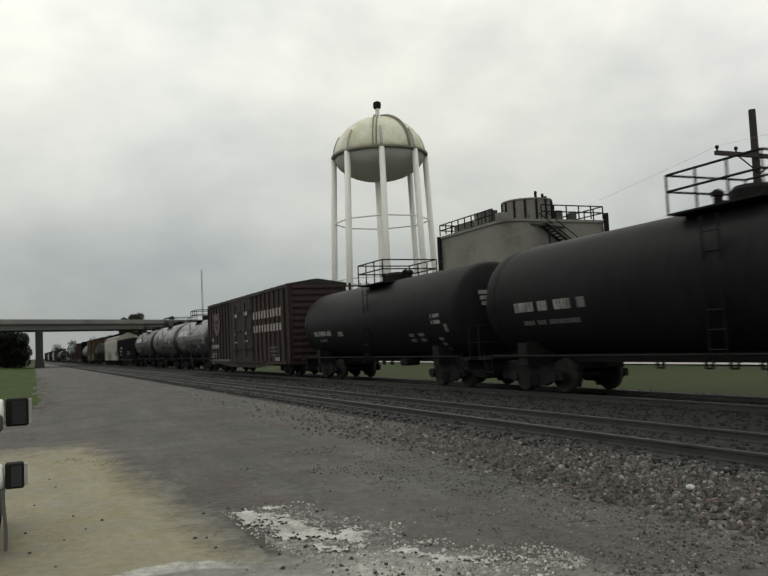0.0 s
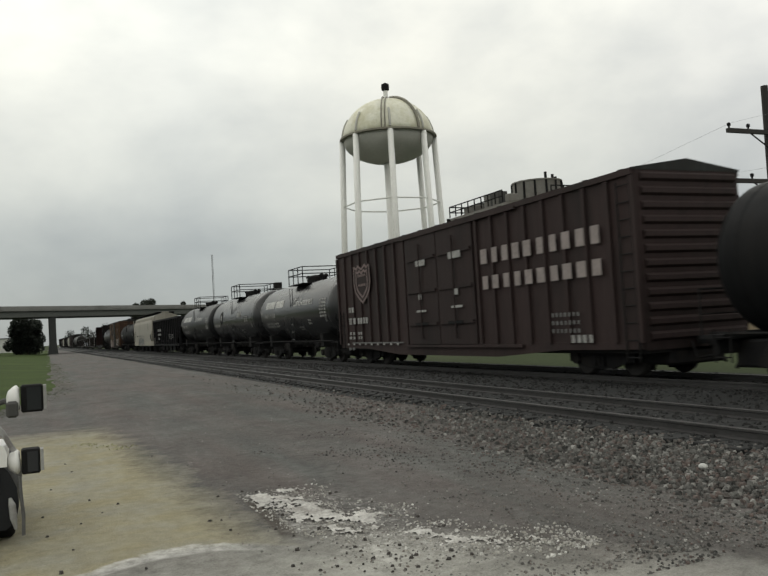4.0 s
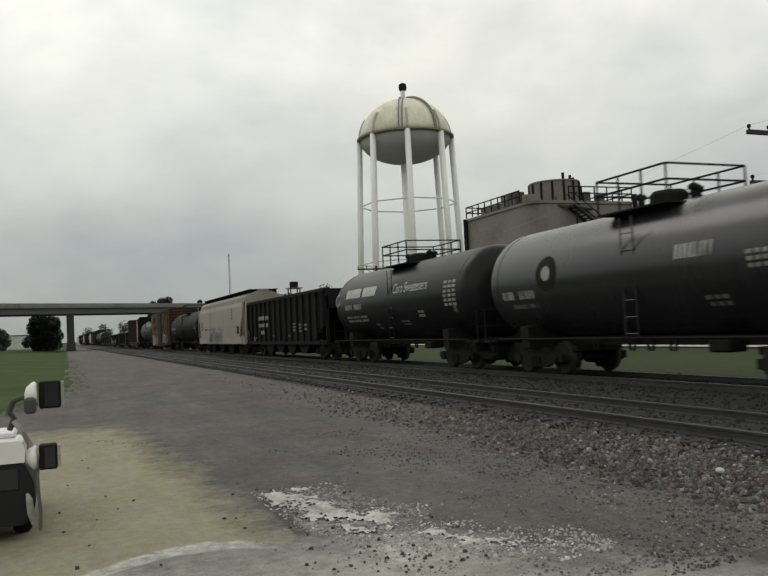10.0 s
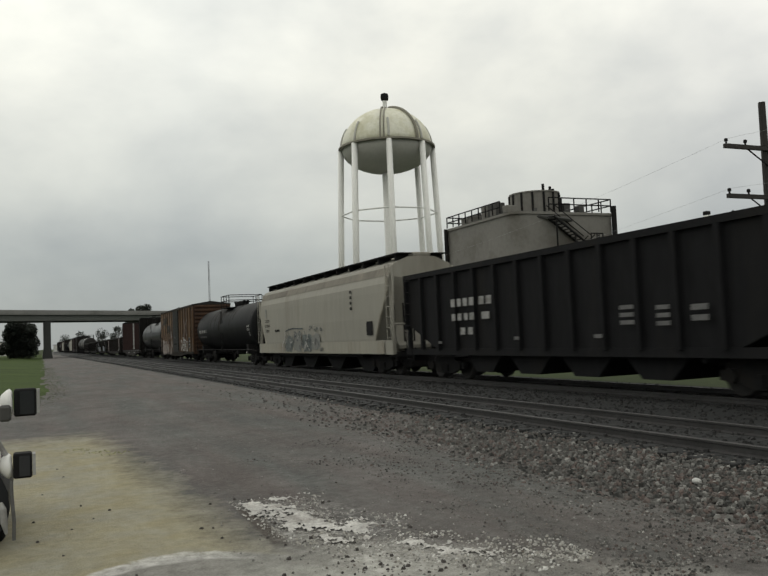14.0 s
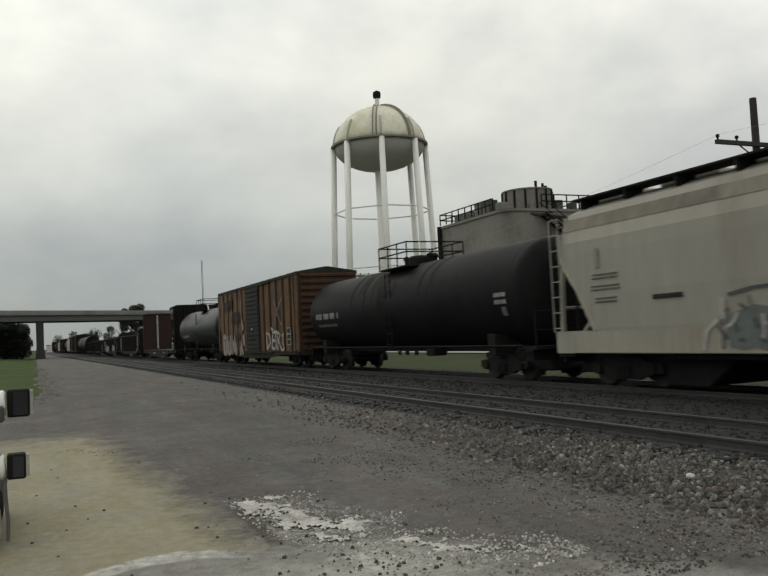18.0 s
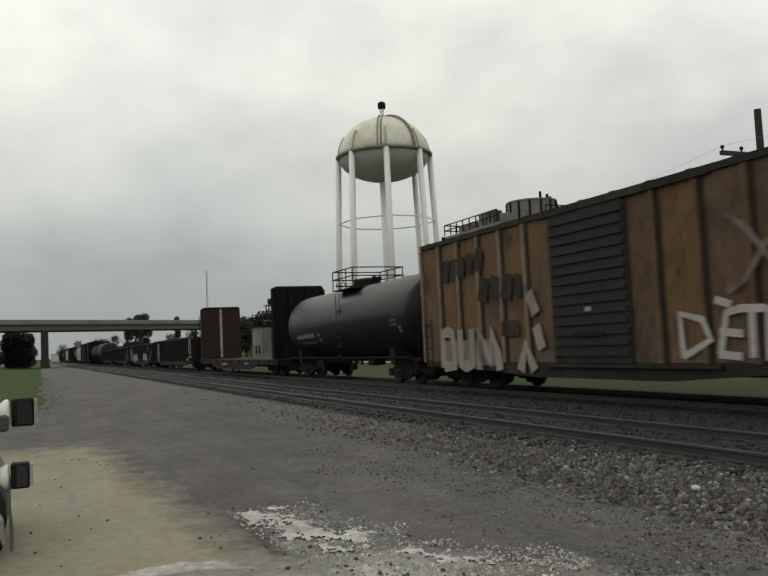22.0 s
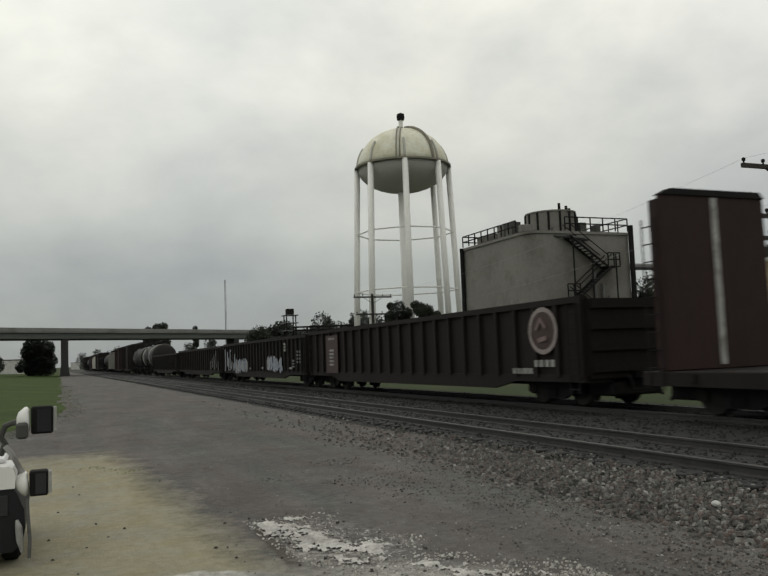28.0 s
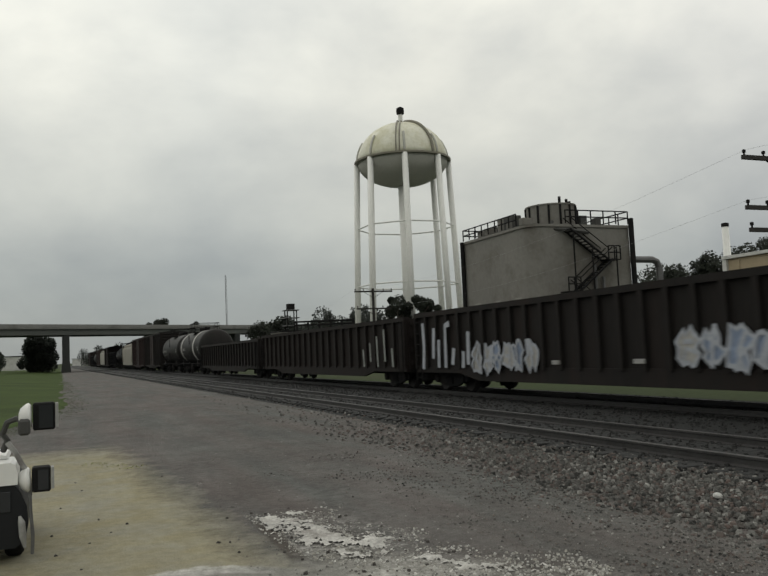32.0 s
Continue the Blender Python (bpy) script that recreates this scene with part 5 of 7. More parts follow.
CARS = []
tank_car("tank_car", "long black tank car with white lettering blocks", -102.0, -84.95, top=4.05, material=BLACK_DULL, writing=[(-87.28, 2.28, .86, .26, 1, 4, DULLWHITE), (-88.58, 2.28, 1.36, .26, 1, 6, DULLWHITE), (-89.62, 2.28, .37, .26, 1, 1, DIMWHITE), (-88.2, 1.86, 2.5, .12, 1, 12, DIMWHITE)])
tank_car("tank_car", "black tank car with a caged top platform", -84.0, -68.75, top=3.95, material=BLACK_DULL, head_writing=True, writing=[(-71.57, 2.04, 2.17, .22, 1, 11, DULLWHITE), (-73.7, 1.97, .6, .2, 1, 2, DULLWHITE), (-71.5, 1.74, 1.0, .12, 1, 5, DIMWHITE), (-82.27, 2.25, .62, .4, 2, 4, DULLWHITE), (-80.2, 1.68, .5, .36, 2, 1, DIMWHITE), (-80.95, 1.68, .5, .36, 2, 1, DIMWHITE), (-82.2, 1.43, .4, .5, 3, 1, DIMWHITE)])

bx = boxcar("boxcar", "dark red ribbed boxcar with a shield emblem and double doors", -67.0, -48.3, ribs=22, door=(-2.35, 2.4), doors=2)
# shield emblem at the trailing end
shield_ = [(7.3, 3.95), (7.02, 3.86), (6.86, 3.98), (6.5, 3.82), (6.14, 3.98), (5.98, 3.86), (5.72, 3.95), (5.66, 3.3), (5.8, 2.95), (6.1, 2.72), (6.5, 2.5), (6.9, 2.72), (7.22, 2.95), (7.36, 3.3), (7.3, 3.95)]
bm = bmesh.new()
prism(bm, [(6.5 + (y_ - 6.5) * .96, 3.3 + (z_ - 3.3) * .96) for y_, z_ in shield_[:-1]], "x", -1.608, -1.604)
part("emblem_field", bm, BOXDOOR, bx, "dark red shield field")
ribbon(bx, "emblem", [shield_, [(6.5 + (y_ - 6.5) * .7, 3.26 + (z_ - 3.26) * .72) for y_, z_ in shield_]], -1.615, FADEDRED, .1, "faded pinkish outlined shield emblem")
bars(bx, "emblem_block", -1.62, 6.5, 3.58, .85, .14, 1, 4, .3, FADEDRED)
bars(bx, "emblem_block", -1.62, 6.5, 3.2, .8, .14, 1, 4, .3, FADEDRED)
bars(bx, "letter_block", -1.612, 7.86, 2.25, .7, .3, 1, 2, .3)
bars(bx, "letter_block", -1.612, 7.78, 1.79, .85, .36, 1, 2, .3)
bars(bx, "letter_block", -1.612, 6.65, 1.79, 1.15, .34, 1, 3, .3)
bars(bx, "letter_block", -1.612, 7.85, 1.2, .75, .36, 2, 2, .4, DULLWHITE)
bars(bx, "letter_block", -1.612, 7.0, 1.2, .5, .36, 2, 2, .4, DULLWHITE)
bars(bx, "letter_block", -1.612, 8.0, .66, .8, .16, 1, 2, .3, DIMWHITE)
bars(bx, "tread_line", -1.612, 5.4, .905, 5.6, .05, 1, 1, .1, DIMWHITE)
bars(bx, "letter_block", -1.612, -5.5, 3.36, 5.6, .66, 1, 7, .36, FADEDPALE)
bars(bx, "letter_block", -1.612, -5.5, 2.6, 5.6, .6, 1, 7, .36, FADEDPALE)
bars(bx, "letter_block", -1.612, -6.7, 1.35, 1.2, .6, 3, 5, .5, DIMWHITE)
bars(bx, "letter_block", -1.612, -7.3, .95, .9, .25, 1, 3)
bars(bx, "letter_block", -1.66, 1.1, 3.56, .95, .26)
bars(bx, "letter_block", -1.66, -1.3, 3.6, 1.05, .28)
bars(bx, "letter_block", -1.66, 1.25, 2.43, .3, .25)
bars(bx, "letter_block", -1.66, -1.3, 2.46, .3, .25)
bars(bx, "letter_block", -1.66, 1.2, 1.95, .95, .1)
bars(bx, "letter_block", -1.66, -1.3, 2.0, .95, .1)
for k in range(9):
    bars(bx, "tread_mark", -1.625, 8.3 - .62 * k, .85, .22, .09)

SWEET = "Corn Sweeteners"
T2_ROWS = [(-22.3, 2.22, .7, .24, 1, 4, DULLWHITE), (-23.2, 2.22, .8, .24, 1, 4, DULLWHITE), (-23.0, 1.9, 1.3, .12, 1, 8, DIMWHITE), (-29.5, 2.8, 1.1, .32, 1, 5, DULLWHITE), (-29.9, 1.76, .65, .28, 2, 2, DIMWHITE), (-31.3, 2.5, .9, .4, 3, 3, DULLWHITE)]
tank_car("tank_car", "black syrup tank car with white lettering", -47.3, -34.5, top=4.05, dia=3.06, words=SWEET, material=BLACKGLOSS)
tk = tank_car("tank_car", "dull black tank car with a round white emblem", -33.7, -20.85, top=4.1, dia=3.1, material=BLACKGLOSS, writing=T2_ROWS)
for rad_, m_, lift_, text_ in ((.46, HOPBLACK, .01, "dark round emblem ground"), (.2, DULLWHITE, .018, "round dull white emblem")):
    bm = bmesh.new()
    rings_ = [[bm.verts.new((-math.sqrt(1.55 ** 2 - (2.72 + rad_ * q / 4 * math.sin(a_) - 2.55) ** 2) - lift_, 3.05 - rad_ * q / 4 * math.cos(a_), 2.72 + rad_ * q / 4 * math.sin(a_))) for a_ in [2 * math.pi * k / 20 for k in range(20)]] for q in (.3, 1, 2, 3, 4)]
    for r0_, r1_ in zip(rings_, rings_[1:]):
        for k in range(20):
            bm.faces.new((r0_[k], r1_[k], r1_[(k + 1) % 20], r0_[(k + 1) % 20]))
    bm.faces.new(rings_[0])
    bmesh.ops.recalc_face_normals(bm, faces=bm.faces[:])
    part("emblem_disc", bm, m_, tk, text_)
tank_car("tank_car", "black syrup tank car with white lettering", -19.95, -6.65, top=4.05, dia=3.06, words=SWEET)

hp = open_hopper("open_hopper", "black ribbed open-top coal hopper car", -5.4, 11.1)
for y_, z_, w_, h_, c_ in ((4.1, 2.42, 1.5, .34, 3), (2.75, 2.42, .8, .34, 2), (4.1, 1.98, 1.5, .3, 3), (2.75, 1.98, .6, .3, 1), (3.9, 1.55, .9, .3, 2)):
    bars(hp, "letter_block", -1.63, y_, z_, w_, h_, 1, c_, .3)
for y_, z_, w_, h_, r_ in ((5.6, 1.22, .4, .14, 1), (1.2, 1.3, .4, .16, 1), (-3.2, 1.75, .8, .5, 3), (-4.3, 1.7, .7, .5, 3), (-5.3, 1.72, .8, .42, 2), (-2.2, 1.3, .5, .16, 1)):
    bars(hp, "letter_block", -1.63, y_, z_, w_, h_, r_, 1, .45, DIMWHITE)

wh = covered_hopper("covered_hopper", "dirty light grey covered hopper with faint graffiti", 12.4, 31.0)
for y0_, y1_, z0_, z1_, m_ in ((4.0, 2.6, .86, 1.7, GRAFTEAL), (2.6, 1.2, .9, 1.9, GRAFWASH), (1.2, -.4, .86, 1.8, GRAFTEAL), (-.2, -1.5, .95, 1.75, GRAFWASH)):
    bm = bmesh.new()
    r_ = random.Random(int(y0_ * 10))
    ring_ = []
    for j in range(16):
        a_ = 2 * math.pi * j / 16
        q_ = 1 / max(abs(math.cos(a_)), abs(math.sin(a_))) ** .6 * r_.uniform(.8, 1.05)
        ring_.append((-1.562, (y0_ + y1_) / 2 + math.cos(a_) * (y0_ - y1_) * .5 * q_, (z0_ + z1_) / 2 + math.sin(a_) * (z1_ - z0_) * .5 * q_))
    f_ = bm.faces.new([bm.verts.new(q) for q in ring_])
    f_.normal_update()
    if f_.normal.x > 0:
        f_.normal_flip()
    bmesh.ops.triangulate(bm, faces=bm.faces[:])
    part("graffiti_wash", bm, m_, wh, "faint teal sprayed wash")
ribbon(wh, "graffiti", [[(3.85, 1.93), (3.3, 2.02), (2.6, 2.05), (1.8, 2.03), (1.0, 2.0)]], -1.568, STEELBLUE, .06, "dark sprayed line")
r_ = random.Random(77)
for y0_, y1_, z0_, z1_, n_, w_ in ((4.1, -.2, .98, 1.82, 44, .5), (.1, -1.9, 1.0, 1.65, 12, .35), (.1, -1.8, 1.9, 2.06, 12, .3)):
    marks_ = {STEELBLUE: [], GRAFPALE: [], GRAFTEAL: []}
    for k in range(n_):
        y_, z_ = y0_ + (y1_ - y0_) * (k + r_.uniform(.1, .9)) / n_, r_.uniform(z0_, z1_)
        a_, q_ = r_.uniform(-1.9, 1.9), r_.uniform(.3, 1) * w_
        chain_ = [(y_, z_)]
        for m_ in range(3):
            a_ += r_.uniform(-.7, .7)
            y_, z_ = y_ + q_ / 3 * math.cos(a_) * .7, min(z1_ + .05, max(z0_ - .05, z_ + q_ / 3 * math.sin(a_)))
            chain_.append((y_, z_))
        marks_[(STEELBLUE, STEELBLUE, GRAFTEAL, STEELBLUE, GRAFPALE)[k % 5]].append(chain_)
    for (m_, chains_), x_, t_ in zip(marks_.items(), (-1.57, -1.576, -1.566), ("dark sprayed scribble", "pale sprayed scribble", "teal sprayed scribble")):
        if chains_:
            ribbon(wh, "graffiti", chains_, x_, m_, .06, t_)
ribbon(wh, "graffiti", [[(4.5, .9), (4.42, 1.25), (4.15, 1.45)], [(4.0, 1.5), (3.98, 1.86)], [(.75, .95), (.45, 1.4), (.2, 1.75)], [(.55, 1.35), (.0, .95)]], -1.58, GRAFPALE, .08, "pale sprayed outline stroke")
bm = bmesh.new()
box(bm, -1.548, -1.544, -8.6, 8.6, .83, 1.32)
part("sill_band", bm, HOPPALE, wh, "cleaner lower side band")
bars(wh, "letter_block", -1.56, 5.4, 2.0, .85, .13, 1, 5, .2, STEEL)
bars(wh, "placard", -1.56, -7.3, 1.82, .62, .56, 1, 1, .05, STEEL)
bars(wh, "letter_block", -1.56, 7.55, 3.0, .16, .5, 2, 1, .2, GRAFFADE)
for z_, w_ in ((2.56, .9), (2.3, 1.0), (2.02, .75)):
    bars(wh, "letter_block", -1.56, 7.3, z_, w_, .16, 2, 6, .45, GONDARK)
bars(wh, "letter_block", -1.56, -5.4, 3.0, .4, .9, 4, 1, .5, GONDARK)

dusty = tank_car("tank_car", "very long black tank car with dusty brown streaks", 32.2, 50.1, top=4.0, dia=3.08, material=BLACK_DULL)
r_ = random.Random(5)
for k in range(15):
    yc_ = (.75, .55, .3, .95, 1.25, 2.3, 2.1, -.4, -1.5, 2.7, .1, 3.4, -2.6, -3.3, 1.6)[k]
    w_, a0_, a1_ = r_.uniform(.1, .24), math.radians(r_.uniform(2, 12)), math.radians(r_.uniform(60, 100))
    bm = bmesh.new()
    for i in range(12):
        f0_, f1_ = i / 12, (i + 1) / 12
        quad_ = []
        for f_, e_ in ((f0_, -1), (f1_, -1), (f1_, 1), (f0_, 1)):
            b_ = a0_ + (a1_ - a0_) * f_
            v_ = w_ * (1 - .75 * f_) + .02 * math.sin(9 * f_ + k)
            quad_.append(bm.verts.new((-1.546 * math.sin(b_), yc_ + e_ * v_ + .05 * math.sin(4 * f_ + k), 2.46 + 1.546 * math.cos(b_))))
        bm.faces.new(quad_)
    bmesh.ops.remove_doubles(bm, verts=bm.verts[:], dist=.0005)
    bmesh.ops.recalc_face_normals(bm, faces=bm.faces[:])
    part("dust_streak", bm, TANKDUST, dusty, "dusty brown run-off streak")

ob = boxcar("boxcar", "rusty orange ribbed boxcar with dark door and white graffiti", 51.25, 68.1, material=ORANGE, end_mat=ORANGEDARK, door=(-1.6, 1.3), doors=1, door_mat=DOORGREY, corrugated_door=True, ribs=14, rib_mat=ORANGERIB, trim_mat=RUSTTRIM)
white_letters = [[(7.1, .78), (7.1, 1.72), (6.75, 1.78), (6.45, 1.7), (6.4, .74), (6.95, .72)], [(6.0, 1.72), (5.98, .8), (5.7, .72), (5.32, .8), (5.3, 1.72)], [(4.92, .74), (4.9, 1.72), (4.55, 1.2), (4.3, .85), (4.2, 1.74), (3.9, 1.1), (3.84, .74)], [(2.75, .72), (2.5, 1.3), (2.2, .74)], [(2.2, 2.6), (2.0, 2.2)], [(1.95, 1.7), (1.8, 1.3)]]
ribbon(ob, "graffiti", white_letters, -1.612, ORANGEPALE, .36, "chalky pinkish-white sprayed block letter")
bm = bmesh.new()
box(bm, -1.61, -1.606, 4.0, 7.0, .76, 1.5)
part("graffiti_wash", bm, ORANGEWASH, ob, "thin chalky paint behind the block letters")
ribbon(ob, "graffiti", [[(-3.05, 1.0), (-3.02, 1.84), (-3.6, 1.7), (-3.78, 1.3), (-3.1, 1.0)], [(-4.0, 1.05), (-4.2, 1.8), (-4.55, 1.86)], [(-4.05, 1.45), (-4.5, 1.4)], [(-4.0, 1.02), (-4.45, .98)], [(-4.75, 1.0), (-4.78, 1.84)], [(-4.5, 1.86), (-5.02, 1.84)], [(-5.1, .95), (-5.12, 1.84), (-5.55, 1.7), (-5.2, 1.42), (-5.75, .92)], [(-5.9, 1.62), (-6.15, 1.75), (-5.95, 1.3), (-6.2, .98), (-5.85, .9)], [(-4.0, 2.05), (-4.3, 1.95)]], -1.612, GRAFPALE, .15, "white sprayed letter stroke")
ribbon(ob, "graffiti", [[(-4.4, 3.62), (-4.8, 3.3), (-5.1, 2.9), (-5.6, 2.3), (-5.9, 2.2)], [(-6.05, 3.55), (-5.6, 3.3), (-5.15, 2.95), (-4.7, 2.4), (-4.3, 2.2)]], -1.61, ORANGEWASH, .13, "faded sprayed cross")
# two faded dark rows of slanted blocks
for y_, z_, w_, h_ in ((6.72, 3.66, .42, .36), (6.24, 3.6, .34, .3), (5.74, 3.72, .46, .34), (5.22, 3.76, .36, .38), (4.7, 3.8, .4, .42), (4.52, 2.92, .5, .4), (3.9, 2.93, .5, .36), (3.28, 2.92, .52, .38), (2.72, 2.9, .36, .38)):
    ribbon(ob, "emblem_bar", [[(y_ + .05, z_ - h_ / 2), (y_ - .05, z_ + h_ / 2)]], -1.609, RUSTTRIM, w_, "dark faded slanted block")
bm = bmesh.new()
box(bm, -1.606, -1.602, 4.6, 6.9, 3.86, 3.98)
part("emblem_bar", bm, RUSTTRIM, ob, "dark faded line")
bm = bmesh.new()
box(bm, -1.606, -1.602, 2.8, 3.65, 1.56, 1.98)
part("patch_panel", bm, ORANGEDARK, ob, "dark repainted patch")
bm = bmesh.new()
box(bm, -1.604, -1.6, -7.34, -6.68, 1.16, 2.02)
part("data_panel", bm, DOORGREY, ob, "black data panel")
for z0_, z1_ in ((1.16, 1.2), (1.42, 1.47), (1.68, 1.74), (1.98, 2.02)):
    bm = bmesh.new()
    box(bm, -1.609, -1.6055, -7.34, -6.68, z0_, z1_)
    part("data_line", bm, DULLWHITE, ob)
for y_ in (-7.32, -6.7):
    bm = bmesh.new()
    box(bm, -1.612, -1.61, y_ - .02, y_ + .02, 1.18, 2.0)
    part("data_line", bm, DULLWHITE, ob)
bars(ob, "letter_block", -1.66, -.2, 2.1, .25, .12, 1, 1, .1)

tank_car("tank_car", "black tank car with a line of white lettering", 69.1, 83.95, top=4.05, dia=3.08, material=BLACK, writing=[(81.75, 2.0, 1.0, .2, 1, 5, DULLWHITE), (80.4, 2.03, 1.5, .2, 1, 7, DULLWHITE), (79.05, 1.96, .55, .42, 2, 1, DIMWHITE), (80.8, 1.71, 2.2, .1, 1, 10, DIMWHITE), (70.7, 2.3, .6, .3, 2, 3, DIMWHITE)])

bulkhead_flat("bulkhead_flat_car", "empty dark red bulkhead flat car with striped ends", 85.7, 106.6)

np_ = gondola("gondola", "dark brown ribbed gondola with a round red and white emblem", 108.6, 130.8, top=2.72)
bm = bmesh.new()
lathe(bm, [(.52, -.006), (.52, 0)], "x", 28, (-1.6, -9.45, 2.0))
part("emblem_disc", bm, REDPANEL, np_, "faded dark red emblem field")
ribbon(np_, "emblem_ring", [[(-9.45 + .6 * math.cos(a_), 2.0 + .56 * math.sin(a_)) for a_ in [2 * math.pi * k / 24 for k in range(25)]]], -1.61, FADEDPALE, .12, "faded pinkish white emblem ring")
ribbon(np_, "emblem_mark", [[(-9.2, 2.05), (-9.4, 2.3), (-9.6, 2.1)], [(-9.3, 1.75), (-9.62, 1.8)]], -1.655, FADEDRED, .12, "worn emblem mark")
bars(np_, "letter_block", -1.62, -9.45, 1.15, 1.0, .24, 1, 3)
bars(np_, "letter_block", -1.62, -8.4, .95, 1.0, .2, 1, 6)
bm = bmesh.new()
box(bm, -1.61, -1.6, 6.8, 8.4, .8, 2.5)
part("panel", bm, REDPANEL, np_, "faded red steel panel")
bars(np_, "letter_block", -1.618, 7.6, 2.35, .9, .14, 1, 3, .3)
bars(np_, "letter_block", -1.618, 7.6, 1.5, 1.1, .8, 5, 1, .45)

gg = gondola("gondola", "dark gondola sprayed with pale blue graffiti", 131.4, 152.0, top=2.66, material=GONDARK, inset=1.6, ribs=26)
graffiti(gg, -1.615, -5.95, -2.7, .66, 1.86, 5, 9, (GRAFBLUE, GRAFBLUE, GRAFPALE), GRAFLIGHT, .1, "pale blue sprayed graffiti letter")
ribbon(gg, "graffiti", [[(9.6, .85), (9.5, 1.6), (9.55, 2.3)], [(8.8, 1.2), (8.7, 2.1)], [(8.4, .9), (8.35, 1.7)], [(7.9, .9), (7.85, 2.2), (7.6, 2.25)], [(7.4, 1.0), (7.3, 1.4)], [(6.7, .9), (6.65, 1.3)], [(6.35, 1.0), (6.3, 1.9)]], -1.615, GRAFLIGHT, .2, "pale sprayed vertical scrawl")
graffiti(gg, -1.615, 2.5, 6.1, .62, 1.72, 6, 12, (GRAFBLUE, GRAFPALE), GRAFLIGHT, .1, "pale sprayed graffiti letter")
bars(gg, "letter_block", -1.615, 1.7, 1.0, .5, .14)
bars(gg, "letter_block", -1.615, -1.45, 1.02, .5, .14)
bars(gg, "letter_block", -1.615, -6.5, 2.15, .5, .5, 3, 1, .3)
bars(gg, "letter_block", -1.615, -7.6, 1.02, .7, .14)
bars(gg, "letter_block", -1.615, -8.1, 1.25, .7, .45, 3, 1, .4, DIMWHITE)
bars(gg, "letter_block", -1.615, -9.1, 1.6, .9, .7, 4, 2, .4, DIMWHITE)

g3 = gondola("gondola", "plain dark brown ribbed gondola", 152.9, 174.3, top=2.6, material=GONRED)
ribbon(g3, "graffiti", [[(-9.6 + .75 * k, .9 + .2 * (k % 2)), (-9.55 + .75 * k, 1.5 + .25 * ((k * 3) % 4))] for k in range(5)], -1.615, GRAFFADE, .16, "faded sprayed upright stroke")
gondola("gondola", "plain dark brown ribbed gondola", 175.3, 195.6, top=2.45, material=GONDARK)
gt = tank_car("tank_car", "dirty dark grey tank car with two pale bands", 196.6, 208.8, top=4.0, material=GREYTANK)
for y_ in (-2.4, 4.4):
    bm = bmesh.new()
    lathe(bm, [(1.545, -.3), (1.552, -.28), (1.552, .28), (1.545, .3)], "y", 40, (0, y_, 2.46))
    part("band", bm, GRAFPALE, gt, "pale painted band", smooth=True)
tank_car("tank_car", "dirty dark grey tank car", 209.8, 222.0, top=4.0, material=GREYTANK)
boxcar("boxcar", "dark brown ribbed boxcar", 223.4, 239.8, material=GONDARK, door=(-1.6, 1.6), doors=1)
boxcar("boxcar", "dark brown ribbed boxcar", 241.0, 257.4, material=BOXRED, door=(-1.6, 1.6), doors=1)
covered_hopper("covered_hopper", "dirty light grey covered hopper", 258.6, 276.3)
tank_car("tank_car", "dull black tank car", 277.4, 291.8, material=BLACK_DULL)
open_hopper("open_hopper", "black ribbed open-top hopper car", 293.0, 308.8, top=3.3)
boxcar("boxcar", "dark brown ribbed boxcar", 310.0, 326.2, material=GONRED, door=(-1.6, 1.6), doors=1)
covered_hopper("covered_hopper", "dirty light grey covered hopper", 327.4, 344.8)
boxcar("boxcar", "dark brown ribbed boxcar", 346.0, 362.2, material=BOXRED, door=(-1.6, 1.6), doors=1)
tank_car("tank_car", "dull black tank car", 363.4, 377.8, material=BLACK_DULL)
open_hopper("open_hopper", "black ribbed open-top hopper car", 379.0, 394.8, top=3.3)
boxcar("boxcar", "dark brown ribbed boxcar", 396.0, 412.2, material=GONRED, door=(-1.6, 1.6), doors=1)


def travelled(t):
    """Metres that the train has gone at t seconds, counted from 16 s."""
    u = (t - 16) / 16
    return 115.293 * u + 6.046 * u ** 2 + 0.222 * u ** 3 + 11.758 * u ** 4 + 0.026 * u ** 5 - 7.335 * u ** 6

# ---- beyond the tracks ----


def bearing(az, d, z=0.0):
    """A place d metres off at az degrees to the right of the tracks' line."""
    return Vector((d * math.sin(radians(az)), d * math.cos(radians(az)), z))


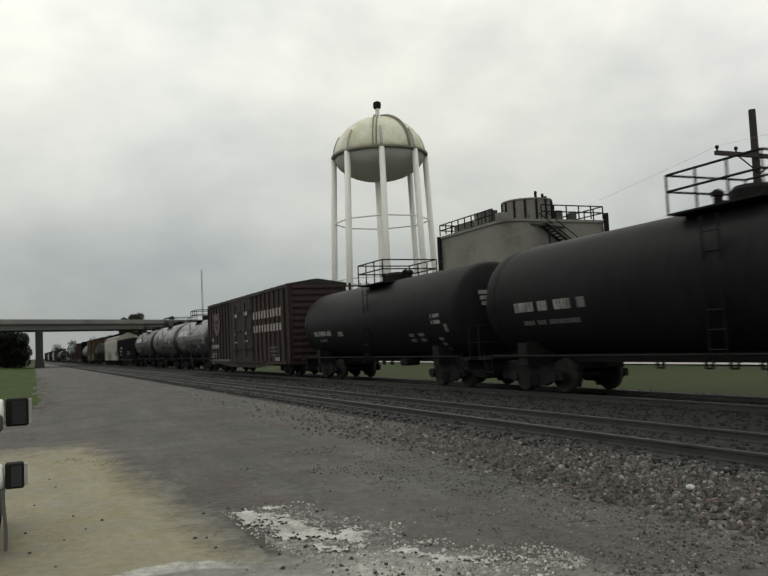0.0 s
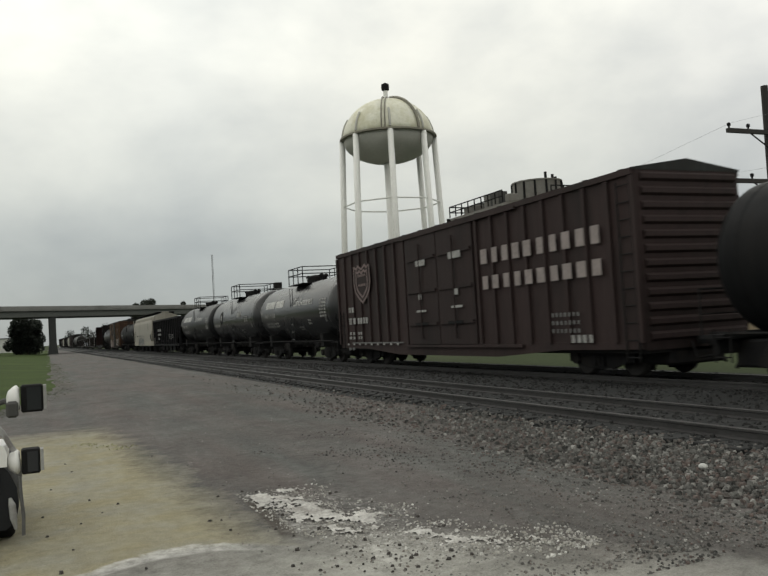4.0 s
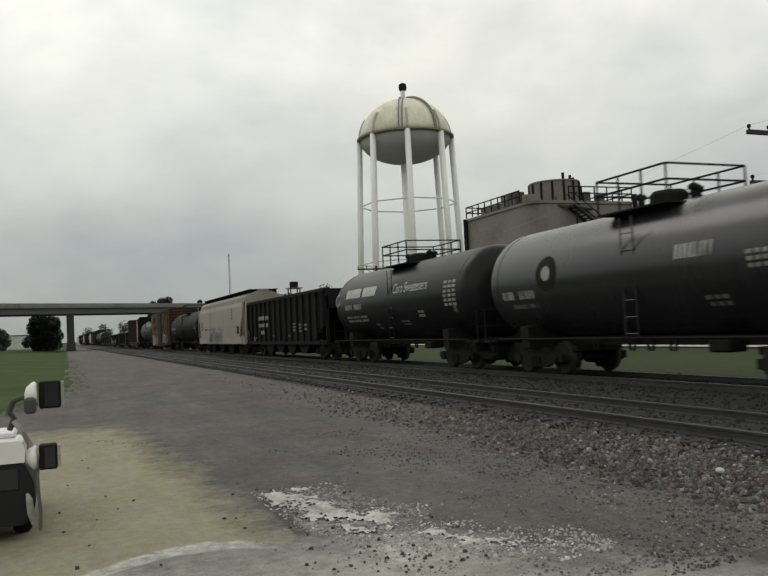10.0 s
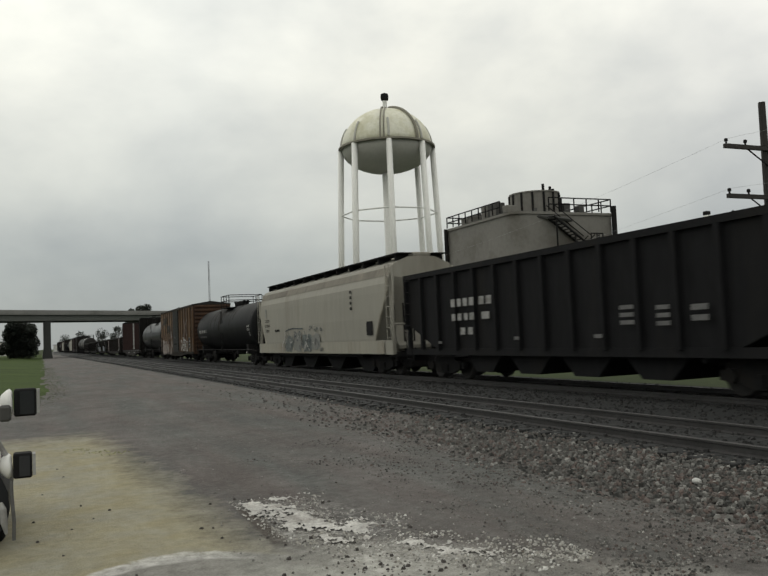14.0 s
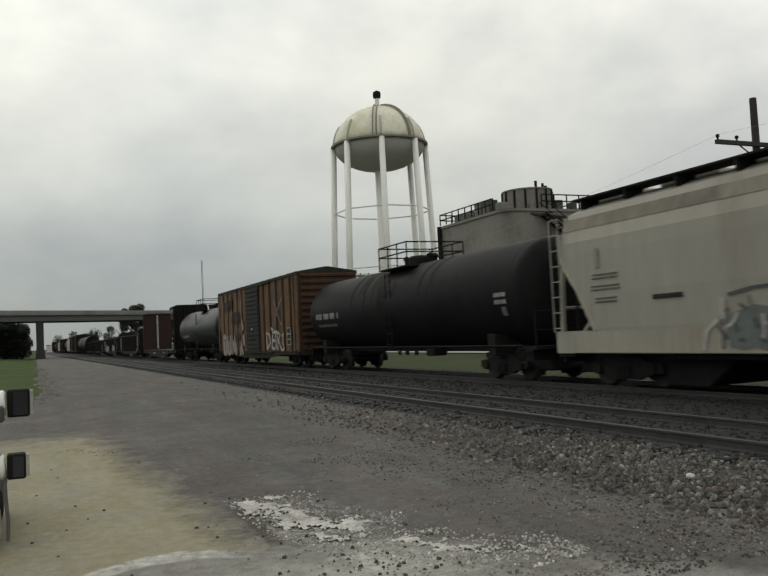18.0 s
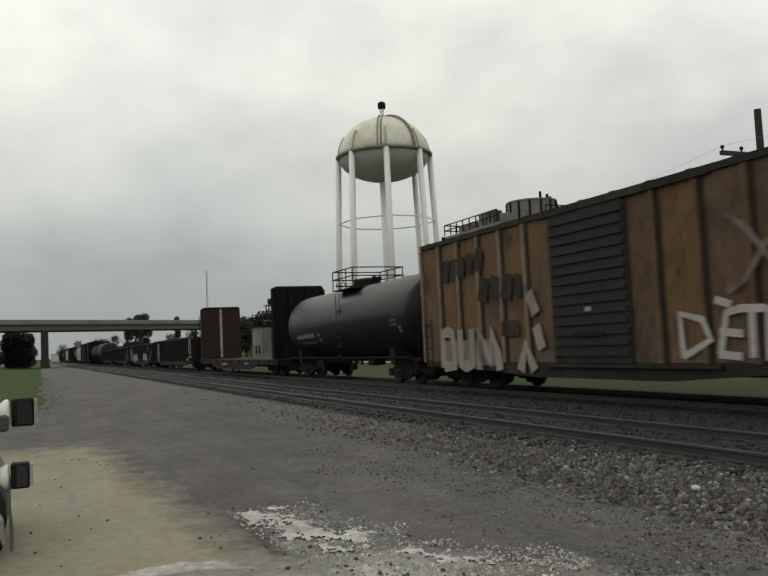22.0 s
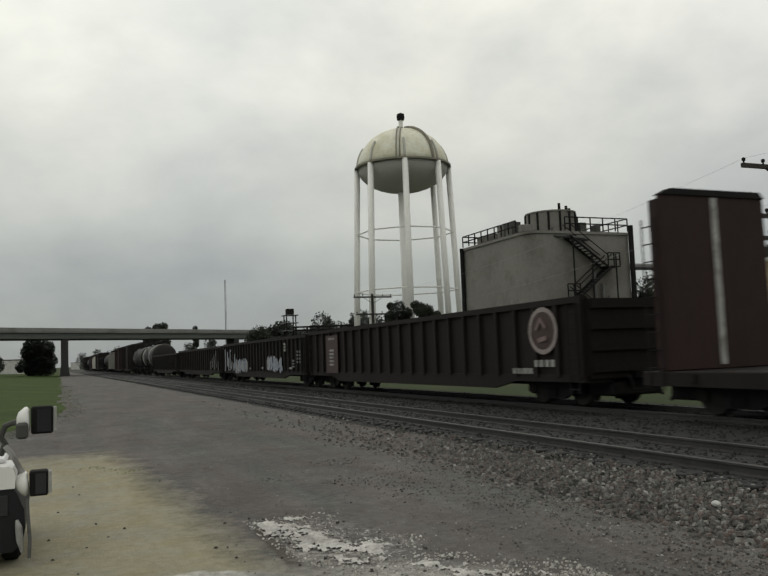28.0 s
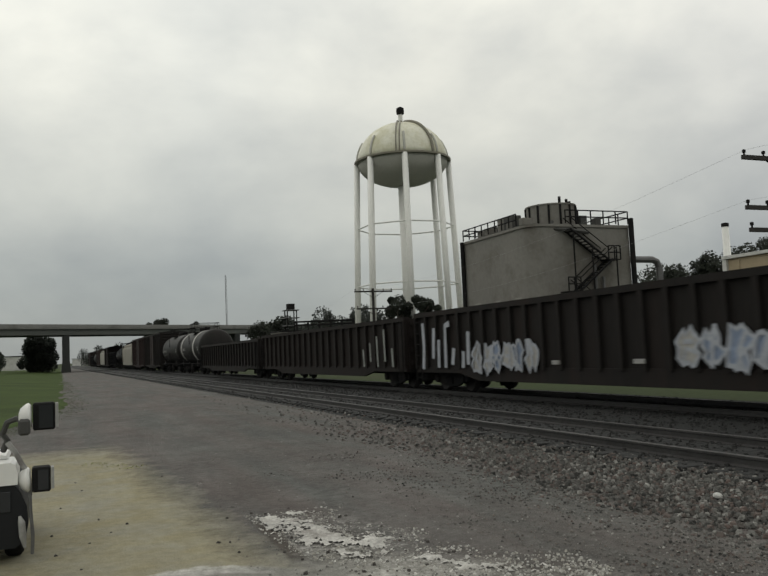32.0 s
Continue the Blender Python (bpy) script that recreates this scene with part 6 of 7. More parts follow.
def water_tower():
    c = bearing(24.43, 108)
    tw = thing("water_tower", "pale yellow and silver water tower on eight legs", "water tower", at=Matrix.Translation(c))
    R, zr = 6.12, 27.0
    bm = bmesh.new()
    lathe(bm, [(R * math.cos(a) if a < 1.56 else .02, zr + 5.35 * math.sin(a)) for a in [math.pi / 2 * k / 12 for k in range(13)]], "z", 48)
    part("dome", bm, TOWERTOP, tw, smooth=True)
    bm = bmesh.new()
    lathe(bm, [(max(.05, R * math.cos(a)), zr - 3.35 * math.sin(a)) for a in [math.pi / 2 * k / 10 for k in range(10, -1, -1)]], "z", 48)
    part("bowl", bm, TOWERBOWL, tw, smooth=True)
    bm = bmesh.new()
    lathe(bm, [(R - .05, zr - .16), (R + .45, zr - .16), (R + .45, zr + .06), (R - .05, zr + .06)], "z", 48)
    part("balcony", bm, TOWERDARK, tw, "dark rim round the tank")
    for k in range(8):
        a = radians(24.28 - 3 + 45 * k + 180)
        top_ = Vector((math.sin(a) * (R + .1), math.cos(a) * (R + .1), zr - .15))
        bot = Vector((math.sin(a) * (R + 1.0), math.cos(a) * (R + 1.0), -.1))
        bm = bmesh.new()
        tube(bm, [bot, top_], .4, 12)
        leg = part("leg", bm, TOWER, tw, smooth=True)
        bm = bmesh.new()
        lathe(bm, [(.9, -.1), (.9, .5), (.6, .6)], "z", 12, (bot.x, bot.y, 0))
        part("footing", bm, CONC, leg)
        # meridian strip over the dome
        bm = bmesh.new()
        pts = [Vector((math.sin(a) * R * 1.012 * math.cos(q), math.cos(a) * R * 1.012 * math.cos(q), zr + 5.4 * math.sin(q))) for q in [.05 + .5 * j / 6 for j in range(7)]]
        tube(bm, pts, .16, 6)
        part("dome_strap", bm, TOWERBOWL, leg)
    for z, rr in ((18.0, R + .4), (10.2, R + .66)):
        for k in range(8):
            a0, a1 = radians(24.28 - 3 + 45 * k), radians(24.28 - 3 + 45 * k + 45)
            bm = bmesh.new()
            tube(bm, [(math.sin(a0) * rr, math.cos(a0) * rr, z), (math.sin(a1) * rr, math.cos(a1) * rr, z)], .09, 6)
            part("strut", bm, TOWER, tw)
    bm = bmesh.new()
    tube(bm, [(0, 0, 0), (0, 0, zr - 3.4)], .75, 16)
    part("riser_pipe", bm, TOWER, tw, smooth=True)
    a = radians(24.28 + 185)
    bm = bmesh.new()
    for s in (-.25, .25):
        pts = [Vector((math.sin(a) * R * 1.03 * math.cos(q) + s, math.cos(a) * R * 1.03 * math.cos(q), zr + 5.48 * math.sin(q))) for q in [.0 + 1.5 * j / 10 for j in range(11)]]
        tube(bm, pts, .1, 5)
    part("dome_ladder", bm, TOWERDARK, tw)
    a = radians(24.28 + 140)
    bm = bmesh.new()
    pts = [Vector((math.sin(a) * R * 1.03 * math.cos(q), math.cos(a) * R * 1.03 * math.cos(q), zr + 5.48 * math.sin(q))) for q in [.0 + 1.45 * j / 12 for j in range(13)]]
    tube(bm, pts, .2, 6)
    part("dome_pipe", bm, TOWERDARK, tw)
    bm = bmesh.new()
    tube(bm, [(0, 0, zr + 5.2), (0, 0, zr + 6.6)], .3, 10)
    part("vent", bm, TOWER, tw)
    bm = bmesh.new()
    lathe(bm, [(.1, zr + 6.5), (.5, zr + 6.7), (.55, zr + 7.1), (.5, zr + 7.5), (.1, zr + 7.7)], "z", 14)
    part("beacon", bm, STEEL, tw, "dark round beacon on the top")


water_tower()

bm = grid_sheet([29.3 + 1.0 * k for k in range(5)], [-40 + 6 * k for k in range(30)], lambda x, y: .05 + .02 * noise.noise((x, y * .3, 0)))
tagged(finish("yard_road", bm, CHALK, smooth=True), "pale dusty yard road behind the tracks", "yard road", kind="structure")


def rail_run(parent, pts, h=1.1, n_mid=2, material=GALV, step=1.15):
    bm = bmesh.new()
    for a, b in zip(pts, pts[1:]):
        a, b = Vector(a), Vector(b)
        for k in range(1, n_mid + 1):
            up = Vector((0, 0, h * k / n_mid))
            tube(bm, [a + up, b + up], .055, 5)
        n_ = max(1, int((b - a).length / step))
        for k in range(n_ + 1):
            p = a + (b - a) * k / n_
            tube(bm, [p, p + Vector((0, 0, h))], .06, 5)
    return part("guard_rail", bm, material, parent)


def process_hall():
    x0, x1, y0, y1, zt = 36.0, 45.9, 55.0, 66.3, 11.2
    h = thing("process_hall", "tall grey block process hall with roof drums and outside stair", "industrial building")
    bm = bmesh.new()
    rc = 1.3
    arc = [(x0 + rc - rc * math.sin(a), y0 + rc - rc * math.cos(a)) for a in [math.pi / 2 * k / 6 for k in range(7)]]
    prism(bm, arc + [(x0, y1), (x1, y1), (x1, y0)], "z", -.1, zt)
    wall = part("wall", bm, HALL, h)
    # rows of paler blockwork low on the side wall
    for k in range(9):
        bm = bmesh.new()
        ya = y0 + .6 + 1.14 * k
        bevelbox(bm, x0 - .03, x0 + .01, ya, ya + .98 + .1 * (k % 3), 4.2 + .12 * (k % 2), 5.25 + .14 * ((k * 5) % 3), .01)
        part("patch", bm, HALLPALE, wall, "paler blockwork")
    bm = bmesh.new()
    prism(bm, [(x + (.15 if x > x0 + 2 else -.12), y + (.15 if y > y0 + 2 else -.12)) for x, y in arc + [(x0, y1), (x1, y1), (x1, y0)]], "z", zt - .02, zt + .2)
    roof = part("roof", bm, HALL, h)
    bm = bmesh.new()
    tube(bm, [(x0 - .2, y1 - .1, 0), (x0 - .2, y1 - .1, zt + .2)], .2, 8)
    part("downpipe", bm, STEEL, h)
    bm = bmesh.new()
    tube(bm, [(x1 + .1, y0 - .25, 0), (x1 + .1, y0 - .25, zt + .8)], .22, 8)
    part("downpipe", bm, STEEL, h)
    rail_run(roof, [(x0, y0 + 2, zt + .3), (x0, y1, zt + .3), (x1, y1, zt + .3)], 1.0, 2, STEEL)
    rail_run(roof, [(x0 + 3.5, y0, zt + .3), (x1, y0, zt + .3), (x1, y1, zt + .3)], 1.1, 2, STEEL)
    for nm, cx, cy, r, z1 in (("roof_drum", 39.9, 57.6, 2.1, 13.2), ("roof_drum", 37.6, 60.6, 1.05, 12.55)):
        bm = bmesh.new()
        lathe(bm, [(r, zt + .25), (r, z1), (r * 1.03, z1), (r * 1.03, z1 + .12), (r * .3, z1 + .25)], "z", 28, (cx, cy, 0))
        d = part(nm, bm, HALL, h)
        if r > 2:
            for k in range(14):
                a = 2 * math.pi * k / 14
                bm = bmesh.new()
                tube(bm, [(cx + math.cos(a) * r * 1.02, cy + math.sin(a) * r * 1.02, zt + .3), (cx + math.cos(a) * r * 1.02, cy + math.sin(a) * r * 1.02, z1)], .1, 5)
                part("stave", bm, STEEL, d)
            for k, (dx, hh) in enumerate(((.4, .9), (1.1, .7), (1.4, .5))):
                bm = bmesh.new()
                tube(bm, [(cx + dx, cy - .8, z1), (cx + dx, cy - .8, z1 + hh)], .12, 8)
                part("vent_pipe", bm, STEEL, d)
    for k, yy in enumerate((56.6, 58.6, 62.4, 63.6)):
        bm = bmesh.new()
        bevelbox(bm, x0 + .2, x0 + 1.2, yy - .35, yy + .35, zt + .28, zt + .9, .05)
        part("roof_vent", bm, HALL, h)
    for xa, ya, wx, wy, hz in ((36.4, 58.2, .9, 1.4, 1.25), (37.2, 62.6, 1.1, 1.0, .95), (41.9, 56.2, .7, .8, 1.0), (43.3, 56.0, .6, .6, .8)):
        bm = bmesh.new()
        bevelbox(bm, xa, xa + wx, ya, ya + wy, zt + .2, zt + .2 + hz, .04)
        part("roof_cabinet", bm, STEELGREY, h, "dark grey roof cabinet")
    bm = bmesh.new()
    tube(bm, [(38.4, y0 + .3, zt + .5), (38.2, y0 + .2, zt - .2), (39.2, y0 - .3, zt - .3), (41.5, y0 - .3, zt - .5)], .16, 6)
    part("roof_pipe", bm, STEELGREY, h)
    # outside stair on the end wall
    st = part("stair", bmesh.new(), GALV, h)
    runs = (((39.2, 10.9), (42.8, 8.4)), ((43.2, 8.4), (39.8, 5.8)), ((39.6, 5.8), (43.0, 3.1)))
    for i, ((xa, za), (xb, zb)) in enumerate(runs):
        y = y0 - .55 - (.1 if i % 2 else 0)
        bm = bmesh.new()
        for dy in (-.45, .45):
            tube(bm, [(xa, y + dy, za), (xb, y + dy, zb)], .1, 5)
            tube(bm, [(xa, y + dy, za + 1), (xb, y + dy, zb + 1)], .045, 5)
        for k in range(13):
            f_ = k / 12
            box(bm, xa + (xb - xa) * f_ - .13, xa + (xb - xa) * f_ + .13, y - .42, y + .42, za + (zb - za) * f_ - .03, za + (zb - za) * f_ + .02)
        part("flight", bm, STEEL, st)
        bm = bmesh.new()
        s = 1 if xb > xa else -1
        box(bm, min(xb, xb + s * 1.2), max(xb, xb + s * 1.2), y - .6, y0, zb - .08, zb)
        part("landing", bm, STEEL, st)
        rail_run(st, [(xb, y - .55, zb), (xb + s * 1.2, y - .55, zb)], 1.1, 2, STEEL, .6)
    for x in (39.4, 41.2, 43.6):
        bm = bmesh.new()
        tube(bm, [(x, y0 - 1.1, 0), (x, y0 - 1.1, 10.6 if x < 40 else 9.4)], .07, 6)
        part("stair_post", bm, STEEL, st)
    for k, x in enumerate((42.0, 42.8, 43.4)):
        bm = bmesh.new()
        tube(bm, [(x, y0 - .25, 0), (x, y0 - .25, 8 - k)], .13, 8)
        part("wall_pipe", bm, GALV, h)
    bm = bmesh.new()
    tube(bm, [(x1, y0 + 1, 8.6), (x1 + 3.2, y0 + 1, 8.6), (x1 + 3.7, y0 + 1, 8.4), (x1 + 3.95, y0 + 1, 7.9), (x1 + 4.0, y0 + 1, 0)], .3, 10)
    part("elbow_duct", bm, GALV, h, "grey elbow duct")
    return h


process_hall()


def plain_building(name, label, x0, x1, y0, y1, zt, material, windows=(), roof_m=STEEL, category="building"):
    """windows: rows of (y, z0, z1, width) on the wall that faces the track."""
    b = thing(name, label, category)
    bm = bmesh.new()
    bevelbox(bm, x0, x1, y0, y1, -.1, zt, .04)
    wall = part("wall", bm, material, b)
    bm = bmesh.new()
    box(bm, x0 - .2, x1 + .2, y0 - .2, y1 + .2, zt, zt + .18)
    part("roof", bm, roof_m, b)
    for y, za, zb, w in windows:
        bm = bmesh.new()
        box(bm, x0 - .03, x0 + .02, y - w / 2, y + w / 2, za, zb)
        wd = part("window", bm, GLASSDARK, wall)
        bm = bmesh.new()
        for q in ((y - w / 2 - .06, y - w / 2), (y + w / 2, y + w / 2 + .06)):
            box(bm, x0 - .05, x0 + .01, q[0], q[1], za - .06, zb + .06)
        box(bm, x0 - .05, x0 + .01, y - w / 2, y + w / 2, zb, zb + .06)
        box(bm, x0 - .05, x0 + .01, y - w / 2, y + w / 2, za - .06, za)
        part("frame", bm, GALV, wd)
    return b


plain_building("brick_building", "low red brick building behind the tracks", 38, 46, 74, 90, 4.6, BRICK, [(77, 1.4, 2.6, 1.2), (81, 1.4, 2.6, 1.2), (85, 1.4, 2.6, 1.2)])
plain_building("loading_annex", "dark grey loading annex at the hall's foot", 34.5, 35.98, 52.6, 66.6, 3.85, ANNEX)
shed = plain_building("utility_shed", "grey-green metal utility shed", 36.2, 40.0, 37.0, 40.8, 4.6, SHED, [(38.0, .5, 1.5, 1.3), (39.8, .5, 1.5, 1.1)], SHED)
for k in range(5):
    bm = bmesh.new()
    box(bm, 36.165, 36.2, 37.3 + .8 * k, 37.36 + .8 * k, .1, 4.55)
    part("siding_seam", bm, SHED, shed)
bm = bmesh.new()
bevelbox(bm, 36.1, 36.19, 36.95, 40.85, 3.95, 4.25, .02)
part("fascia", bm, HALL, shed, "pale grey fascia band")
tanb = plain_building("tan_building", "pale tan metal-sided building with a white roof edge", 36, 50, 6, 34.9, 6.05, TANWALL, [(30, 1.2, 2.4, 1.4), (24, 1.2, 2.4, 1.4)], WHITE)
bm = bmesh.new()
box(bm, 35.85, 36.15, 34.8, 35.1, 0, 6.04)
part("corner_post", bm, WHITE, tanb, "white corner post")
for k in range(14):
    bm = bmesh.new()
    y = 34 - 2 * k
    box(bm, 35.95, 36.0, y - .04, y + .04, 0, 6.0)
    part("siding_seam", bm, TANWALL, tanb)
bm = bmesh.new()
tube(bm, [(35.7, 34.2, 0), (35.2, 33.2, 2.6), (35.0, 32.4, 3.1), (35.2, 31.6, 2.6), (35.6, 30.6, 0)], .16, 8)
part("hose_arch", bm, STEEL, tanb, "dark arched pipe before the wall")
stack = thing("vent_stack", "white vent stack with a dark cap", "vent stack")
bm = bmesh.new()
tube(bm, [(36.75, 35.55, 0), (36.75, 35.55, 8.1)], [.3, .19], 12)
part("pipe", bm, TOWER, stack, smooth=True)
bm = bmesh.new()
lathe(bm, [(.2, 8.05), (.22, 8.12), (.22, 8.26), (.06, 8.3)], "z", 12, (36.75, 35.55, 0))
part("cap", bm, STEEL, stack)
pipe_run = thing("pipe_run", "long white pipe on posts", "pipe")
bm = bmesh.new()
tube(bm, [(35.6, 35.2, 4.5), (35.6, 43.4, 4.5)], .13, 8)
part("pipe", bm, WHITE, pipe_run)
for k in range(2):
    bm = bmesh.new()
    tube(bm, [(35.6, 36.2 + 6.4 * k, 0), (35.6, 36.2 + 6.4 * k, 4.45)], .08, 6)
    part("post", bm, GALV, pipe_run)
low_pipe = thing("low_pipe", "white low pipe loop before the tan wall", "pipe")
bm = bmesh.new()
tube(bm, [(35.4, 36.1, 3.0), (35.4, 34.6, 3.0), (35.4, 34.42, 2.9), (35.4, 34.42, 2.2), (35.4, 34.3, 2.05), (35.4, 27.5, 2.05)], .11, 8)
part("pipe", bm, WHITE, low_pipe)
for y in (35.9, 33.0, 29.5):
    bm = bmesh.new()
    tube(bm, [(35.4, y, 0), (35.4, y, 3.0 if y > 35 else 2.0)], .07, 6)
    part("post", bm, GALV, low_pipe)
cabinet_ = thing("pump_cabinet", "grey pump cabinet on a skid beside the shed", "pump cabinet")
bm = bmesh.new()
bevelbox(bm, 35.0, 35.9, 35.3, 36.7, .3, 2.1, .05)
part("body", bm, GALV, cabinet_)
bm = bmesh.new()
bevelbox(bm, 34.9, 36.0, 35.1, 36.9, 0, .3, .03)
part("skid", bm, STEEL, cabinet_)
bm = bmesh.new()
tube(bm, [(35.4, 36.0, 2.05), (35.4, 36.0, 2.6), (35.4, 36.6, 2.75)], .1, 8)
part("outlet", bm, WHITE, cabinet_)
arch = thing("white_hood", "white rounded equipment hood by the brick wall", "equipment hood")
bm = bmesh.new()
tube(bm, [(35.6, 70.9, .5), (35.6, 71.3, 1.7), (35.6, 72.2, 2.45), (35.6, 73.6, 2.75), (35.6, 75.0, 2.5), (35.6, 76.0, 1.8), (35.6, 76.4, .5)], [.3, .42, .5, .55, .5, .42, .3], 10)
part("hood", bm, WHITE, arch)
for y in (71.3, 73.1, 74.4, 76.0):
    bm = bmesh.new()
    bevelbox(bm, 35.35, 35.85, y - .32, y + .32, 0, 2.3 if 72 < y < 76 else 1.7, .05)
    part("stand", bm, WHITE, arch)
fence = thing("yard_fence", "grey pipe fence along the yard", "fence")
for k in range(12):
    bm = bmesh.new()
    tube(bm, [(33.5, 52 + 2 * k, 0), (33.5, 52 + 2 * k, 1.9)], .05, 6)
    part("post", bm, GALV, fence)
for z in (.7, 1.3, 1.85):
    bm = bmesh.new()
    tube(bm, [(33.5, 52, z), (33.5, 74, z)], .035, 6)
    part("rail", bm, GALV, fence)


def utility_pole(x, y, top, arms, label):
    p = thing("utility_pole", label, "utility pole", "utility poles along the track", at=Matrix.Translation((x, y, 0)))
    bm = bmesh.new()
    tube(bm, [(0, 0, -.2), (0, 0, top)], [.17, .12], 10)
    part("pole", bm, POLEWOOD, p)
    for z, hw in arms:
        bm = bmesh.new()
        box(bm, -hw, hw, -.2, -.08, z - .07, z + .07)
        a = part("crossarm", bm, POLEWOOD, p)
        for k in (-1, -.55, .55, 1):
            bm = bmesh.new()
            lathe(bm, [(.03, z + .07), (.03, z + .14), (.06, z + .15), (.06, z + .24), (.02, z + .26)], "z", 8, (k * (hw - .08), -.14, 0))
            part("insulator", bm, STEEL, a)
        bm = bmesh.new()
        tube(bm, [(-hw * .5, -.15, z - .05), (0, -.12, z - .6), (hw * .5, -.15, z - .05)], .025, 4)
        part("brace", bm, STEEL, a)
    return p


P1, P2, P3 = (23.1, 19.6), (28.0, 69.7), (30.5, 125)
utility_pole(*P1, 9.2, [(7.55, 2.0), (5.88, 2.0), (5.14, 1.9)], "dark wooden utility pole with three crossarms")
utility_pole(*P2, 7.5, [(7.2, 1.9), (5.6, 1.7)], "dark wooden utility pole with two crossarms")
utility_pole(*P3, 4.6, [(4.3, 1.2)], "distant wooden utility pole with a crossarm")
for i, (dx, za, zb, zc_) in enumerate(((-1.85, 7.8, 7.45, 4.5), (-1.85, 6.13, 5.85, 4.4))):
    wire = thing("wire", "thin sagging overhead wire between poles", "wire", "overhead wires")
    bm = bmesh.new()
    for (pa, z0), (pb, z1) in ((((P1[0] - 2, -30), za), (P1, za)), ((P1, za), (P2, zb)), ((P2, zb), (P3, zc_))):
        tube(bm, [(pa[0] + (pb[0] - pa[0]) * k / 8 + dx, pa[1] + (pb[1] - pa[1]) * k / 8 - .14, z0 + (z1 - z0) * k / 8 - 4.2 * (k / 8) * (1 - k / 8)) for k in range(9)], .0035, 4)
    part("cable", bm, WIRE, wire)

# antenna mast far off
mast = thing("antenna_mast", "thin distant lattice antenna mast", "antenna mast")
mc = bearing(11.55, 260)
for k in range(3):
    bm = bmesh.new()
    a = 2.1 * k
    tube(bm, [mc + Vector((.3 * math.cos(a), .3 * math.sin(a), 0)), mc + Vector((.2 * math.cos(a), .2 * math.sin(a), 27.5))], .055, 5)
    part("leg", bm, GALV, mast)

# ---- overpass ----


def overpass():
    br = thing("overpass", "concrete road overpass with steel girders over the tracks", "bridge")
    a, b = Vector((-7.5, 160, 0)), Vector((48, 200, 0))
    d = (b - a).normalized()
    n_ = Vector((-d.y, d.x, 0))
    m = Matrix.Translation(a) @ Matrix((d, n_, Vector((0, 0, 1)))).transposed().to_4x4()
    z0 = 7.25
    bm = bmesh.new()
    box(bm, -90, 150, -.3, 9.5, z0 + 1.15, z0 + 1.4, m)
    part("deck", bm, CONC, br)
    for k in range(5):
        y = .3 + 2.2 * k
        bm = bmesh.new()
        box(bm, -90, 150, y - .18, y + .18, z0, z0 + 1.15, m)
        part("girder", bm, GIRDER, br)
    for y in (-.35, 9.3):
        bm = bmesh.new()
        box(bm, -90, 150, y, y + .25, z0 + 1.4, z0 + 2.05, m)
        part("parapet", bm, CONC, br)
    for s, wide, m_ in ((13.2, .62, PIERDARK), (62, .62, PIERDARK)):
        p = m @ Vector((s, .3, 0))
        bm = bmesh.new()
        prism(bm, [(p.x - wide * 1.5, -.4), (p.x - wide, 2.2), (p.x - wide, z0), (p.x + wide, z0), (p.x + wide, 2.2), (p.x + wide * 1.5, -.4)], "y", p.y - .3, p.y + 9)
        part("pier", bm, m_, br)
    bm = bmesh.new()
    prism(bm, [(85, -.3), (100, z0 + 1.2), (150, z0 + 1.2), (150, -.3)], "y", -4, 13)
    for q in bm.verts:
        q.co = m @ q.co
    part("embankment", bm, GRASS, br, "grassy approach embankment")
    bm = bmesh.new()
    prism(bm, [(-28, -.3), (-38, z0 + 1.2), (-90, z0 + 1.2), (-90, -.3)], "y", -4, 13)
    for q in bm.verts:
        q.co = m @ q.co
    bmesh.ops.recalc_face_normals(bm, faces=bm.faces[:])
    part("embankment", bm, GRASS, br, "grassy approach embankment")


overpass()

# ---- trees ----


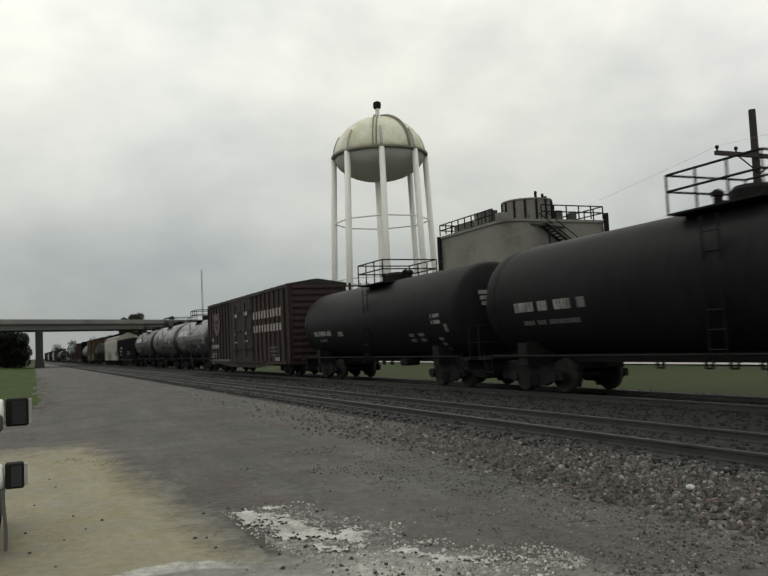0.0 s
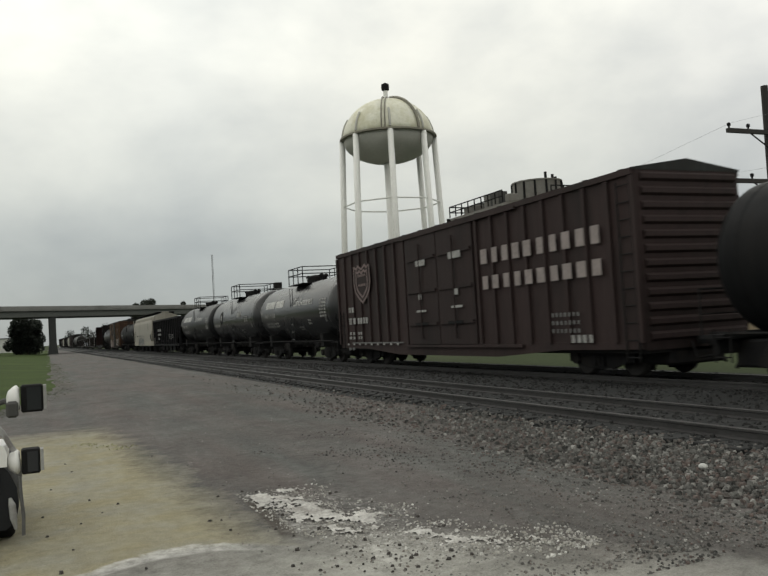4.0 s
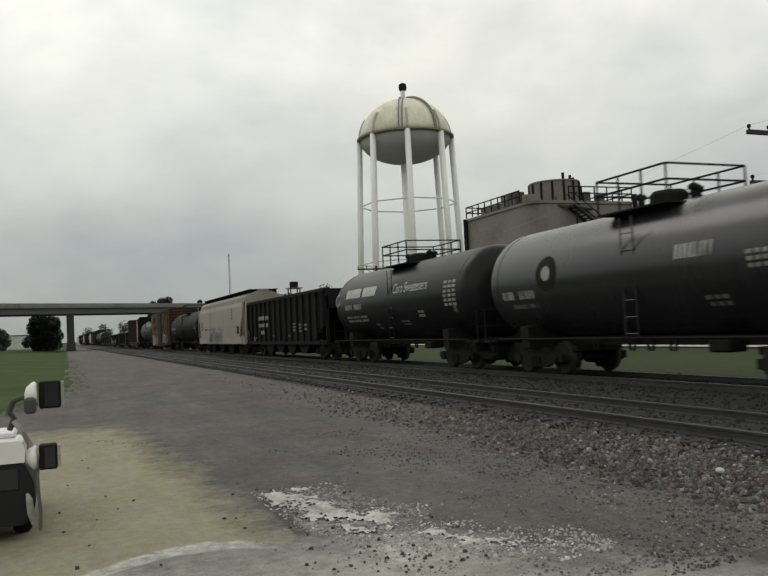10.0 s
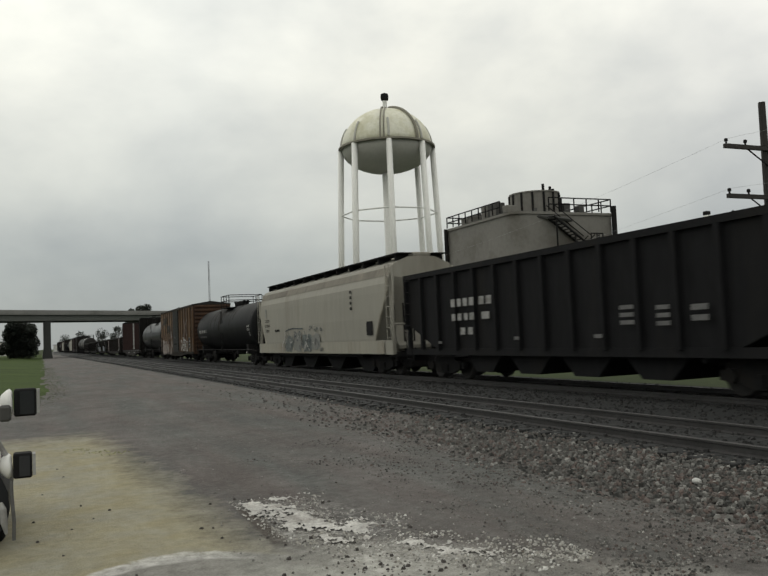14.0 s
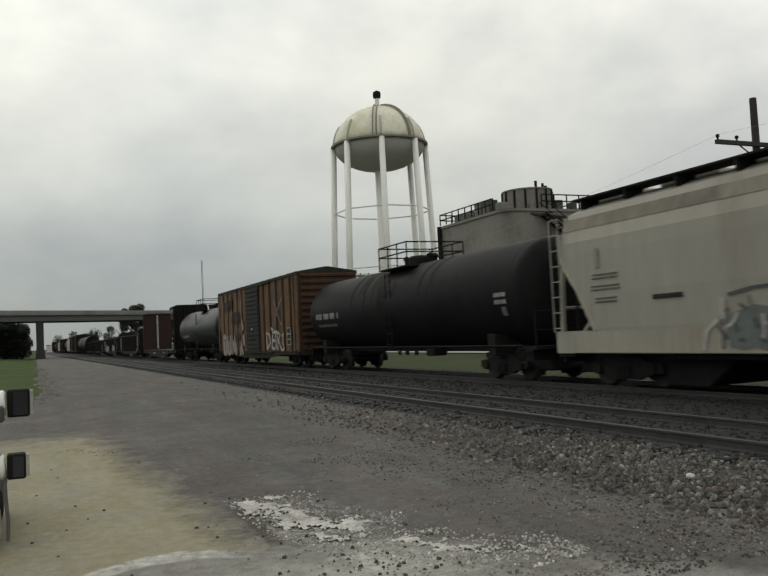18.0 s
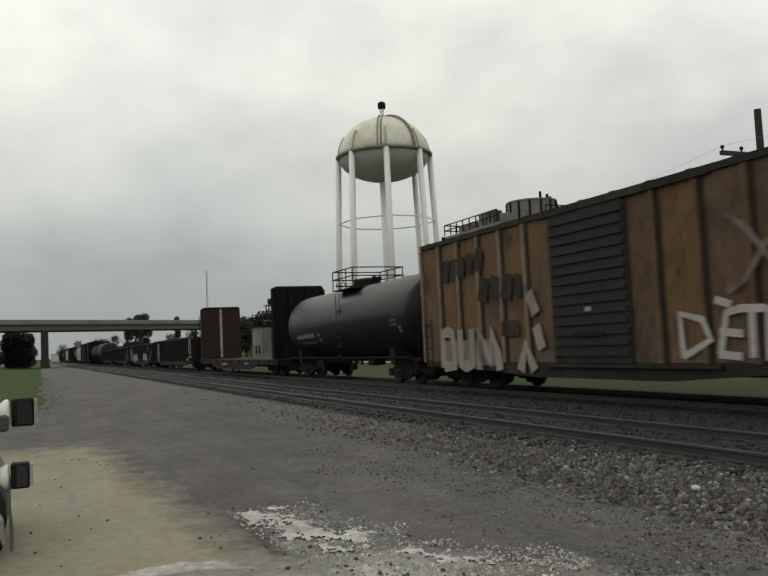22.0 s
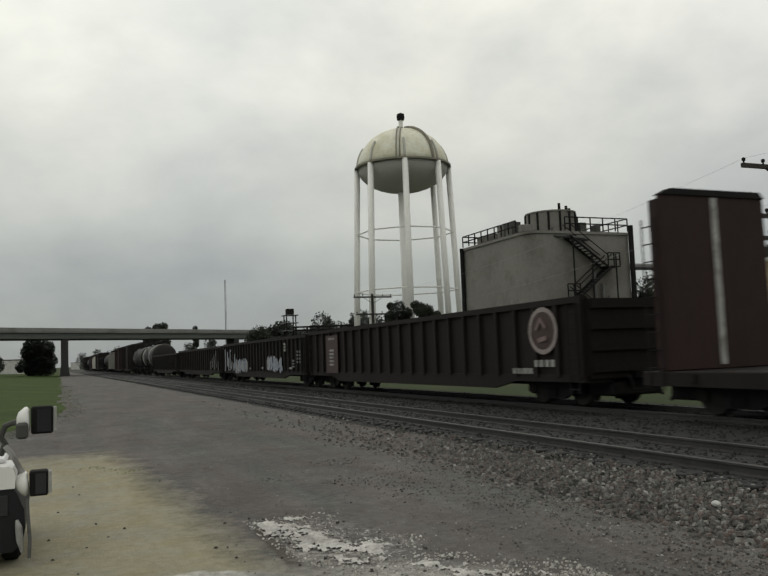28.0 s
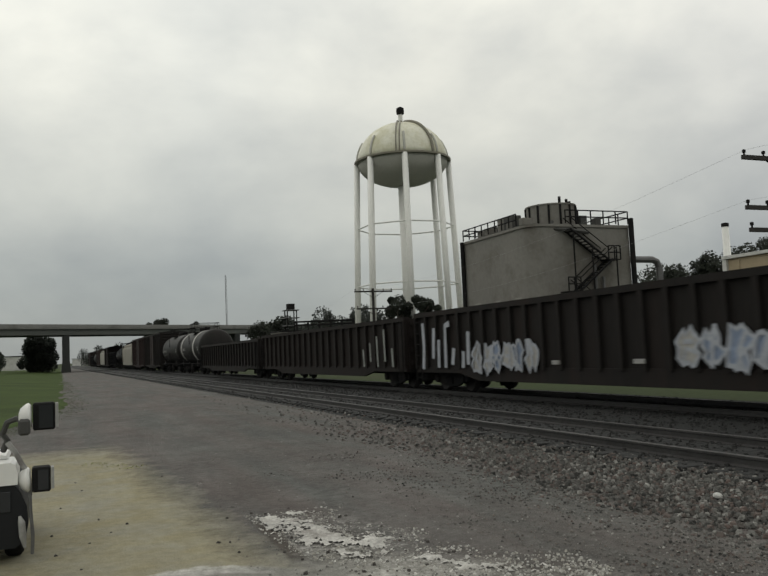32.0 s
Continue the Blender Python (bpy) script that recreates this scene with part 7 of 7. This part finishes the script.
def tree(x, y, h, w, material=LEAF, leaves=420, name="tree", label="dark green leafy tree with an uneven crown", seed=1, trunk=.25, z=0.0):
    r = random.Random(seed)
    t = thing(name, label, "tree", "trees", at=Matrix.Translation((x, y, z)))
    bm = bmesh.new()
    base = h * trunk
    tube(bm, [(0, 0, -.3), (.05 * w, 0, base), (0, .04 * w, h * .8)], [h * .03, h * .022, h * .006], 7)
    for k in range(6):
        a = k * 1.05 + r.random()
        z0 = base + (h - base) * (.05 + .11 * k)
        tube(bm, [(0, 0, z0), (math.cos(a) * w * .35, math.sin(a) * w * .35, z0 + h * .16)], [h * .012, h * .004], 5)
    part("trunk", bm, BARK, t)
    blobs = []
    for k in range(11):
        a, q = r.random() * 6.28, r.random()
        zz = base + (h - base) * (.12 + .8 * r.random())
        fall = 1 - .55 * ((zz - base) / (h - base)) ** 2
        blobs.append((math.cos(a) * w * .33 * q * fall, math.sin(a) * w * .33 * q * fall, zz, w * r.uniform(.15, .26)))
    verts, faces = [], []
    for k in range(leaves * 2):
        bx_, by_, bz_, br_ = r.choice(blobs)
        v = Vector((r.gauss(0, 1), r.gauss(0, 1), r.gauss(0, .8))).normalized() * br_ * r.uniform(.6, 1.08)
        c = Vector((bx_, by_, bz_)) + v
        s = w * r.uniform(.018, .05)
        u1 = Vector((r.gauss(0, 1), r.gauss(0, 1), r.gauss(0, 1))).normalized() * s
        u2 = u1.orthogonal().normalized() * s * r.uniform(.5, .9)
        b0 = len(verts)
        verts += [c - u1, c + u2, c + u1, c - u2]
        faces.append((b0, b0 + 1, b0 + 2, b0 + 3))
    me = bpy.data.meshes.new("crown")
    me.from_pydata([tuple(q) for q in verts], [], faces)
    me.materials.append(material)
    cr = new("crown", me)
    cr.parent = t
    cr["kind"] = "stuff"
    return t


def at_tree(az, d, h, w, **kw):
    p = bearing(az, d)
    return tree(p.x, p.y, h, w, **kw)


for i, (az_, d_, h_, w_) in enumerate(((-1.0, 178, 7.4, 7.0), (-.1, 185, 6.6, 6.0), (-.6, 182, 6.6, 6.5), (-3.4, 205, 4.6, 7))):
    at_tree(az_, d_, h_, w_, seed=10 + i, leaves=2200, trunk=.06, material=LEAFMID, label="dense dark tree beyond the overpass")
for i, (az_, d_, h_, w_) in enumerate(((6.15, 245, 14.2, 5.6), (6.7, 247, 14.8, 6.0), (7.25, 249, 14.4, 5.6), (9.5, 249, 13.2, 4.0))):
    at_tree(az_, d_, h_, w_, seed=20 + i, leaves=2600, trunk=.05, label="dark tree top showing over the overpass")
for i, (az_, d_, h_, w_) in enumerate(((3.2, 420, 9, 9), (4.4, 430, 10, 10), (5.3, 400, 11, 9), (2.2, 440, 8, 9), (9, 330, 10, 8), (10.6, 340, 11, 9))):
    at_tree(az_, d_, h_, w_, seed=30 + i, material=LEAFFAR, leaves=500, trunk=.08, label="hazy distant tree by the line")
for i in range(14):
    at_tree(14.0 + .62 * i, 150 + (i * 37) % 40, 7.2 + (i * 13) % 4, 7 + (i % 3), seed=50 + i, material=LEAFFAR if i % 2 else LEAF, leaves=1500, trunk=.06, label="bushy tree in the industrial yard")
for i, (az_, d_, h_, w_) in enumerate(((23.1, 96, 8.3, 3.0), (23.6, 98, 8.6, 3.0), (25.2, 97, 8.7, 3.0), (25.8, 98, 8.4, 3.2), (26.4, 97, 8.0, 3.0), (24.2, 99, 7.6, 4.0), (25.5, 99, 7.6, 4.4))):
    at_tree(az_, d_, h_, w_, seed=70 + i, leaves=3200, trunk=.03, label="dark bushy tree at the tower's foot")
for i in range(16):
    at_tree(40.6 + .58 * i, 82 + (i * 7) % 9, 8.3 + .2 * i + (i % 3) * .5, 3.4 + (i % 4) * .4, seed=90 + i, leaves=1300, trunk=.1, label="dark conifer-like tree behind the yard")
for i in range(6):
    at_tree(46.3 + 1.0 * i, 75, 9.4 + (i % 3) * .5, 3.2, seed=120 + i, leaves=500, trunk=.1, label="dark tree behind the tan building")

# industrial clutter between overpass and tower
for i, (az_, d_, w_, h_, m_) in enumerate(((15.2, 135, 6, 5.4, HALL), (17.3, 140, 9, 4.6, BRICK), (19.2, 128, 7, 5.4, SHED), (20.6, 120, 5, 4.4, HALL))):
    p = bearing(az_, d_)
    plain_building("yard_building", "low weathered industrial yard building", p.x, p.x + w_, p.y, p.y + w_, h_, m_, [(p.y + 1.5, 1, 2.4, 1.2), (p.y + 3.5, 1, 2.4, 1.2)] if w_ > 4 else ())
lt = thing("loading_tower", "slim dark steel loading tower with platforms", "loading tower", at=Matrix.Translation(bearing(16.0, 138)))
for sx in (-.8, .8):
    for sy in (-.8, .8):
        bm = bmesh.new()
        tube(bm, [(sx, sy, -.1), (sx, sy, 9.0)], .1, 6)
        part("post", bm, STEEL, lt)
for z in (6.4, 7.7, 9.0):
    bm = bmesh.new()
    bevelbox(bm, -1.2, 1.2, -1.2, 1.2, z, z + .15, .02)
    part("platform", bm, GALV, lt)
bm = bmesh.new()
bevelbox(bm, -.6, .6, -.6, .6, 9.15, 10.2, .05)
part("cabin", bm, STEEL, lt)
gantry = thing("pipe_gantry", "dark pipe gantry over the industrial yard", "pipe gantry")
for k in range(6):
    p = bearing(16.4 + .8 * k, 126)
    bm = bmesh.new()
    tube(bm, [p, p + Vector((0, 0, 6.6))], .16, 6)
    part("post", bm, STEEL, gantry)
for z in (6.1, 6.6):
    bm = bmesh.new()
    tube(bm, [bearing(16.2 + .1 * k, 126, z) for k in range(44)], .14, 6)
    part("pipe", bm, STEEL, gantry)

# houses and cars far under the overpass
for i, (az_, d_) in enumerate(((-3.2, 240), (-4.4, 250), (1.4, 520), (2.0, 560))):
    p = bearing(az_, d_)
    plain_building("distant_house", "small pale distant house", p.x, p.x + 8, p.y, p.y + 7, 4.2, WHITE, [(p.y + 2, 1, 2.3, 1.2)])

# ---- parked vehicle at the edge of the dirt ----


def parked_vehicle():
    v = thing("parked_vehicle", "small dark and white parked utility vehicle with two boxed mirrors", "vehicle", at=Matrix.Translation((0, 8.0, .03)))
    # rounded dark tail, narrower towards the top
    bm = bmesh.new()
    prism(bm, [(-1.5, .16), (-.3, .14), (-.22, .2), (-.19, .34), (-.2, .5), (-.25, .62), (-.3, .69), (-1.5, .69)], "y", 0, 1.9)
    body = part("body", bm, CARDARK, v)
    bm = bmesh.new()
    prism(bm, [(-1.5, .695), (-.275, .695), (-.27, .8), (-.29, .87), (-.33, .89), (-1.5, .89)], "y", -.02, .55)
    hood = part("hood", bm, CARWHITE, v, "white upper panel")
    bm = bmesh.new()
    prism(bm, [(-1.5, .895), (-.36, .895), (-.38, .925), (-.42, .935), (-1.5, .935)], "y", .3, .9)
    part("upper_panel", bm, CARWHITE, v, "second white panel behind a dark seam")
    bm = bmesh.new()
    bevelbox(bm, -1.4, -.33, -.015, -.003, .46, .64, .004)
    part("rear_window", bm, GLASSDARK, body, "dark rear window")
    bm = bmesh.new()
    tube(bm, [(-.26, -.02, .42), (-.245, -.03, .36), (-.235, -.03, .24), (-.22, -.02, .14)], [.012, .03, .03, .012], 8)
    part("trim_strip", bm, DULLWHITE, body, "worn pale curved trim strip")
    bm = bmesh.new()
    tube(bm, [(-.175, -.03, .6), (-.17, -.03, .45), (-.155, -.03, .25), (-.16, -.03, .08)], .016, 6)
    part("side_stay", bm, GALV, v, "thin grey upright stay")
    # arms that carry the two mirrors
    bm = bmesh.new()
    tube(bm, [(-.4, .2, .98), (-.36, .15, 1.08), (-.4, .14, 1.14), (-.36, .12, 1.24), (-.28, .1, 1.27), (-.22, .06, 1.25)], .028, 7)
    part("mirror_arm", bm, STEELGREY, v)
    bm = bmesh.new()
    tube(bm, [(-.36, .12, 1.06), (-.3, .1, .98), (-.24, .08, .86), (-.2, .06, .8)], .024, 7)
    part("mirror_arm", bm, DULLWHITE, v, "pale lower arm")
    for x0, x1, z0, z1 in ((-.144, .043, 1.16, 1.405), (-.158, .0, .61, .83)):
        zc, hz = (z0 + z1) / 2, (z1 - z0) / 2
        bm = bmesh.new()
        bevelbox(bm, x0, x1, -.02, .16, z0, z1, .014)
        hd = part("mirror_box", bm, RUBBER, v, "black boxed mirror")
        bm = bmesh.new()
        box(bm, x0 + .05, x1 - .02, -.026, -.021, z0 + .02, z1 - .02)
        part("mirror_glass", bm, GLASSDARK, hd)
        bm = bmesh.new()
        box(bm, x1 + .002, x1 + .028, -.01, .14, z0 + .02, z1 - .01)
        part("mirror_rim", bm, DULLWHITE, hd, "pale worn rim")
        # rounded housing on the inner side, white above and dark grey below on the upper mirror
        bm = bmesh.new()
        lathe(bm, [(hz * .25, -.12), (hz * .62, -.105), (hz * .95, -.06), (hz * 1.03, -.035), (hz * .8, -.012)], "x", 18, (x0, .08, zc))
        part("mirror_housing", bm, CARWHITE, v, "rounded white mirror housing", smooth=True)
        if z0 > 1:
            bm = bmesh.new()
            bevelbox(bm, x0 - .12, x0 - .02, -.13, -.02, z0 - .03, zc - .01, .02)
            part("housing_shroud", bm, STEELGREY, v, "dark grey lower half of the housing")
    for y in (.45, 1.5):
        bm = bmesh.new()
        tube(bm, [(-1.35, y, .2), (-.3, y, .2)], .04, 8)
        ax = part("axle", bm, STEEL, v)
        for x in (-1.35, -.32):
            bm = bmesh.new()
            lathe(bm, [(.08, -.08), (.18, -.08), (.21, -.05), (.21, .05), (.18, .08), (.08, .08)], "x", 24, (x, y, .2))
            part("wheel", bm, RUBBER, ax, smooth=True)


parked_vehicle()


def motions():
    for car, y in CARS:
        walk(car, [(t, pose(TRAIN_X, y - travelled(t), RAIL_Z)) for t in range(0, 33)])


motions()
